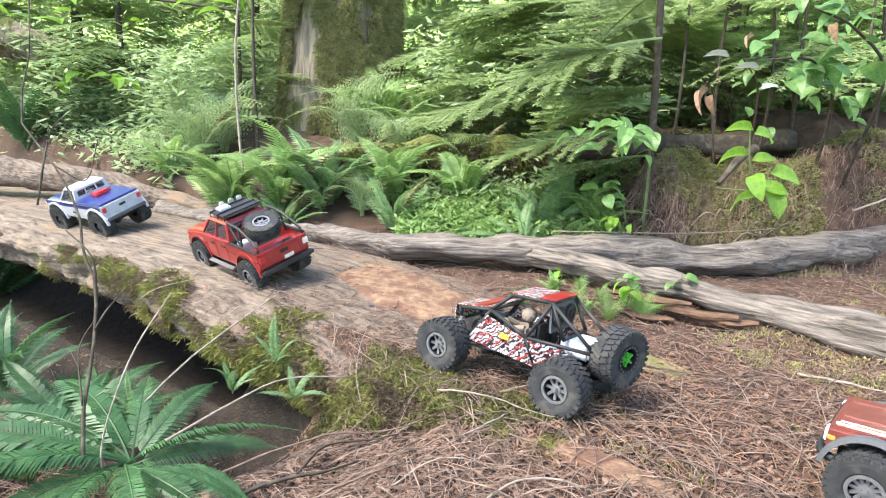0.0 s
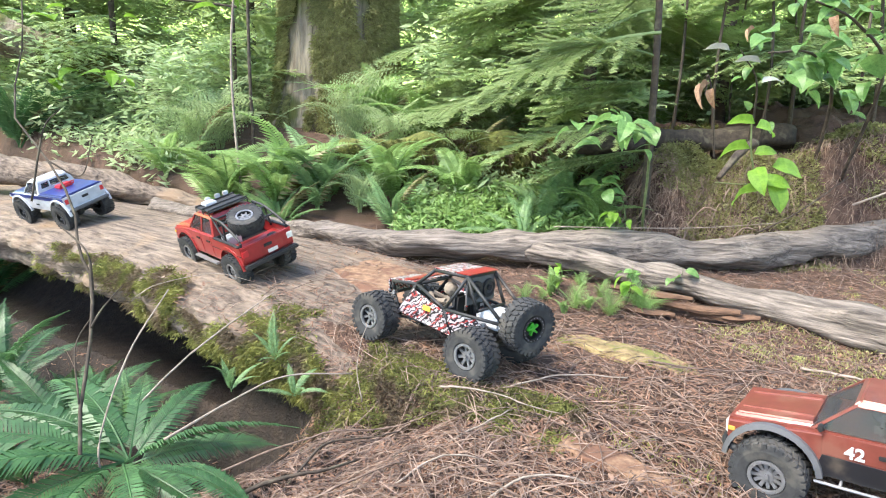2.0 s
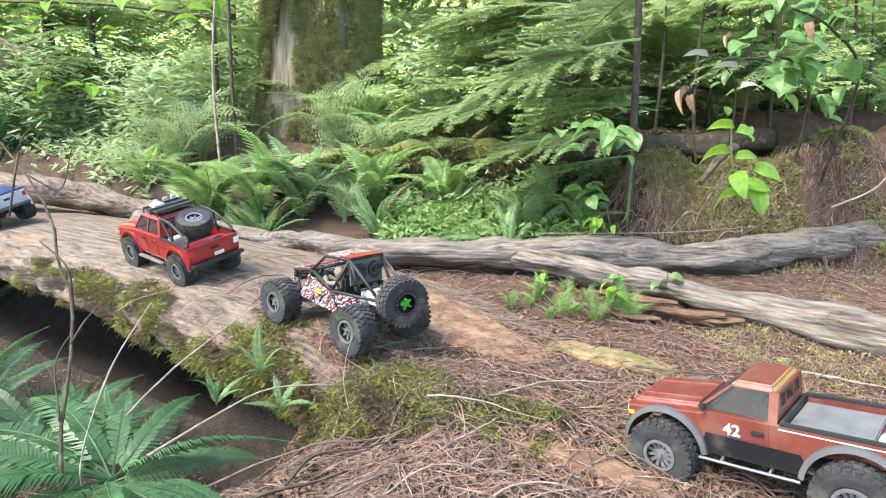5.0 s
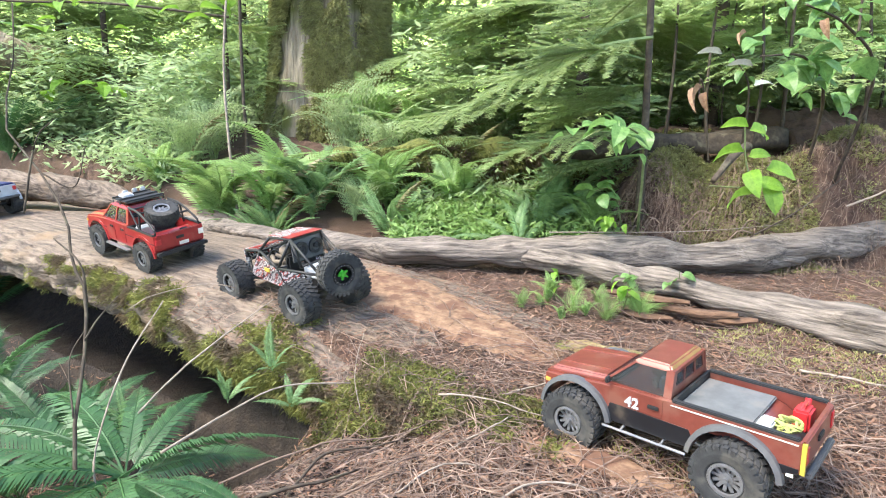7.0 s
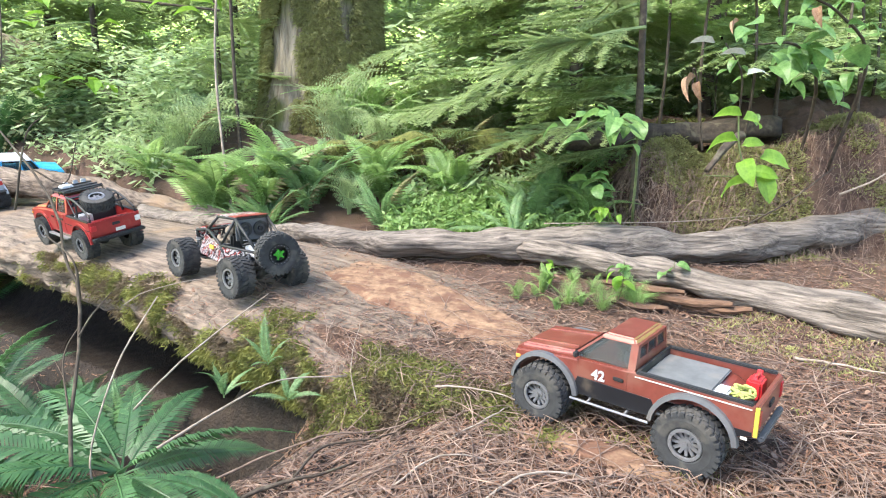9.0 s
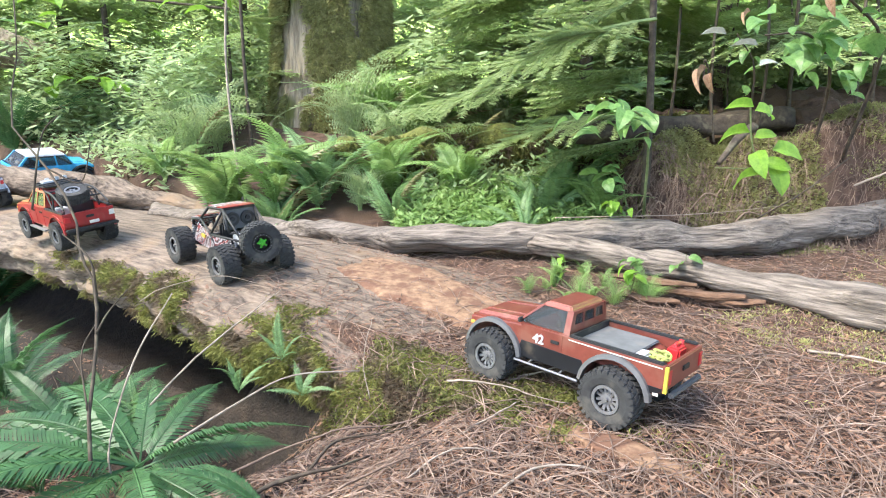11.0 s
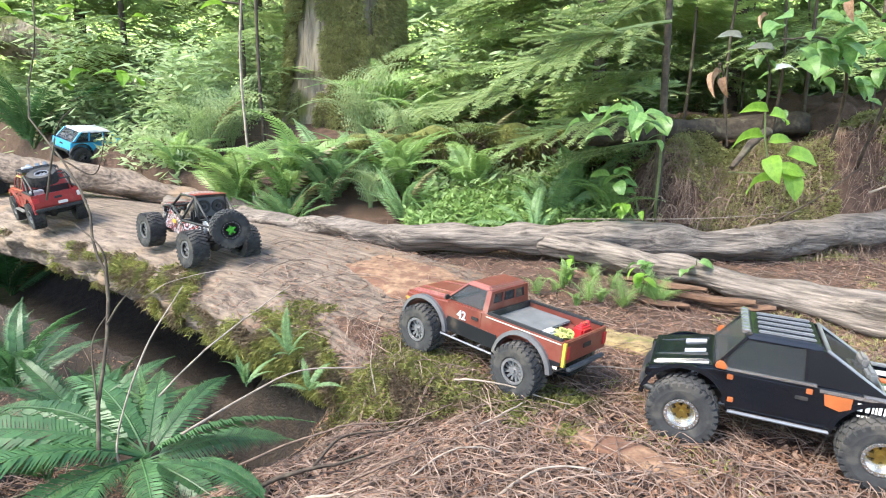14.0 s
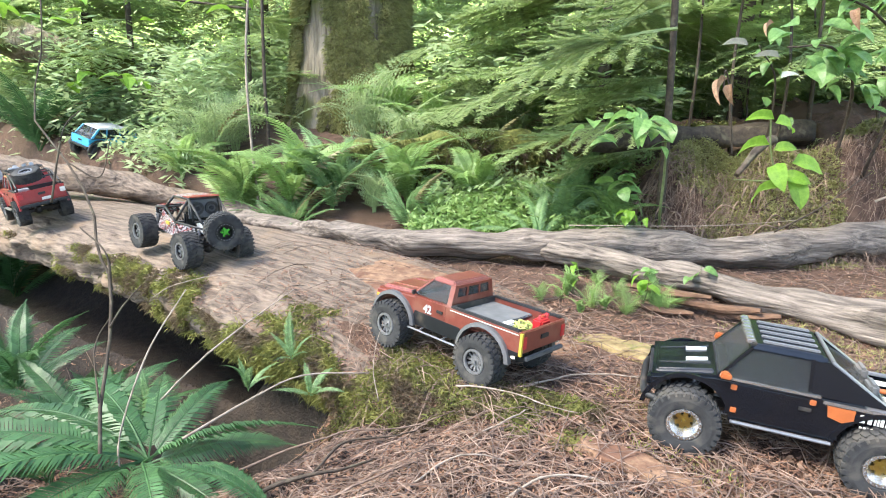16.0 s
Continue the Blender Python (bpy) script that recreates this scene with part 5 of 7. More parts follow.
# lime-green sprig before the mound: leaves set one by one
lime = tagged(new("sprig"), "lime-green leafy sprig standing before the mound", "shrub", group="leafy sprigs")
lime.location = (0.90, 1.80, 0.29)
part("stem", made(tube, curve_pts([(0.10, 0.55, 0.10), (0.05, 0.2, 0.13), (-0.01, 0.02, 0.16), (-0.04, 0.0, 0.24), (-0.05, 0, 0.33)], 14), [0.0025] * 14, 6), M_GREENSTEM, lime)
for dx, dz, heading, tip, size, ro in ((-0.05, 0.325, 170, 8, 0.075, 40), (-0.045, 0.315, 20, -8, 0.085, 45), (-0.055, 0.255, 182, -6, 0.095, 40), (-0.04, 0.24, 350, 12, 0.06, 50), (0.015, 0.205, 8, -12, 0.105, 42),
                                       (-0.03, 0.20, 262, -40, 0.085, 30), (-0.01, 0.165, 340, -8, 0.075, 45), (-0.015, 0.135, 190, -12, 0.095, 45), (0.02, 0.16, 285, -55, 0.09, 10)):
    add_leaf(lime, "lime", (dx, -0.02, dz), heading, tip, size * 1.05, ro)
sprig("broad-leaved shrub arching from the bank", [(0.76, 2.42, 0.2), (0.72, 2.32, 0.56), (0.55, 2.2, 0.60), (0.42, 2.12, 0.54)], 0.006, 22, "broad", M_GREENSTEM, 0.095, 0.07)
sprig("broad-leaved shrub arching from the bank", [(0.72, 2.5, 0.2), (0.66, 2.45, 0.36), (0.58, 2.42, 0.36)], 0.004, 10, "broad", M_GREENSTEM, 0.08, 0.05)
sprig("low broad-leaved seedling beside the bank", [(0.66, 2.38, 0.12), (0.64, 2.34, 0.24), (0.60, 2.3, 0.28)], 0.003, 7, "lime", M_GREENSTEM, 0.07, 0.04)
sprig("tall broad-leaved shrub above the mound", [(1.55, 2.7, 0.36), (1.48, 2.5, 0.72), (1.25, 2.25, 0.85), (1.02, 2.1, 0.84)], 0.008, 30, "broad", None, 0.11, 0.10)
sprig("tall broad-leaved shrub above the mound", [(1.62, 2.6, 0.36), (1.6, 2.4, 0.8), (1.35, 2.2, 0.95), (1.15, 2.1, 1.0)], 0.008, 26, "broad", None, 0.11, 0.11)
sprig("thin shrub with small leaves on the mound", [(1.3, 2.8, 0.36), (1.28, 2.7, 0.75), (1.15, 2.6, 0.9)], 0.006, 8, "broad", None, 0.07, 0.06)
dead = tagged(new("sprig"), "dry sprig with curled dead brown leaves", "shrub", group="leafy sprigs")
dead.location = (0.80, 2.0, 0.5)
part("stem", made(tube, curve_pts([(0.08, 0.1, 0.0), (0.03, 0.05, 0.2), (-0.01, 0, 0.26), (-0.01, 0, 0.20)], 12), [0.003] * 12, 5), M_STEM, dead)
for dx, dz, heading, tip, size in ((0.0, 0.235, 205, -40, 0.085), (0.01, 0.22, 250, -70, 0.06), (0.12, 0.40, 200, -30, 0.05), (0.36, 0.44, 250, -60, 0.06)):
    add_leaf(dead, "dead", (dx, 0, dz), heading, tip, size, 30)
for dx, dz, heading in ((0.05, 0.335, 175), (0.15, 0.30, 170), (0.16, 0.24, 10)):
    add_leaf(dead, "pale", (dx, 0, dz), heading, 4, 0.08, 20)
# seedlings in the dip behind the trail
for x, y, n, kind in ((0.60, 2.02, 7, "broad"), (0.55, 1.86, 5, "lime"), (0.36, 2.0, 4, "lime"), (0.75, 1.98, 5, "broad")):
    z = ground_z(x, y)
    sprig("light green seedling beside the trail", [(x, y, z), (x + 0.01, y - 0.02, z + 0.07), (x, y - 0.05, z + 0.12)], 0.0022, n, kind, M_GREENSTEM, 0.055, 0.04)
for k in range(17):
    fern(rnd.uniform(0.20, 0.66), rnd.uniform(1.80, 2.14), rnd.uniform(0.07, 0.14), 7, rnd.choice(("green", "small")), "small bright fern beside the trail", lift=(25, 80))


# ---- hemlocks ----
def bough_mesh(name, material, seed, twigs=34, droop=0.28):
    """A flat drooping bough one metre long along +x: side twigs feathered with short needles."""
    r = random.Random(seed)
    h = Heap()
    spine = [Vector((u, 0.05 * math.sin(4 * u + seed), 0.10 * u - droop * u * u)) for u in [i / 16 for i in range(17)]]
    h.rod(spine, 0.010, 0.002, 4)
    for k in range(twigs):
        u = 0.10 + 0.9 * k / twigs
        i = min(int(u * 16), 15)
        p = spine[i].lerp(spine[i + 1], u * 16 - i)
        s = 1 if k % 2 else -1
        L = (0.16 + 0.30 * math.sin(math.pi * min(1, u + 0.12)) ** 0.8) * r.uniform(0.7, 1.15)
        d = Vector((r.uniform(0.45, 0.9), s, r.uniform(-0.2, 0.08))).normalized()
        end = p + d * L + Vector((0, 0, -0.10 * L))
        h.rod([p, p.lerp(end, 0.5) + Vector((0, 0, 0.02 * L)), end], 0.003, 0.001, 3)
        n = int(16 + 60 * L)
        for q in range(n):
            a = p.lerp(end, (q + 0.5) / n)
            for s2 in (1, -1):
                side = d.cross(Vector((0, 0, 1))).normalized() * s2
                ln = r.uniform(0.024, 0.050) * (1 - 0.45 * q / n)
                e = a + (side + d * 0.55).normalized() * ln + Vector((0, 0, r.uniform(-0.014, 0.006)))
                wd = d * 0.0056
                h.poly([a - wd, a + wd, e + wd * 0.5, e - wd * 0.5])
    return h.mesh(name, material)


BOUGHS = [bough_mesh("bough", M_HEMLOCK, i, 44 + 4 * i, 0.22 + 0.08 * i) for i in range(4)]


def hemlock(x, y, height, radius, boughs, reach, label, low=0.25, lean=(0, 0), side=None, trunk_m=None):
    t = tagged(new("hemlock_tree"), label, "tree", group="young hemlocks")
    z = ground_z(x, y)
    top = min(0.95, (0.75 + 0.24 * y - z) / height)
    low = min(low, top * 0.3)
    t.location = (x, y, z - 0.03)
    bm = bmesh.new()
    P = [(lean[0] * u + 0.02 * math.sin(5 * u), lean[1] * u, height * u) for u in [i / 16 for i in range(17)]]
    tube(bm, P, [radius * (1 - 0.85 * i / 16) for i in range(17)], 10, 0.25, seed=x)
    part("trunk", bm, trunk_m or M_STEM, t, smooth=True)
    boughs = int(boughs * 0.6)
    for k in range(boughs):
        u = low + (top - low) * k / boughs
        ob = new("bough", BOUGHS[k % 4])
        ob.parent = t
        ob.location = (lean[0] * u + 0.02 * math.sin(5 * u), lean[1] * u, height * u)
        L = reach * (1.0 - 0.55 * u) * rnd.uniform(0.75, 1.15)
        a = rnd.uniform(*side) if side else k * 137.5 + rnd.uniform(-20, 20)
        ob.rotation_euler = (radians(rnd.uniform(-15, 15)), radians(rnd.uniform(-14, 12)), radians(a))
        ob.scale = (L, L, L)
    return t


hemlock(0.80, 2.55, 2.6, 0.019, 16, 0.85, "slim young hemlock with feathery drooping boughs", 0.20, (-0.05, 0.1), (100, 200))
hemlock(0.75, 3.6, 3.2, 0.04, 26, 1.0, "young hemlock with feathery drooping boughs", 0.14, (0, 0.1), (-60, 215))
hemlock(0.35, 4.4, 3.4, 0.035, 24, 0.9, "young hemlock with feathery drooping boughs", 0.16, (0.1, 0.2))
hemlock(1.5, 3.6, 3.4, 0.04, 20, 1.1, "young hemlock with feathery drooping boughs", 0.20)
hemlock(2.5, 4.2, 4.0, 0.045, 22, 1.3, "young hemlock with feathery drooping boughs", 0.16)
hemlock(1.3, 5.2, 4.2, 0.04, 12, 1.2, "tall young hemlock with layered boughs", 0.06)
hemlock(0.2, 5.8, 4.6, 0.045, 18, 1.4, "tall young hemlock with layered boughs", 0.06)
hemlock(2.2, 6.4, 4.8, 0.05, 12, 1.4, "tall young hemlock with layered boughs", 0.06)
hemlock(3.6, 5.6, 4.6, 0.05, 16, 1.4, "tall young hemlock with layered boughs", 0.06)
hemlock(-2.0, 6.2, 4.2, 0.045, 22, 1.3, "tall young hemlock with layered boughs", 0.08)
hemlock(-3.4, 5.6, 4.2, 0.05, 22, 1.3, "tall young hemlock with layered boughs", 0.10)
hemlock(-2.6, 4.8, 2.6, 0.03, 16, 0.9, "young hemlock with feathery drooping boughs", 0.12)
hemlock(-1.55, 4.4, 2.2, 0.014, 12, 0.7, "young hemlock with feathery drooping boughs", 0.2)
for x, y, h in ((-5.2, 7.2, 5), (-1.0, 8.2, 6), (3.2, 8.8, 6), (5.4, 7.6, 5.5)):
    hemlock(x, y, h, 0.06, 20, 1.7, "distant young hemlock in the forest", 0.05)



# ---- thin saplings and stems ----
def sapling(label, stems, material, name="sapling"):
    """stems: lists of points with first and last radius."""
    base = Vector(stems[0][0][0])
    t = tagged(new(name), label, "sapling", group="thin saplings")
    t.location = base
    for k, (pts, r0, r1) in enumerate(stems):
        bm = bmesh.new()
        P = curve_pts([Vector(p) - base for p in pts], 18)
        tube(bm, P, [r0 + (r1 - r0) * i / 17 for i in range(18)], 6, 0.25)
        part("stem" if k == 0 else "branch", bm, material, t, smooth=True)
    return t


sapling("thin pale sapling stem behind the log", [([(-1.02, 2.95, 0.15), (-1.06, 3.0, 0.5), (-1.08, 3.05, 0.9), (-1.04, 3.1, 1.4), (-1.02, 3.2, 1.9)], 0.007, 0.0045)], M_PALESTEM)
sapling("thin dark sapling stem on the slope", [([(-1.2, 3.7, 0.35), (-1.22, 3.75, 1.0), (-1.2, 3.8, 2.2)], 0.011, 0.008)], M_STEM)
for x, y in ((1.25, 3.0), (1.4, 2.9), (1.62, 3.05), (1.85, 2.9), (1.1, 3.2), (2.05, 3.1), (1.72, 3.3), (1.5, 3.4), (2.3, 3.4)):
    sapling("thin bare stem rising from the mound", [([(x, y, 0.4), (x + rnd.uniform(-0.04, 0.04), y, 0.9), (x + rnd.uniform(-0.1, 0.1), y + 0.1, 1.7)], rnd.uniform(0.006, 0.014), 0.004)], M_STEM)

# the twiggy sapling beside the near fern
sapling("bare twiggy sapling beside the near fern", [
    ([(-0.70, 1.03, -0.12), (-0.73, 1.1, 0.03), (-0.74, 1.17, 0.14), (-0.77, 1.25, 0.26), (-0.81, 1.28, 0.32), (-0.85, 1.34, 0.41), (-0.95, 1.41, 0.52), (-1.05, 1.47, 0.61), (-1.07, 1.56, 0.77), (-1.07, 1.58, 0.9)], 0.0042, 0.0018),
    ([(-0.77, 1.25, 0.24), (-0.78, 1.26, 0.32), (-0.85, 1.29, 0.37)], 0.003, 0.0015),
    ([(-0.74, 1.18, 0.18), (-0.72, 1.2, 0.22), (-0.69, 1.23, 0.26)], 0.0022, 0.001),
    ([(-0.73, 1.1, 0.05), (-0.77, 1.17, 0.14), (-0.75, 1.21, 0.2)], 0.002, 0.001),
    ([(-0.97, 1.38, 0.41), (-0.95, 1.42, 0.57), (-0.91, 1.43, 0.62)], 0.0025, 0.001),
    ([(-0.93, 1.40, 0.50), (-0.86, 1.4, 0.47), (-0.83, 1.41, 0.56)], 0.002, 0.001)], M_STEM)
sapling("bare slanting twig beside the near fern", [([(-0.68, 1.07, -0.12), (-0.69, 1.09, -0.02), (-0.66, 1.17, 0.13), (-0.63, 1.3, 0.23)], 0.0022, 0.0015)], M_PALESTEM)
leafy = tagged(new("sprig"), "overhanging maple sprig with lime leaves", "shrub", group="leafy sprigs")
leafy.location = (-2.6, 4.0, 1.05)
part("stem", made(tube, curve_pts([(-0.9, 0.3, 0.5), (-0.3, 0.1, 0.32), (0.5, 0, 0.28), (1.2, 0.1, 0.22)], 14), [0.008] * 14, 6), M_STEM, leafy)
for k in range(46):
    add_leaf(leafy, "lime", (rnd.uniform(-0.9, 1.25), rnd.uniform(-0.2, 0.3), rnd.uniform(0.10, 0.46)), rnd.uniform(0, 360), rnd.uniform(-25, 10), rnd.uniform(0.11, 0.18), rnd.uniform(-20, 20))
for k in range(9):
    add_leaf(leafy, "lime", (0.25 + rnd.uniform(-0.25, 0.3), 0, -0.22 + rnd.uniform(-0.03, 0.03)), rnd.uniform(0, 360), rnd.uniform(-25, 5), 0.14, rnd.uniform(-20, 20))
dead_log("fallen_log", [(-4.2, 4.4, 1.35), (-2.9, 4.6, 1.02), (-2.3, 4.7, 0.75), (-1.9, 4.8, 0.5)], 0.14, 0.07, "leaning mossy fallen trunk in the undergrowth", M_BARK, n=50)
dead_log("fallen_log", [(-3.2, 3.35, 0.34), (-2.0, 3.20, 0.26), (-1.45, 3.12, 0.16), (-0.95, 2.86, 0.12)], 0.09, 0.05, "grey fallen trunk alongside the great log", M_LOG, n=50)
dead_log("fallen_log", [(0.5, 3.0, 0.50), (1.1, 2.95, 0.52), (1.6, 3.0, 0.55)], 0.05, 0.06, "dark rotten branch on the mound", M_STEM, n=30)
dead_log("root_stump", [(0.98, 2.28, 0.42), (1.08, 2.36, 0.50), (1.2, 2.5, 0.53)], 0.010, 0.018, "broken root jutting from the mound", M_STEM, n=16)


# ---- decayed wood ----
def drape(name, label, s0, s1, edge0, edge1, lift, material, step=0.015, grain=30.0):
    """A ragged sheet of decayed wood lying on the trail between two lines across the log."""
    ss = np.arange(s0, s1, step)
    nv = 40
    verts = []
    for s in ss:
        e = max(0.0, math.sin(math.pi * (s - s0) / (s1 - s0))) ** 0.35
        a, b = edge0(s), edge1(s)
        mid = (a + b) / 2
        a, b = mid + (a - mid) * e + 0.05 * fbm(s * 9, 1.7), mid + (b - mid) * e + 0.05 * fbm(s * 9, 9.1)
        for j in range(nv):
            u = j / (nv - 1)
            w = a + (b - a) * u
            x, y = on_log(s, w)
            rim = min(1, min(u, 1 - u) * 7)
            zz = floor_z(x, y, 0.6)
            verts.append((x, y, zz - 0.02 + (0.026 + lift) * rim * e + 0.006 * fbm(s * 2, w * grain, 2.2, 3)))
    ob = grid_mesh(name, verts, len(ss), nv, material)
    return tagged(ob, label, "decayed wood")


M_TRACK = mat("worn_rotten_wood", (0.12, 0.062, 0.036), (0.33, 0.205, 0.122), 38, 0.95, 0.7, 60, spot=(0.14, 0.07, 0.042), spot_scale=13, spot_amount=0.42, bump_dist=0.006)
drape("rotten_wood", "orange crumbling wood worn smooth along the trail", -0.02, 0.95, lambda s: 0.10 + 0.05 * s, lambda s: 0.34 + 0.30 * s, 0.006, M_TRACK)
drape("rotten_wood", "pale strip of rotten wood in the litter", -0.40, -0.04, lambda s: -0.255, lambda s: -0.175, 0.010, M_TRACK)
drape("rotten_wood", "mossy strip of rotten wood beside the trail", -0.32, 0.12, lambda s: 0.26, lambda s: 0.40, 0.006, mat("mossy_rotten_wood", (0.13, 0.09, 0.04), (0.32, 0.24, 0.11), 30, 0.95, 0.7, 90, spot=(0.15, 0.15, 0.04), spot_scale=14, spot_amount=0.35, bump_dist=0.006))
for x, y, z, l, w, yaw, pitch in ((0.64, 1.90, 0.075, 0.26, 0.05, -22, 2), (0.76, 1.83, 0.05, 0.26, 0.05, -30, -3), (0.60, 1.84, 0.035, 0.2, 0.04, -16, 3), (0.84, 1.80, 0.035, 0.2, 0.045, -24, -4)):
    bm = bmesh.new()
    P = [(l * (u - 0.5), 0.006 * math.sin(9 * u), 0.004 * math.sin(7 * u)) for u in [i / 9 for i in range(10)]]
    tube(bm, P, [w * 0.5 * (0.35 + 0.65 * math.sin(math.pi * (i + 0.6) / 10.2)) for i in range(10)], 7, 0.5, seed=x * 9)
    for v in bm.verts:
        v.co.z *= 0.5
    ob = tagged(obj("wood_shard", bm, M_ROT), "splintered red-brown rotten wood under the trunk", "wood shard", group="rotten shards")
    ob.matrix_world = pose(x, y, z, 0, pitch, yaw)


# ---- sticks: the long ones are things ----
STICKS = [
    ([(-0.36, 0.86, 0), (-0.27, 0.89, 0.02), (-0.2, 0.86, 0.015), (-0.14, 0.80, 0)], 0.006, M_PALESTEM), ([(-0.42, 0.95, 0), (-0.31, 0.99, 0.03), (-0.24, 1.01, 0.03), (-0.17, 1.08, 0.01)], 0.006, M_STEM),
    ([(-0.52, 1.01, 0.03), (-0.43, 1.11, 0.06), (-0.35, 1.21, 0.07), (-0.22, 1.30, 0.04)], 0.004, M_PALESTEM), ([(0.90, 1.48, 0.01), (1.0, 1.40, 0.015), (1.12, 1.28, 0.01)], 0.005, M_PALESTEM),
    ([(-0.02, 1.22, 0.02), (0.08, 1.19, 0.03), (0.23, 1.14, 0.01)], 0.003, M_PALESTEM), ([(-0.69, 1.26, -0.02), (-0.6, 1.32, 0.07), (-0.5, 1.44, 0.14), (-0.45, 1.52, 0.17)], 0.0035, M_PALESTEM),
    ([(-0.19, 1.24, 0.0), (-0.205, 1.27, 0.08), (-0.2, 1.40, 0.13)], 0.0018, M_PALESTEM), ([(-0.5, 1.15, -0.02), (-0.4, 1.24, 0.02), (-0.3, 1.27, 0.03)], 0.006, M_ROT),
    ([(-0.45, 1.06, 0.0), (-0.33, 1.12, 0.03), (-0.2, 1.16, 0.04), (-0.02, 1.17, 0.02)], 0.0035, M_TWIG), ([(-0.36, 0.78, 0), (-0.2, 0.92, 0.02), (-0.05, 0.98, 0.01)], 0.004, M_TWIG),
    ([(0.05, 0.84, 0.0), (0.16, 0.90, 0.02), (0.28, 0.89, 0.0)], 0.0035, M_PALESTEM), ([(-0.1, 0.90, 0.0), (0.0, 0.96, 0.02), (0.10, 0.97, 0.0)], 0.003, M_PALESTEM),
    ([(0.46, 0.98, 0.0), (0.56, 0.93, 0.015), (0.66, 0.93, 0.0)], 0.0032, M_TWIG), ([(0.12, 1.25, 0.01), (0.25, 1.32, 0.02), (0.42, 1.34, 0.01)], 0.0035, M_PALESTEM),
    ([(0.5, 1.45, 0.01), (0.65, 1.40, 0.015), (0.8, 1.42, 0.01)], 0.004, M_TWIG), ([(-0.30, 1.02, 0.0), (-0.24, 1.12, 0.03), (-0.10, 1.16, 0.02)], 0.0045, M_STEM),
    ([(0.0, 1.05, 0), (0.1, 1.1, 0.02), (0.15, 1.2, 0.0)], 0.003, M_PALESTEM), ([(-0.62, 1.18, -0.08), (-0.5, 1.22, 0.0), (-0.42, 1.30, 0.03)], 0.004, M_PALESTEM),
    ([(-0.95, 1.75, 0.07), (-0.86, 1.72, 0.12), (-0.72, 1.78, 0.14), (-0.60, 1.80, 0.11)], 0.0022, M_PALESTEM), ([(0.4, 2.38, 0.2), (0.9, 2.30, 0.22), (1.3, 2.36, 0.24)], 0.003, M_PALESTEM),
    ([(1.15, 2.30, 0.2), (1.3, 2.28, 0.3), (1.5, 2.35, 0.42)], 0.005, M_STEM), ([(1.5, 2.3, 0.32), (1.62, 2.25, 0.40), (1.8, 2.4, 0.5)], 0.006, M_PALESTEM),
]
for pts, r, mm in STICKS:
    base = pts[0]
    bm = bmesh.new()
    P = curve_pts(pts, 16)
    high = max(p[2] for p in pts) > 0.06
    low_z = max(ground_z(p.x, p.y, 1) for p in P) - 0.07
    P = [Vector((p.x + 0.004 * fbm(p.x * 30, p.y * 30), p.y, p.z if high else max(p.z, 0) + max(low_z, ground_z(p.x, p.y, 1)) + 0.004)) for p in P]
    tube(bm, P, [0.75 * r * (1 - 0.55 * i / 15) for i in range(16)], 6, 0.35, seed=r * 1000)
    tagged(obj("stick", bm, mm, smooth=True), "dry bare stick lying on the litter", "stick", group="fallen sticks")


# ---- litter, too fine to count ----
def spot_on_floor(r):
    """A place on the forest floor near the trail, denser close by."""
    while True:
        y = 0.72 + 2.0 * r.random() ** 1.6
        x = r.uniform(-0.85, 0.85) * (y + 0.25)
        s, w = along(x, y), across(x, y)
        if s > 1.3 and -0.12 < w < 0.75 or s > 0.5 and -0.12 < w < 0.75 and r.random() < (s - 0.2) * 0.9:
            continue
        if r.random() < 0.3 and 0.1 < w < 0.3 and -0.1 < s < 0.8:
            continue
        return x, y


def twig_litter():
    r = random.Random(3)
    h = Heap()
    for k in range(11500):
        x, y = spot_on_floor(r) if k < 8500 else (r.uniform(-1.0, 0.15), r.uniform(0.74, 1.45))
        L = r.uniform(0.02, 0.10) if r.random() < 0.8 or k >= 8500 else r.uniform(0.10, 0.24)
        a = r.uniform(0, math.tau)
        bend = r.uniform(-0.25, 0.25)
        rad = L * 0.0032 + r.uniform(0.0003, 0.0010)
        pts = []
        for i in range(4):
            u = i / 3 - 0.5
            px = x + math.cos(a) * L * u - math.sin(a) * L * bend * u * u
            py = y + math.sin(a) * L * u + math.cos(a) * L * bend * u * u
            pts.append((px, py, floor_z(px, py) + 0.003 + r.uniform(0, 0.008) + (0.012 if i in (1, 2) and L > 0.08 else 0)))
        if max(p[2] for p in pts) - min(p[2] for p in pts) < 0.75 * L + 0.03:
            h.rod(pts, rad, rad * 0.6, 3)
    tagged(h.thing("twig_litter", M_TWIG), "dry conifer twigs scattered over the litter", "twigs", kind="stuff")


def needle_litter():
    r = random.Random(4)
    h = Heap()
    for k in range(44000):
        x, y = spot_on_floor(r)
        L = r.uniform(0.008, 0.030)
        a = r.uniform(0, math.tau)
        wd = r.uniform(0.0007, 0.0016)
        z = floor_z(x, y) + r.uniform(0.001, 0.008)
        dx, dy, nx, ny = math.cos(a) * L / 2, math.sin(a) * L / 2, -math.sin(a) * wd, math.cos(a) * wd
        t = r.uniform(-0.25, 0.25) * L
        h.poly([(x - dx - nx, y - dy - ny, z - t), (x + dx - nx, y + dy - ny, z + t), (x + dx + nx, y + dy + ny, z + t + 0.001), (x - dx + nx, y - dy + ny, z - t + 0.001)])
    tagged(h.thing("fallen_needles", M_NEEDLES), "reddish fallen conifer needles over the ground", "needles", kind="stuff")


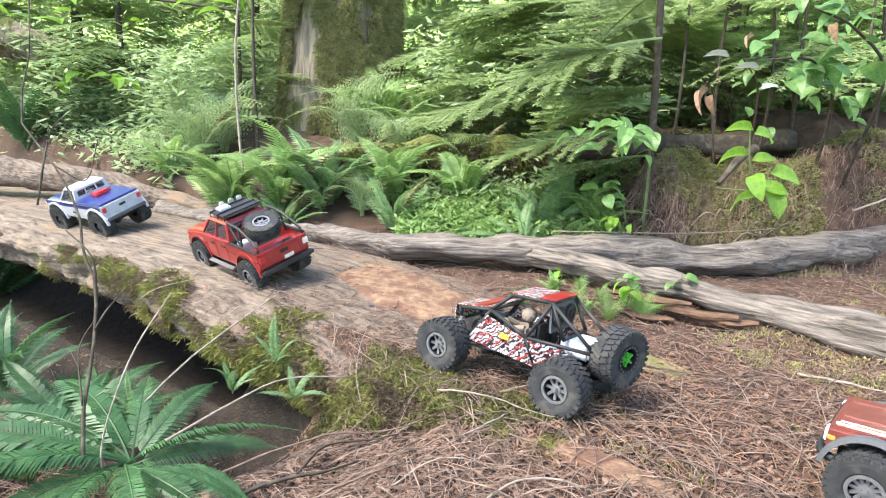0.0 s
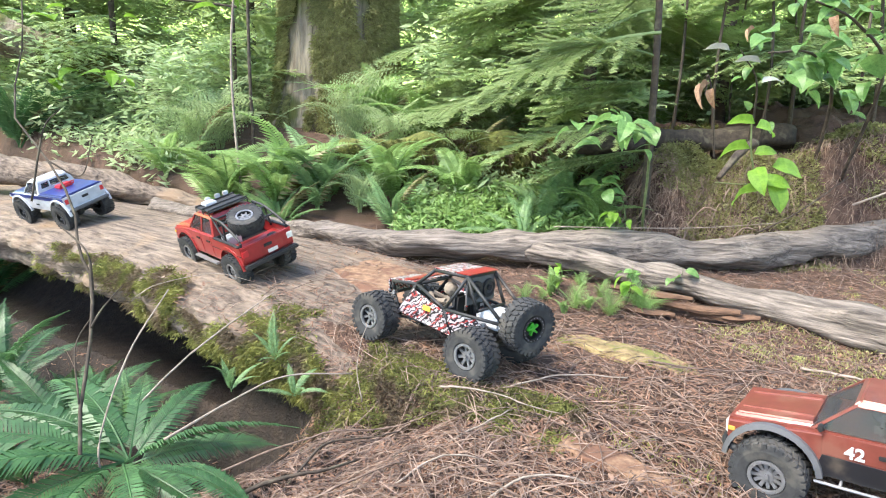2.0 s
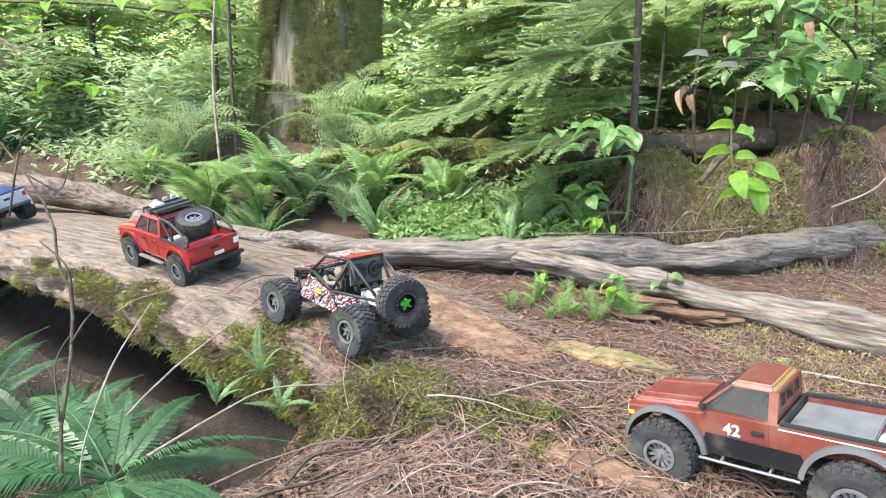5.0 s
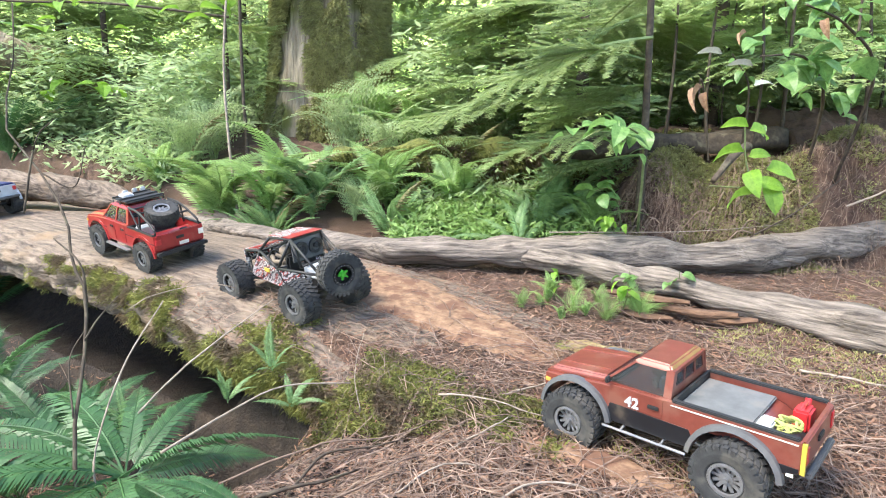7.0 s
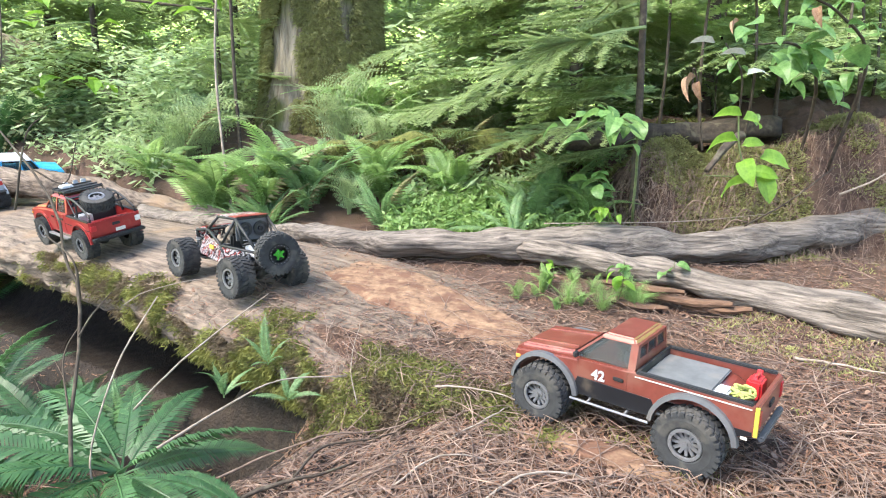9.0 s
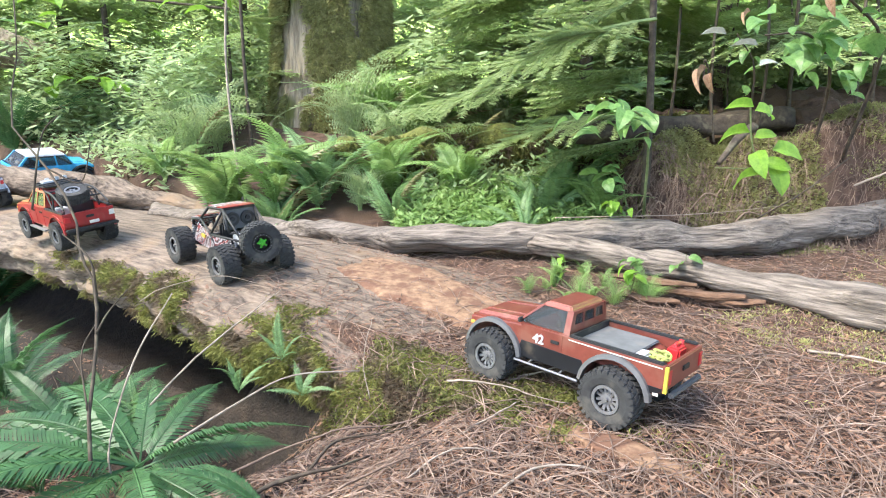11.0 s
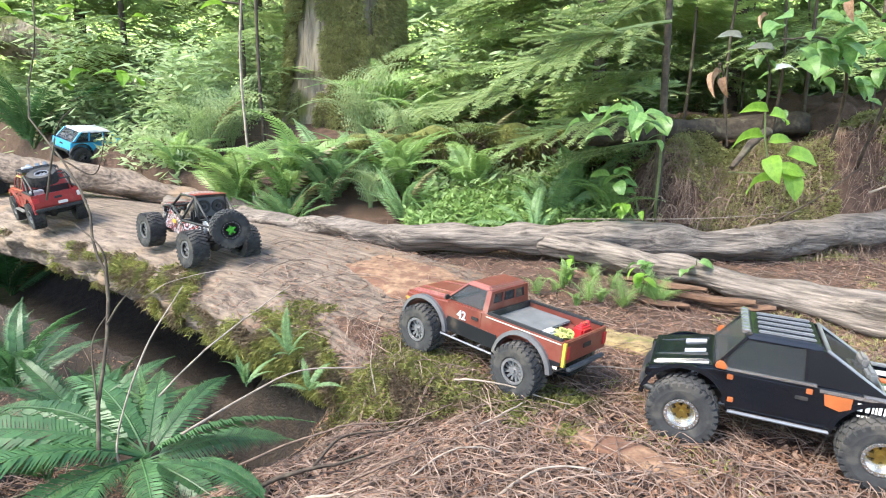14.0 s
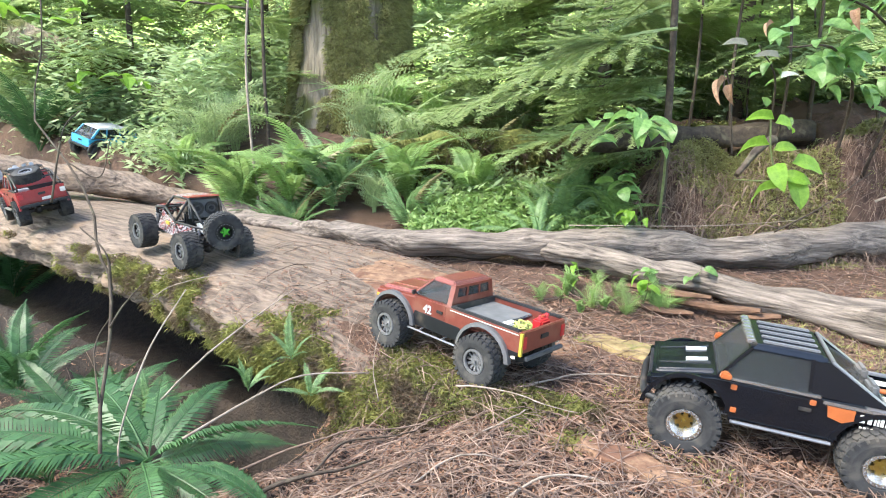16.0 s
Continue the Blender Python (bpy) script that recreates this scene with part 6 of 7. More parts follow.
def chip_litter():
    r = random.Random(5)
    h = Heap()
    for k in range(3600):
        x, y = spot_on_floor(r)
        L, W = r.uniform(0.005, 0.024), r.uniform(0.003, 0.010)
        a, t = r.uniform(0, math.tau), r.uniform(-0.4, 0.4)
        z = floor_z(x, y) + 0.003 + r.uniform(0, 0.005)
        c, s = math.cos(a), math.sin(a)
        q = []
        for u, w in ((-1, -0.6), (-0.3, -1), (1, -0.5), (0.8, 0.7), (-0.6, 1)):
            px, py = L * u * 0.5 * r.uniform(0.7, 1.1), W * w * 0.5
            q.append((x + c * px - s * py, y + s * px + c * py, z + t * px))
        top = [(a_, b_, c_ + 0.0025) for a_, b_, c_ in q]
        h.poly(top)
        for i in range(5):
            h.poly([q[i], q[(i + 1) % 5], top[(i + 1) % 5], top[i]])
    tagged(h.thing("bark_chips", M_CHIP), "flakes of bark and dead leaf on the ground", "bark chips", kind="stuff")


def tufts(name, label, material, places, blades, length, lean=0.6, seed=1):
    """Short curved blades standing in clumps at the places given with their outward normals."""
    r = random.Random(seed)
    h = Heap()
    for p, nrm in places:
        p, nrm = Vector(p), Vector(nrm)
        for b in range(blades):
            o = p + Vector((r.gauss(0, 1), r.gauss(0, 1), r.gauss(0, 0.6))) * 0.010
            d = (nrm + Vector((r.uniform(-1, 1), r.uniform(-1, 1), r.uniform(-0.6, 0.6))) * lean).normalized()
            L = length * r.uniform(0.5, 1.25)
            side = d.cross(Vector((r.uniform(-1, 1), r.uniform(-1, 1), r.uniform(-1, 1)))).normalized() * L * 0.09
            tip = o + d * L + Vector((0, 0, -L * 0.3))
            m = o + d * L * 0.55
            h.poly([o - side, o + side, m + side * 0.8, tip, m - side * 0.8])
    tagged(h.thing(name, material), label, "moss", kind="stuff")


def log_flank(r):
    """A place on the near flank of the great log, with its outward direction."""
    s = 0.25 + 2.6 * r.random() ** 1.3
    t = r.uniform(0.0, 1.0)
    near_side = 0.10 * smooth((1.9 - s) / 1.2)
    c = -math.cos(radians(-28 + 85 * t))
    sn = math.sin(radians(-28 + 85 * t))
    ww = math.copysign(abs(c) ** (2 / 2.7), c) * 0.40
    zz = math.copysign(abs(sn) ** (2 / 2.7), sn) * 0.13
    w = 0.32 + ww - near_side * abs(c)
    x, y = on_log(s, w)
    return s, t, (x, y, path_z(s) + 0.022 - 0.13 + zz - 0.03 * (1 - smooth((s - 0.15) / 0.5))), (-0.53 * abs(c), -0.85 * abs(c), sn)


twig_litter()
needle_litter()
chip_litter()
r = random.Random(11)
flank = []
for k in range(15000):
    s, t, p, nrm = log_flank(r)
    patch = fbm(s * 3.5, t * 2.5, 5.0, 3) + 0.5 * fbm(s * 14, t * 9, 2.0, 2) + 0.24 - 0.21 * s - 0.9 * max(0.0, t - 0.52)
    if patch > 0.0:
        flank.append((p, nrm))
tufts("moss", "yellow-green moss cushions on the log's flank", M_TUFT, flank, 12, 0.017, 1.2, 2)
lit = []
for k in range(9000):
    x, y = r.uniform(-0.5, 2.2), r.uniform(0.75, 2.6)
    s, w = along(x, y), across(x, y)
    right = x > 0.72 + 0.35 * (1.75 - y) and 1.35 < y < 1.78
    edge = -0.05 < s < 0.5 and -0.24 < w < -0.06
    patch = fbm(x * 4, y * 4, 1.3, 3)
    if right and patch > -0.12 or edge and patch > -0.2 or patch > 0.27:
        lit.append(((x, y, ground_z(x, y) + 0.001), (0, 0, 1)))
tufts("moss", "dry yellow-green moss and grass on the ground", M_DRYMOSS, [q for q in lit if q[0][0] > 0.6], 14, 0.013, 0.9, 3)
tufts("moss", "yellow-green moss along the edge of the bank", M_TUFT, [q for q in lit if q[0][0] <= 0.6], 14, 0.012, 0.9, 4)
bank = []
for k in range(3600):
    s, w = r.uniform(-0.15, 0.50), -0.05 - 0.20 * r.random()
    x, y = on_log(s, w)
    if fbm(x * 7, y * 7, 3.7, 3) > -0.06 + 0.8 * max(0.0, -s):
        bank.append(((x, y, floor_z(x, y) + 0.002), (-0.3, -0.5, 0.7)))
tufts("moss", "damp green moss clinging to the bank", M_TUFT, bank, 12, 0.016, 1.1, 14)
mound = []
for k in range(16000):
    x, y = r.uniform(0.78, 2.3), r.uniform(2.34, 2.95)
    if fbm(x * 4, y * 4, 6.3, 3) + 0.35 * math.exp(-((x - 1.22) / 0.28) ** 2) > 0.04:
        mound.append(((x, y, ground_z(x, y)), (-0.2, -0.7, 0.5)))
tufts("moss", "dry moss hanging over the root mound", M_DRYMOSS, mound, 8, 0.022, 0.9, 5)
hang = []
for k in range(1500):
    u = r.random()
    x, y, z = -0.85 + 2.2 * u, 3.2 + 0.12 * u, 0.36 + 0.15 * u
    a = r.uniform(-100, 60)
    hang.append(((x, y - 0.095 * math.cos(radians(a)), z + 0.095 * math.sin(radians(a))), (0, -math.cos(radians(a)), math.sin(radians(a)) - 0.3)))
tufts("moss", "thick moss draped over the fallen trunk", M_TUFT, hang, 16, 0.030, 0.7, 6)
trunk = []
for k in range(20000):
    z = 0.35 + 1.35 * r.random()
    a = radians(r.uniform(-170, -20))
    if fbm(math.cos(a) * 3, math.sin(a) * 3, z * 1.6, 3) > 0.02 - 0.22 * (a > -1.7):
        rr = 0.415 + 0.02 * r.random() + 0.30 * math.exp(-(z - 0.17) / 0.30)
        trunk.append(((-0.87 + math.cos(a) * rr + 0.035 * (z - 0.42), 4.75 + math.sin(a) * rr, z), (math.cos(a), math.sin(a), -0.2)))
tufts("moss", "moss covering the bark of the big tree", M_TRUNKMOSS, trunk, 6, 0.034, 1.0, 7)


def hanging_roots():
    """Fine dry roots and dead grass that hang down the mound."""
    q = random.Random(8)
    h = Heap()
    for k in range(2300):
        x = 0.70 + 1.6 * q.random() ** 2.4
        y = q.uniform(2.34, 2.75)
        z = ground_z(x, y)
        L = q.uniform(0.05, 0.20)
        dx, dy = q.uniform(-0.9, 0.3), q.uniform(-0.8, 0.1)
        pts = [(x + dx * L * u, y + dy * L * u - 0.01, z + 0.012 + 0.03 * math.sin(math.pi * u) - L * 0.7 * u * u) for u in (0, 0.35, 0.7, 1)]
        pts = [(a, b, max(c, ground_z(a, b) + 0.004)) for a, b, c in pts]
        h.rod(pts, q.uniform(0.0008, 0.002), 0.0006, 3)
    tagged(h.thing("roots", M_ROOTS), "tangled dry roots hanging from the mound", "roots", kind="stuff")


hanging_roots()
for k in range(26):
    x = 0.72 + 0.55 * rnd.random()
    y = rnd.uniform(2.36, 2.6)
    z = ground_z(x, y)
    L = rnd.uniform(0.12, 0.30)
    dx, dy = rnd.uniform(-0.9, -0.1), rnd.uniform(-0.5, 0.0)
    pts = [(x + dx * L * u, y + dy * L * u - 0.02, max(z + 0.02 + 0.05 * math.sin(math.pi * u) - L * 0.9 * u * u, ground_z(x + dx * L * u, y + dy * L * u - 0.02) + 0.004)) for u in (0, 0.33, 0.66, 1)]
    bm = bmesh.new()
    tube(bm, curve_pts(pts, 10), [rnd.uniform(0.002, 0.0045) * (1 - 0.05 * i) for i in range(10)], 6, 0.4)
    tagged(obj("root", bm, M_ROOTS, smooth=True), "pale dry root hanging from the mound", "root", group="mound roots")


# ---- undergrowth and far woods ----
def leaf_cloud(name, label, material, n, place, size, seed, flat=0.5):
    q = random.Random(seed)
    h = Heap()
    for k in range(n):
        p = Vector(place(q))
        a, L = q.uniform(0, math.tau), size * q.uniform(0.5, 1.3) * (1 + p.y * 0.03)
        d = Vector((math.cos(a), math.sin(a), q.uniform(-flat, flat))).normalized()
        s = d.cross(Vector((q.uniform(-flat, flat), q.uniform(-flat, flat), 1))).normalized() * L * 0.15
        h.poly([p, p + d * L * 0.45 + s, p + d * L, p + d * L * 0.45 - s])
    tagged(h.thing(name, material), label, "undergrowth", kind="stuff")


def clumps(n, box_, sx, sz, seed, nearest=2.8):
    """A picker of places gathered in flat clumps within box_ (x per depth, y, height over ground)."""
    q0 = random.Random(seed)
    cs = []
    for k in range(n):
        y = q0.uniform(*box_[1])
        x = q0.uniform(*box_[0]) * y
        cs.append((x, y, ground_z(x, y, 0) + q0.uniform(*box_[2]) * (y * 0.2)))
    def pick(q):
        while True:
            x, y, z = q.choice(cs)
            p = (x + q.gauss(0, sx), y + q.gauss(0, sx * 0.7), z + q.gauss(0, sz))
            if along(p[0], p[1]) > 0.4 and across(p[0], p[1]) < 0.72:
                continue
            if abs(p[0] + 0.87) < 0.62 and p[1] < 4.9 or p[1] < nearest or abs(p[0] + 2.2) < 0.26 and 3.1 < p[1] < 4.15 and p[2] > ground_z(p[0], p[1], 0) + 0.1:
                continue
            return p
    return pick


leaf_cloud("undergrowth", "pale feathery undergrowth covering the slope", M_UNDER, 24000, clumps(120, ((-0.85, -0.12), (3.4, 6.5), (0.05, 0.7)), 0.24, 0.10, 1), 0.075, 1)
leaf_cloud("undergrowth", "light green undergrowth below the hemlocks", M_UNDER, 20000, clumps(100, ((-0.1, 0.75), (3.6, 7.0), (0.1, 0.8)), 0.25, 0.10, 2), 0.075, 2)
leaf_cloud("ground_cover", "low green plants covering the slope", M_UNDER, 26000, clumps(260, ((-0.9, 0.22), (2.85, 5.5), (0.0, 0.12)), 0.18, 0.05, 7), 0.06, 7, 0.9)
leaf_cloud("ground_cover", "small green plants and dead stalks behind the log", M_FERN, 20000, clumps(330, ((-0.55, 0.27), (2.5, 3.0), (0.0, 0.16)), 0.07, 0.03, 9, 2.42), 0.036, 9, 0.9)
leaf_cloud("undergrowth", "feathery low branches behind the mound", M_HEMLOCK, 20000, clumps(150, ((0.12, 0.78), (3.5, 5.4), (0.45, 1.7)), 0.24, 0.06, 15), 0.05, 15)
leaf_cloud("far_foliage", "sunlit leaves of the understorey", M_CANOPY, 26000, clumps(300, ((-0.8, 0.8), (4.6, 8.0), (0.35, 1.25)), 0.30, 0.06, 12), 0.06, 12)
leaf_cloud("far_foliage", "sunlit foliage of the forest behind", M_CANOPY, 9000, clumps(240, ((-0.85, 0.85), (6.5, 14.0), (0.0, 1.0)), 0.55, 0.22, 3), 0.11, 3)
leaf_cloud("far_foliage", "green foliage deep in the forest", M_HEMLOCK, 2500, clumps(160, ((-0.85, 0.85), (7.0, 14.0), (0.0, 1.0)), 0.6, 0.2, 4), 0.11, 4)
for k in range(12):
    y = rnd.uniform(8, 18)
    x = rnd.uniform(-0.85, 0.85) * y
    if abs(x / y + 0.18) < 0.1:
        continue
    bm = bmesh.new()
    rr = rnd.uniform(0.08, 0.28)
    z = ground_z(x, y, 0)
    tube(bm, [(x, y, z - 0.2), (x + 0.05, y, z + 3), (x + rnd.uniform(-0.3, 0.3), y, z + 10)], [rr * 1.15, rr, rr * 0.6], 12, 0.2, seed=x)
    tagged(obj("distant_tree", bm, M_BARK, smooth=True), "dark conifer trunk in the distant forest", "tree", group="distant trunks")


def backdrop():
    """Distant forest: a curved, mottled sheet that glows by itself in place of sunlit leaves."""
    m = bpy.data.materials.new("glowing_forest")
    m.use_nodes = True
    n, lk = m.node_tree.nodes, m.node_tree.links.new
    tc = n.new("ShaderNodeTexCoord")
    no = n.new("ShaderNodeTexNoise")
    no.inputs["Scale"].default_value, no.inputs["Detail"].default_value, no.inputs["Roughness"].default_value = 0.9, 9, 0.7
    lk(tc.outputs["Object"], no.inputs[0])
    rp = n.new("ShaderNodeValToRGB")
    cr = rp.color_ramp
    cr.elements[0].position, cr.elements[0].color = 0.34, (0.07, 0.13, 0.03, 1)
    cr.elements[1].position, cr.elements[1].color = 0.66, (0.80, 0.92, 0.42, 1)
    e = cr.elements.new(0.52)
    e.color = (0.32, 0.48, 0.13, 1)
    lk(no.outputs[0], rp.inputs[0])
    # emission alone makes the sheet bright; no sun or lamp lights it
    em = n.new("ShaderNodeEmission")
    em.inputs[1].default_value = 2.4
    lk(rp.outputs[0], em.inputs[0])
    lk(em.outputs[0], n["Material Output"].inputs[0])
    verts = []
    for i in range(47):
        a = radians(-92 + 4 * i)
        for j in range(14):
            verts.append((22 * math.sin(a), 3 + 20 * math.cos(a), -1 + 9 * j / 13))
    tagged(grid_mesh("backdrop", verts, 47, 14, m), "distant forest sheet with its leaf light painted as glow", "backdrop", kind="structure")


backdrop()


# ---- what moves ----
def drive(v, rows):
    """Key a vehicle along rows of t, x, y, z, heading, nose up, lean; its wheels turn with the way covered."""
    walk(v, [(r[0], pose(r[1], r[2], r[3], r[6], -r[5], r[4])) for r in rows])
    reach = v["reach"]
    way, path = 0.0, [(rows[0][0], 0.0)]
    for a, b in zip(rows, rows[1:]):
        ahead = (b[1] - a[1]) * math.cos(radians(a[4])) + (b[2] - a[2]) * math.sin(radians(a[4]))
        n = max(1, math.ceil(abs(ahead) / reach / 1.2))
        for k in range(1, n + 1):
            path.append((a[0] + (b[0] - a[0]) * k / n, way + ahead * k / n))
        way += ahead
    for w in v.children:
        if w.name.startswith("wheel"):
            p = w.location.copy()
            walk(w, [(t, pose(p.x, p.y, p.z, 0, math.degrees(d / reach), 0)) for t, d in path])


def motions():
    drive(TRUCK, [
        (0, 0.8444, 0.8481, -0, 138.2, 3.097, -0.0545),
        (1.5, 0.7586, 0.8825, 0.0027, 143.4, 1.021, -0.1012),
        (2.5, 0.6664, 0.9085, 0.0005, 136.6, -9.318, -1.314),
        (3.5, 0.6305, 0.9, 0.0002, 135.7, -10.37, -1.151),
        (4, 0.6285, 0.9106, -0.0003, 135.6, -9.671, -0.9403),
        (6.5, 0.4486, 1.046, 0.0115, 137.4, -1.956, -0.5929),
        (7, 0.4126, 1.061, 0.0119, 136.4, -0.5591, -2.771),
        (7.5, 0.4013, 1.071, 0.0112, 138.8, 0.9269, -1.828),
        (8, 0.3994, 1.081, 0.0071, 136.7, -1.435, -0.3146),
        (8.5, 0.3817, 1.099, 0.0134, 138.7, 0.223, -0.2516),
        (9, 0.3661, 1.119, 0.0145, 139.6, 0.4897, -0.4384),
        (9.5, 0.3419, 1.156, 0.0173, 137.3, -0.2488, -0.0035),
        (12, 0.1738, 1.285, 0.0204, 138, 3.368, 4.12),
        (12.5, 0.1416, 1.305, 0.0229, 137.2, 2.956, 4.024),
        (13, 0.1177, 1.33, 0.0246, 137.8, 3.634, 2.959),
        (13.5, 0.0925, 1.351, 0.0256, 137.6, 3.627, 2.61),
        (14, 0.0653, 1.371, 0.0286, 138.1, 3.694, 2.664),
        (14.5, 0.0462, 1.388, 0.0296, 138.5, 3.276, 2.636),
        (15, 0.0271, 1.407, 0.0291, 139.7, 3.668, 2.706),
        (15.5, 0.0092, 1.411, 0.0324, 138.7, 2.76, 2.763),
        (16, -0.0227, 1.432, 0.0351, 138.8, 3, 2.835),
    ])
    drive(BUGGY, [
        (0, 0.1634, 1.347, 0.024, 142.7, 3.272, 4.485),
        (0.5, 0.1508, 1.348, 0.0248, 141.8, 3.302, 4.354),
        (1, 0.1132, 1.36, 0.0264, 141.3, 3.196, 3.09),
        (1.5, 0.051, 1.415, 0.0311, 140.4, 4.509, 2.493),
        (2, -0.0169, 1.474, 0.036, 140.5, 4.032, 3.247),
        (2.5, -0.0744, 1.517, 0.0392, 139.5, 4.257, 3.111),
        (3, -0.1175, 1.555, 0.042, 139.6, 3.685, 2.757),
        (3.5, -0.1552, 1.583, 0.0439, 139.7, 3.3, 2.563),
        (4, -0.1818, 1.566, 0.0482, 136.6, 2.076, 5.084),
        (6.5, -0.4214, 1.788, 0.0774, 140.7, 2.399, -7.865),
        (7, -0.4708, 1.815, 0.0812, 141, 1.64, -6.614),
        (7.5, -0.522, 1.842, 0.0864, 140, 1.023, -4.613),
        (8, -0.5777, 1.877, 0.0896, 140.8, 1.262, -2.073),
        (8.5, -0.6165, 1.884, 0.094, 139.9, 1.806, 0.3498),
        (9, -0.6654, 1.913, 0.0978, 139, 2.693, 1.653),
        (9.5, -0.6942, 1.956, 0.1013, 138.7, 2.018, -0.8797),
        (12, -0.8308, 2.067, 0.1092, 134.7, 4.767, -0.7413),
        (12.5, -0.8608, 2.09, 0.1106, 134, 4.234, -0.7138),
        (13, -0.8928, 2.116, 0.1105, 134.7, 4.093, -0.1431),
        (13.5, -0.9153, 2.101, 0.1127, 137.4, 3.437, 1.369),
        (14, -0.9525, 2.109, 0.1152, 139.6, 4.454, 2.328),
        (14.5, -0.9834, 2.119, 0.117, 141.4, 5.125, 2.376),
        (15, -0.9835, 2.112, 0.1183, 140.9, 5.061, 2.03),
        (15.5, -0.9982, 2.135, 0.1181, 141.7, 5.302, 1.456),
        (16, -1.003, 2.134, 0.1179, 141.8, 5.261, 1.506),
    ])
    drive(RED, [
        (0, -0.6812, 2.016, 0.1082, 139.6, 3.384, -16.393),
        (0.5, -0.7153, 2.029, 0.1088, 138.3, 2.648, -15.808),
        (1, -0.7255, 2.05, 0.1086, 137.7, 3.04, -17.061),
        (1.5, -0.7236, 2.032, 0.1079, 137.7, 2.568, -15.811),
        (2, -0.7244, 2.032, 0.1079, 137.9, 2.621, -15.76),
        (2.5, -0.7243, 2.031, 0.1084, 137.9, 2.944, -15.39),
        (3, -0.7246, 2.028, 0.1093, 138, 2.514, -15.321),
        (3.5, -0.7224, 2.03, 0.1072, 137.8, 2.361, -15.52),
        (4, -0.7775, 2.054, 0.1112, 138.9, 2.973, -13.7548),
        (6.5, -1.048, 2.197, 0.1267, 144.9, 6.202, -8.426),
        (7, -1.116, 2.228, 0.128, 145.1, 6.134, -7.623),
        (7.5, -1.177, 2.253, 0.1291, 144.8, 5.199, -6.573),
        (8, -1.239, 2.273, 0.1283, 144.8, 3.565, -5.997),
        (8.5, -1.308, 2.313, 0.1316, 145.1, 4.085, -6.979),
        (9, -1.361, 2.334, 0.1327, 144.3, 3.98, -7.897),
        (9.5, -1.415, 2.346, 0.1337, 144.8, 3.079, -7.938),
        (12, -1.637, 2.493, 0.1374, 139.9, 3.125, -3.599),
        (12.5, -1.685, 2.541, 0.1382, 138.2, 2.021, -5.7907),
        (13, -1.757, 2.597, 0.1382, 136.8, 0.9413, -6.64),
        (13.5, -1.784, 2.601, 0.1404, 136.9, 0.2229, -7.481),
        (14, -1.822, 2.622, 0.1408, 136.5, 0.2895, -8.348),
        (14.5, -1.856, 2.64, 0.1408, 136.5, 0.2683, -8.581),
        (15, -1.899, 2.677, 0.1416, 136.3, -0.4579, -8.784),
        (15.5, -1.926, 2.688, 0.1416, 136, -1.389, -9.375),
        (16, -1.958, 2.703, 0.1423, 135.7, -2.517, -9.915),
    ])
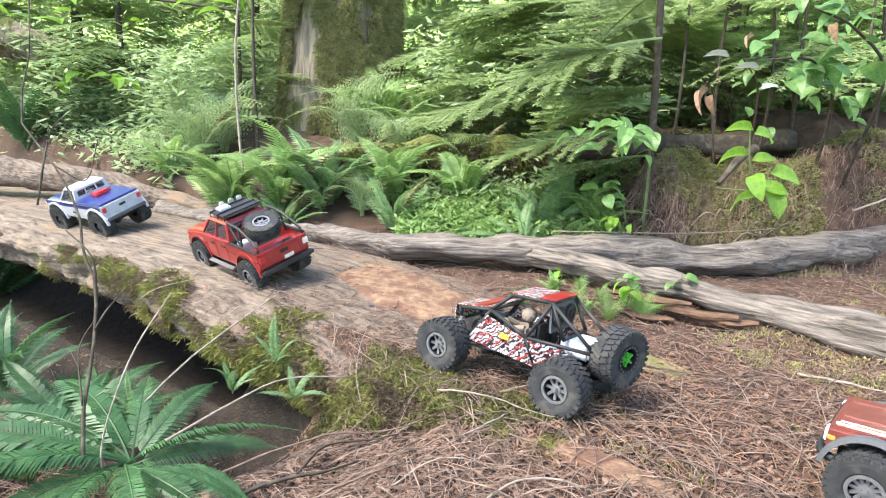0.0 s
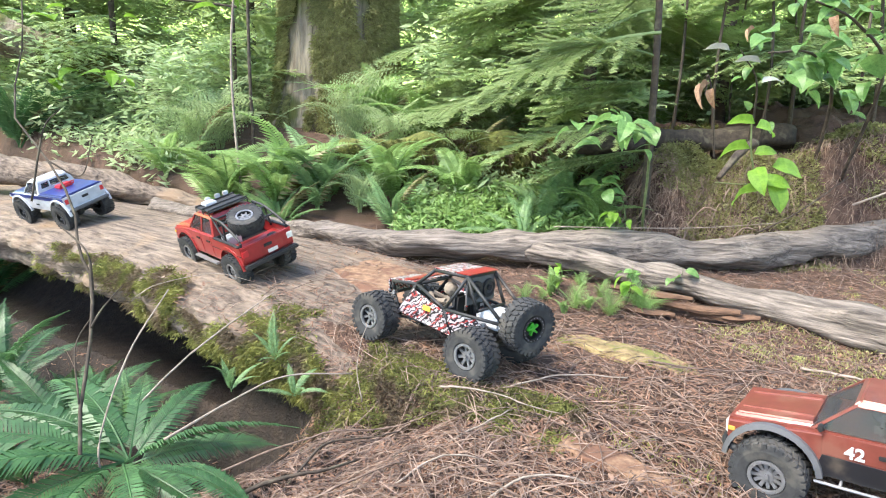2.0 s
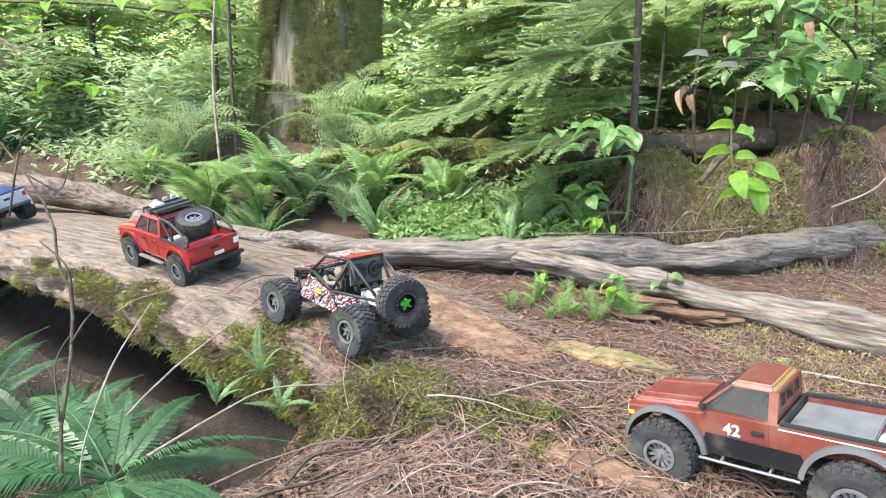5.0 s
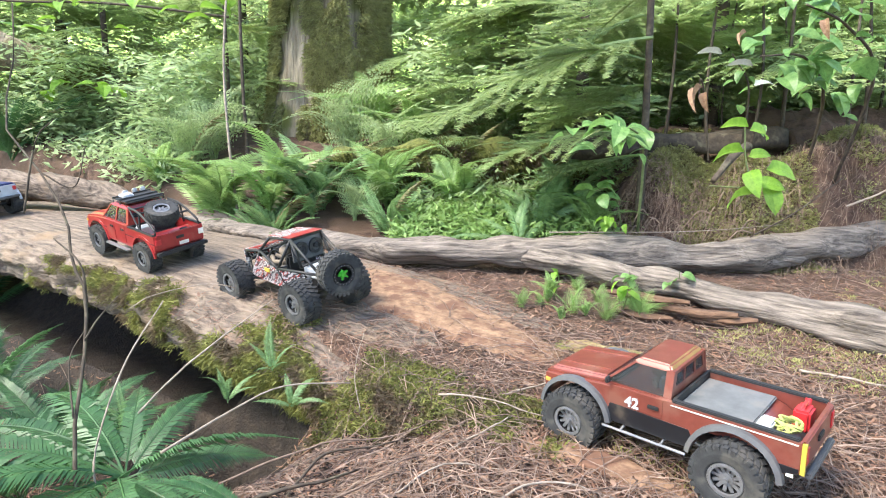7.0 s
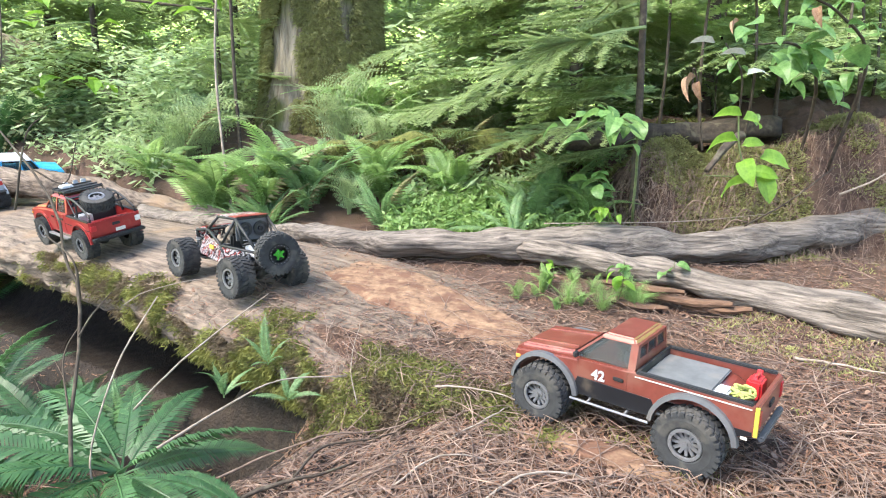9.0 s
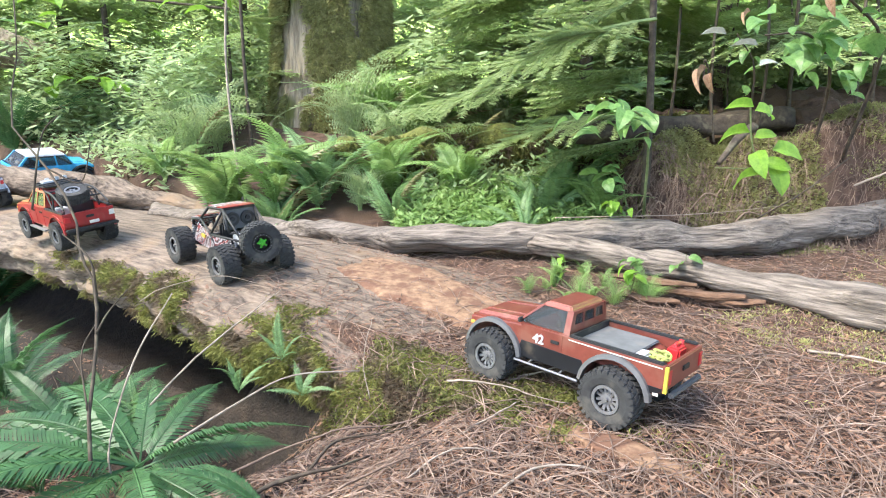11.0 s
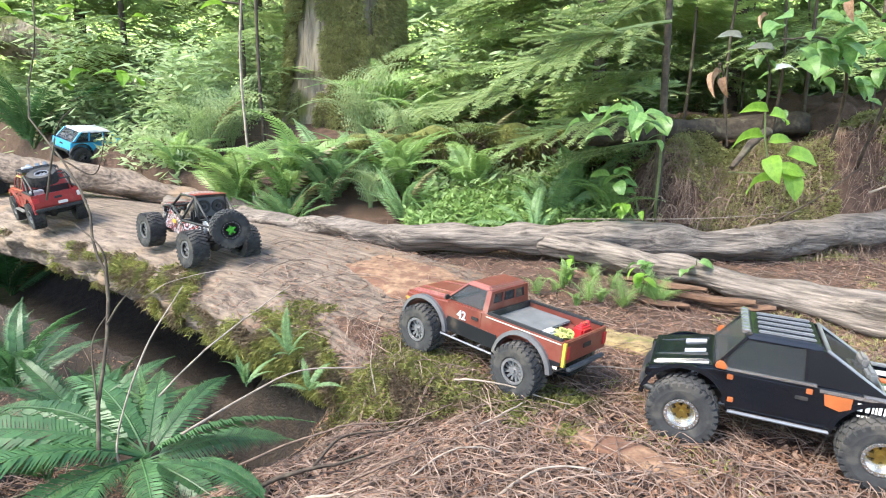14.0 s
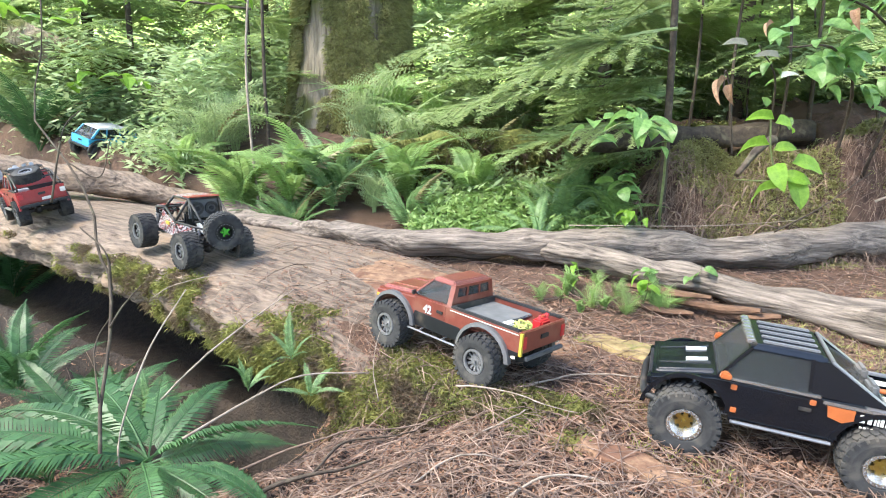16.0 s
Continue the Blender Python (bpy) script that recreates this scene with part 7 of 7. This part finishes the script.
    drive(BLUE, [
        (0, -1.51, 2.567, 0.1406, 149.4, -0.0854, -19.442),
        (0.5, -1.55, 2.591, 0.1411, 148.6, 0.1929, -18.159),
        (1, -1.597, 2.634, 0.1421, 147.3, -0.2076, -19.041),
        (1.5, -1.641, 2.65, 0.1414, 147.2, -0.6931, -20.086),
        (2, -1.703, 2.658, 0.1428, 150.7, -0.4721, -17.854),
        (2.5, -1.782, 2.717, 0.1446, 150, -2.752, -17.836),
        (3, -1.855, 2.75, 0.1463, 149.9, -2.857, -16.441),
        (3.5, -1.892, 2.767, 0.1467, 150.2, -2.658, -17.93),
        (4, -1.948, 2.789, 0.1466, 152.1, -2.069, -18.133),
        (6.5, -2.317, 3.017, 0.1495, 152, -1, -8),
        (7, -2.345, 3.043, 0.1491, 152, -1, -8),
        (8, -2.373, 3.154, 0.1507, 152, -1, -8),
        (9, -2.417, 3.113, 0.149, 152, -1, -8),
        (9.5, -2.463, 3.15, 0.1506, 152, -1, -8),
        (12.5, -2.607, 3.175, 0.1493, 152, -1, -8),
        (13, -2.652, 3.213, 0.151, 152, -1, -8),
        (16, -2.7, 3.26, 0.15, 152, -1, -8),
    ])
    drive(BLACK, [
        (0, 2.3, 0.42, 0, 150, 0, 0),
        (11, 2, 0.52, 0, 150, 0, 0),
        (12, 1.22, 0.83, 0, 151, 0, 0),
        (12.5, 0.825, 0.9614, 0.0019, 161.6, -0.1807, 2.33),
        (13, 0.6558, 1.022, 0.0002, 156.8, 2.707, -0.315),
        (13.5, 0.5824, 1.085, 0.0055, 157.3, 2.393, -0.5942),
        (14, 0.585, 1.088, 0.0048, 157.6, 2.602, -0.9451),
        (14.5, 0.5832, 1.089, 0.0053, 158.3, 2.986, -1.273),
        (15, 0.5808, 1.081, 0.0048, 158.1, 2.712, -0.8565),
        (15.5, 0.5771, 1.083, 0.0051, 159, 3.525, -0.8336),
        (16, 0.5741, 1.095, 0.0034, 161.8, 4.508, -1.831),
    ])
    drive(CYAN, [
        (0, -3.6, 3.2, 0.12, 30, 0, 14),
        (6.5, -3.15, 3.36, 0.17, 32, 0, 14),
        (7, -2.92, 3.4, 0.18, 34, 0, 14),
        (7.5, -2.70, 3.44, 0.19, 36, 0, 14),
        (8, -2.52, 3.47, 0.19, 40, 0, 14),
        (9, -2.42, 3.50, 0.20, 46, 0, 14),
        (9.5, -2.36, 3.52, 0.20, 50, 0, 14),
        (12, -2.36, 3.60, 0.25, 60, 0, 14),
        (12.5, -2.36, 3.67, 0.26, 62, 0, 14),
        (13, -2.37, 3.74, 0.27, 64, 0, 14),
        (13.5, -2.37, 3.8, 0.28, 66, 0, 14),
        (14.5, -2.35, 3.93, 0.32, 66, 0, 14),
        (15, -2.33, 3.97, 0.33, 66, 0, 14),
        (16, -2.36, 3.99, 0.33, 66, 0, 14),
    ])


motions()
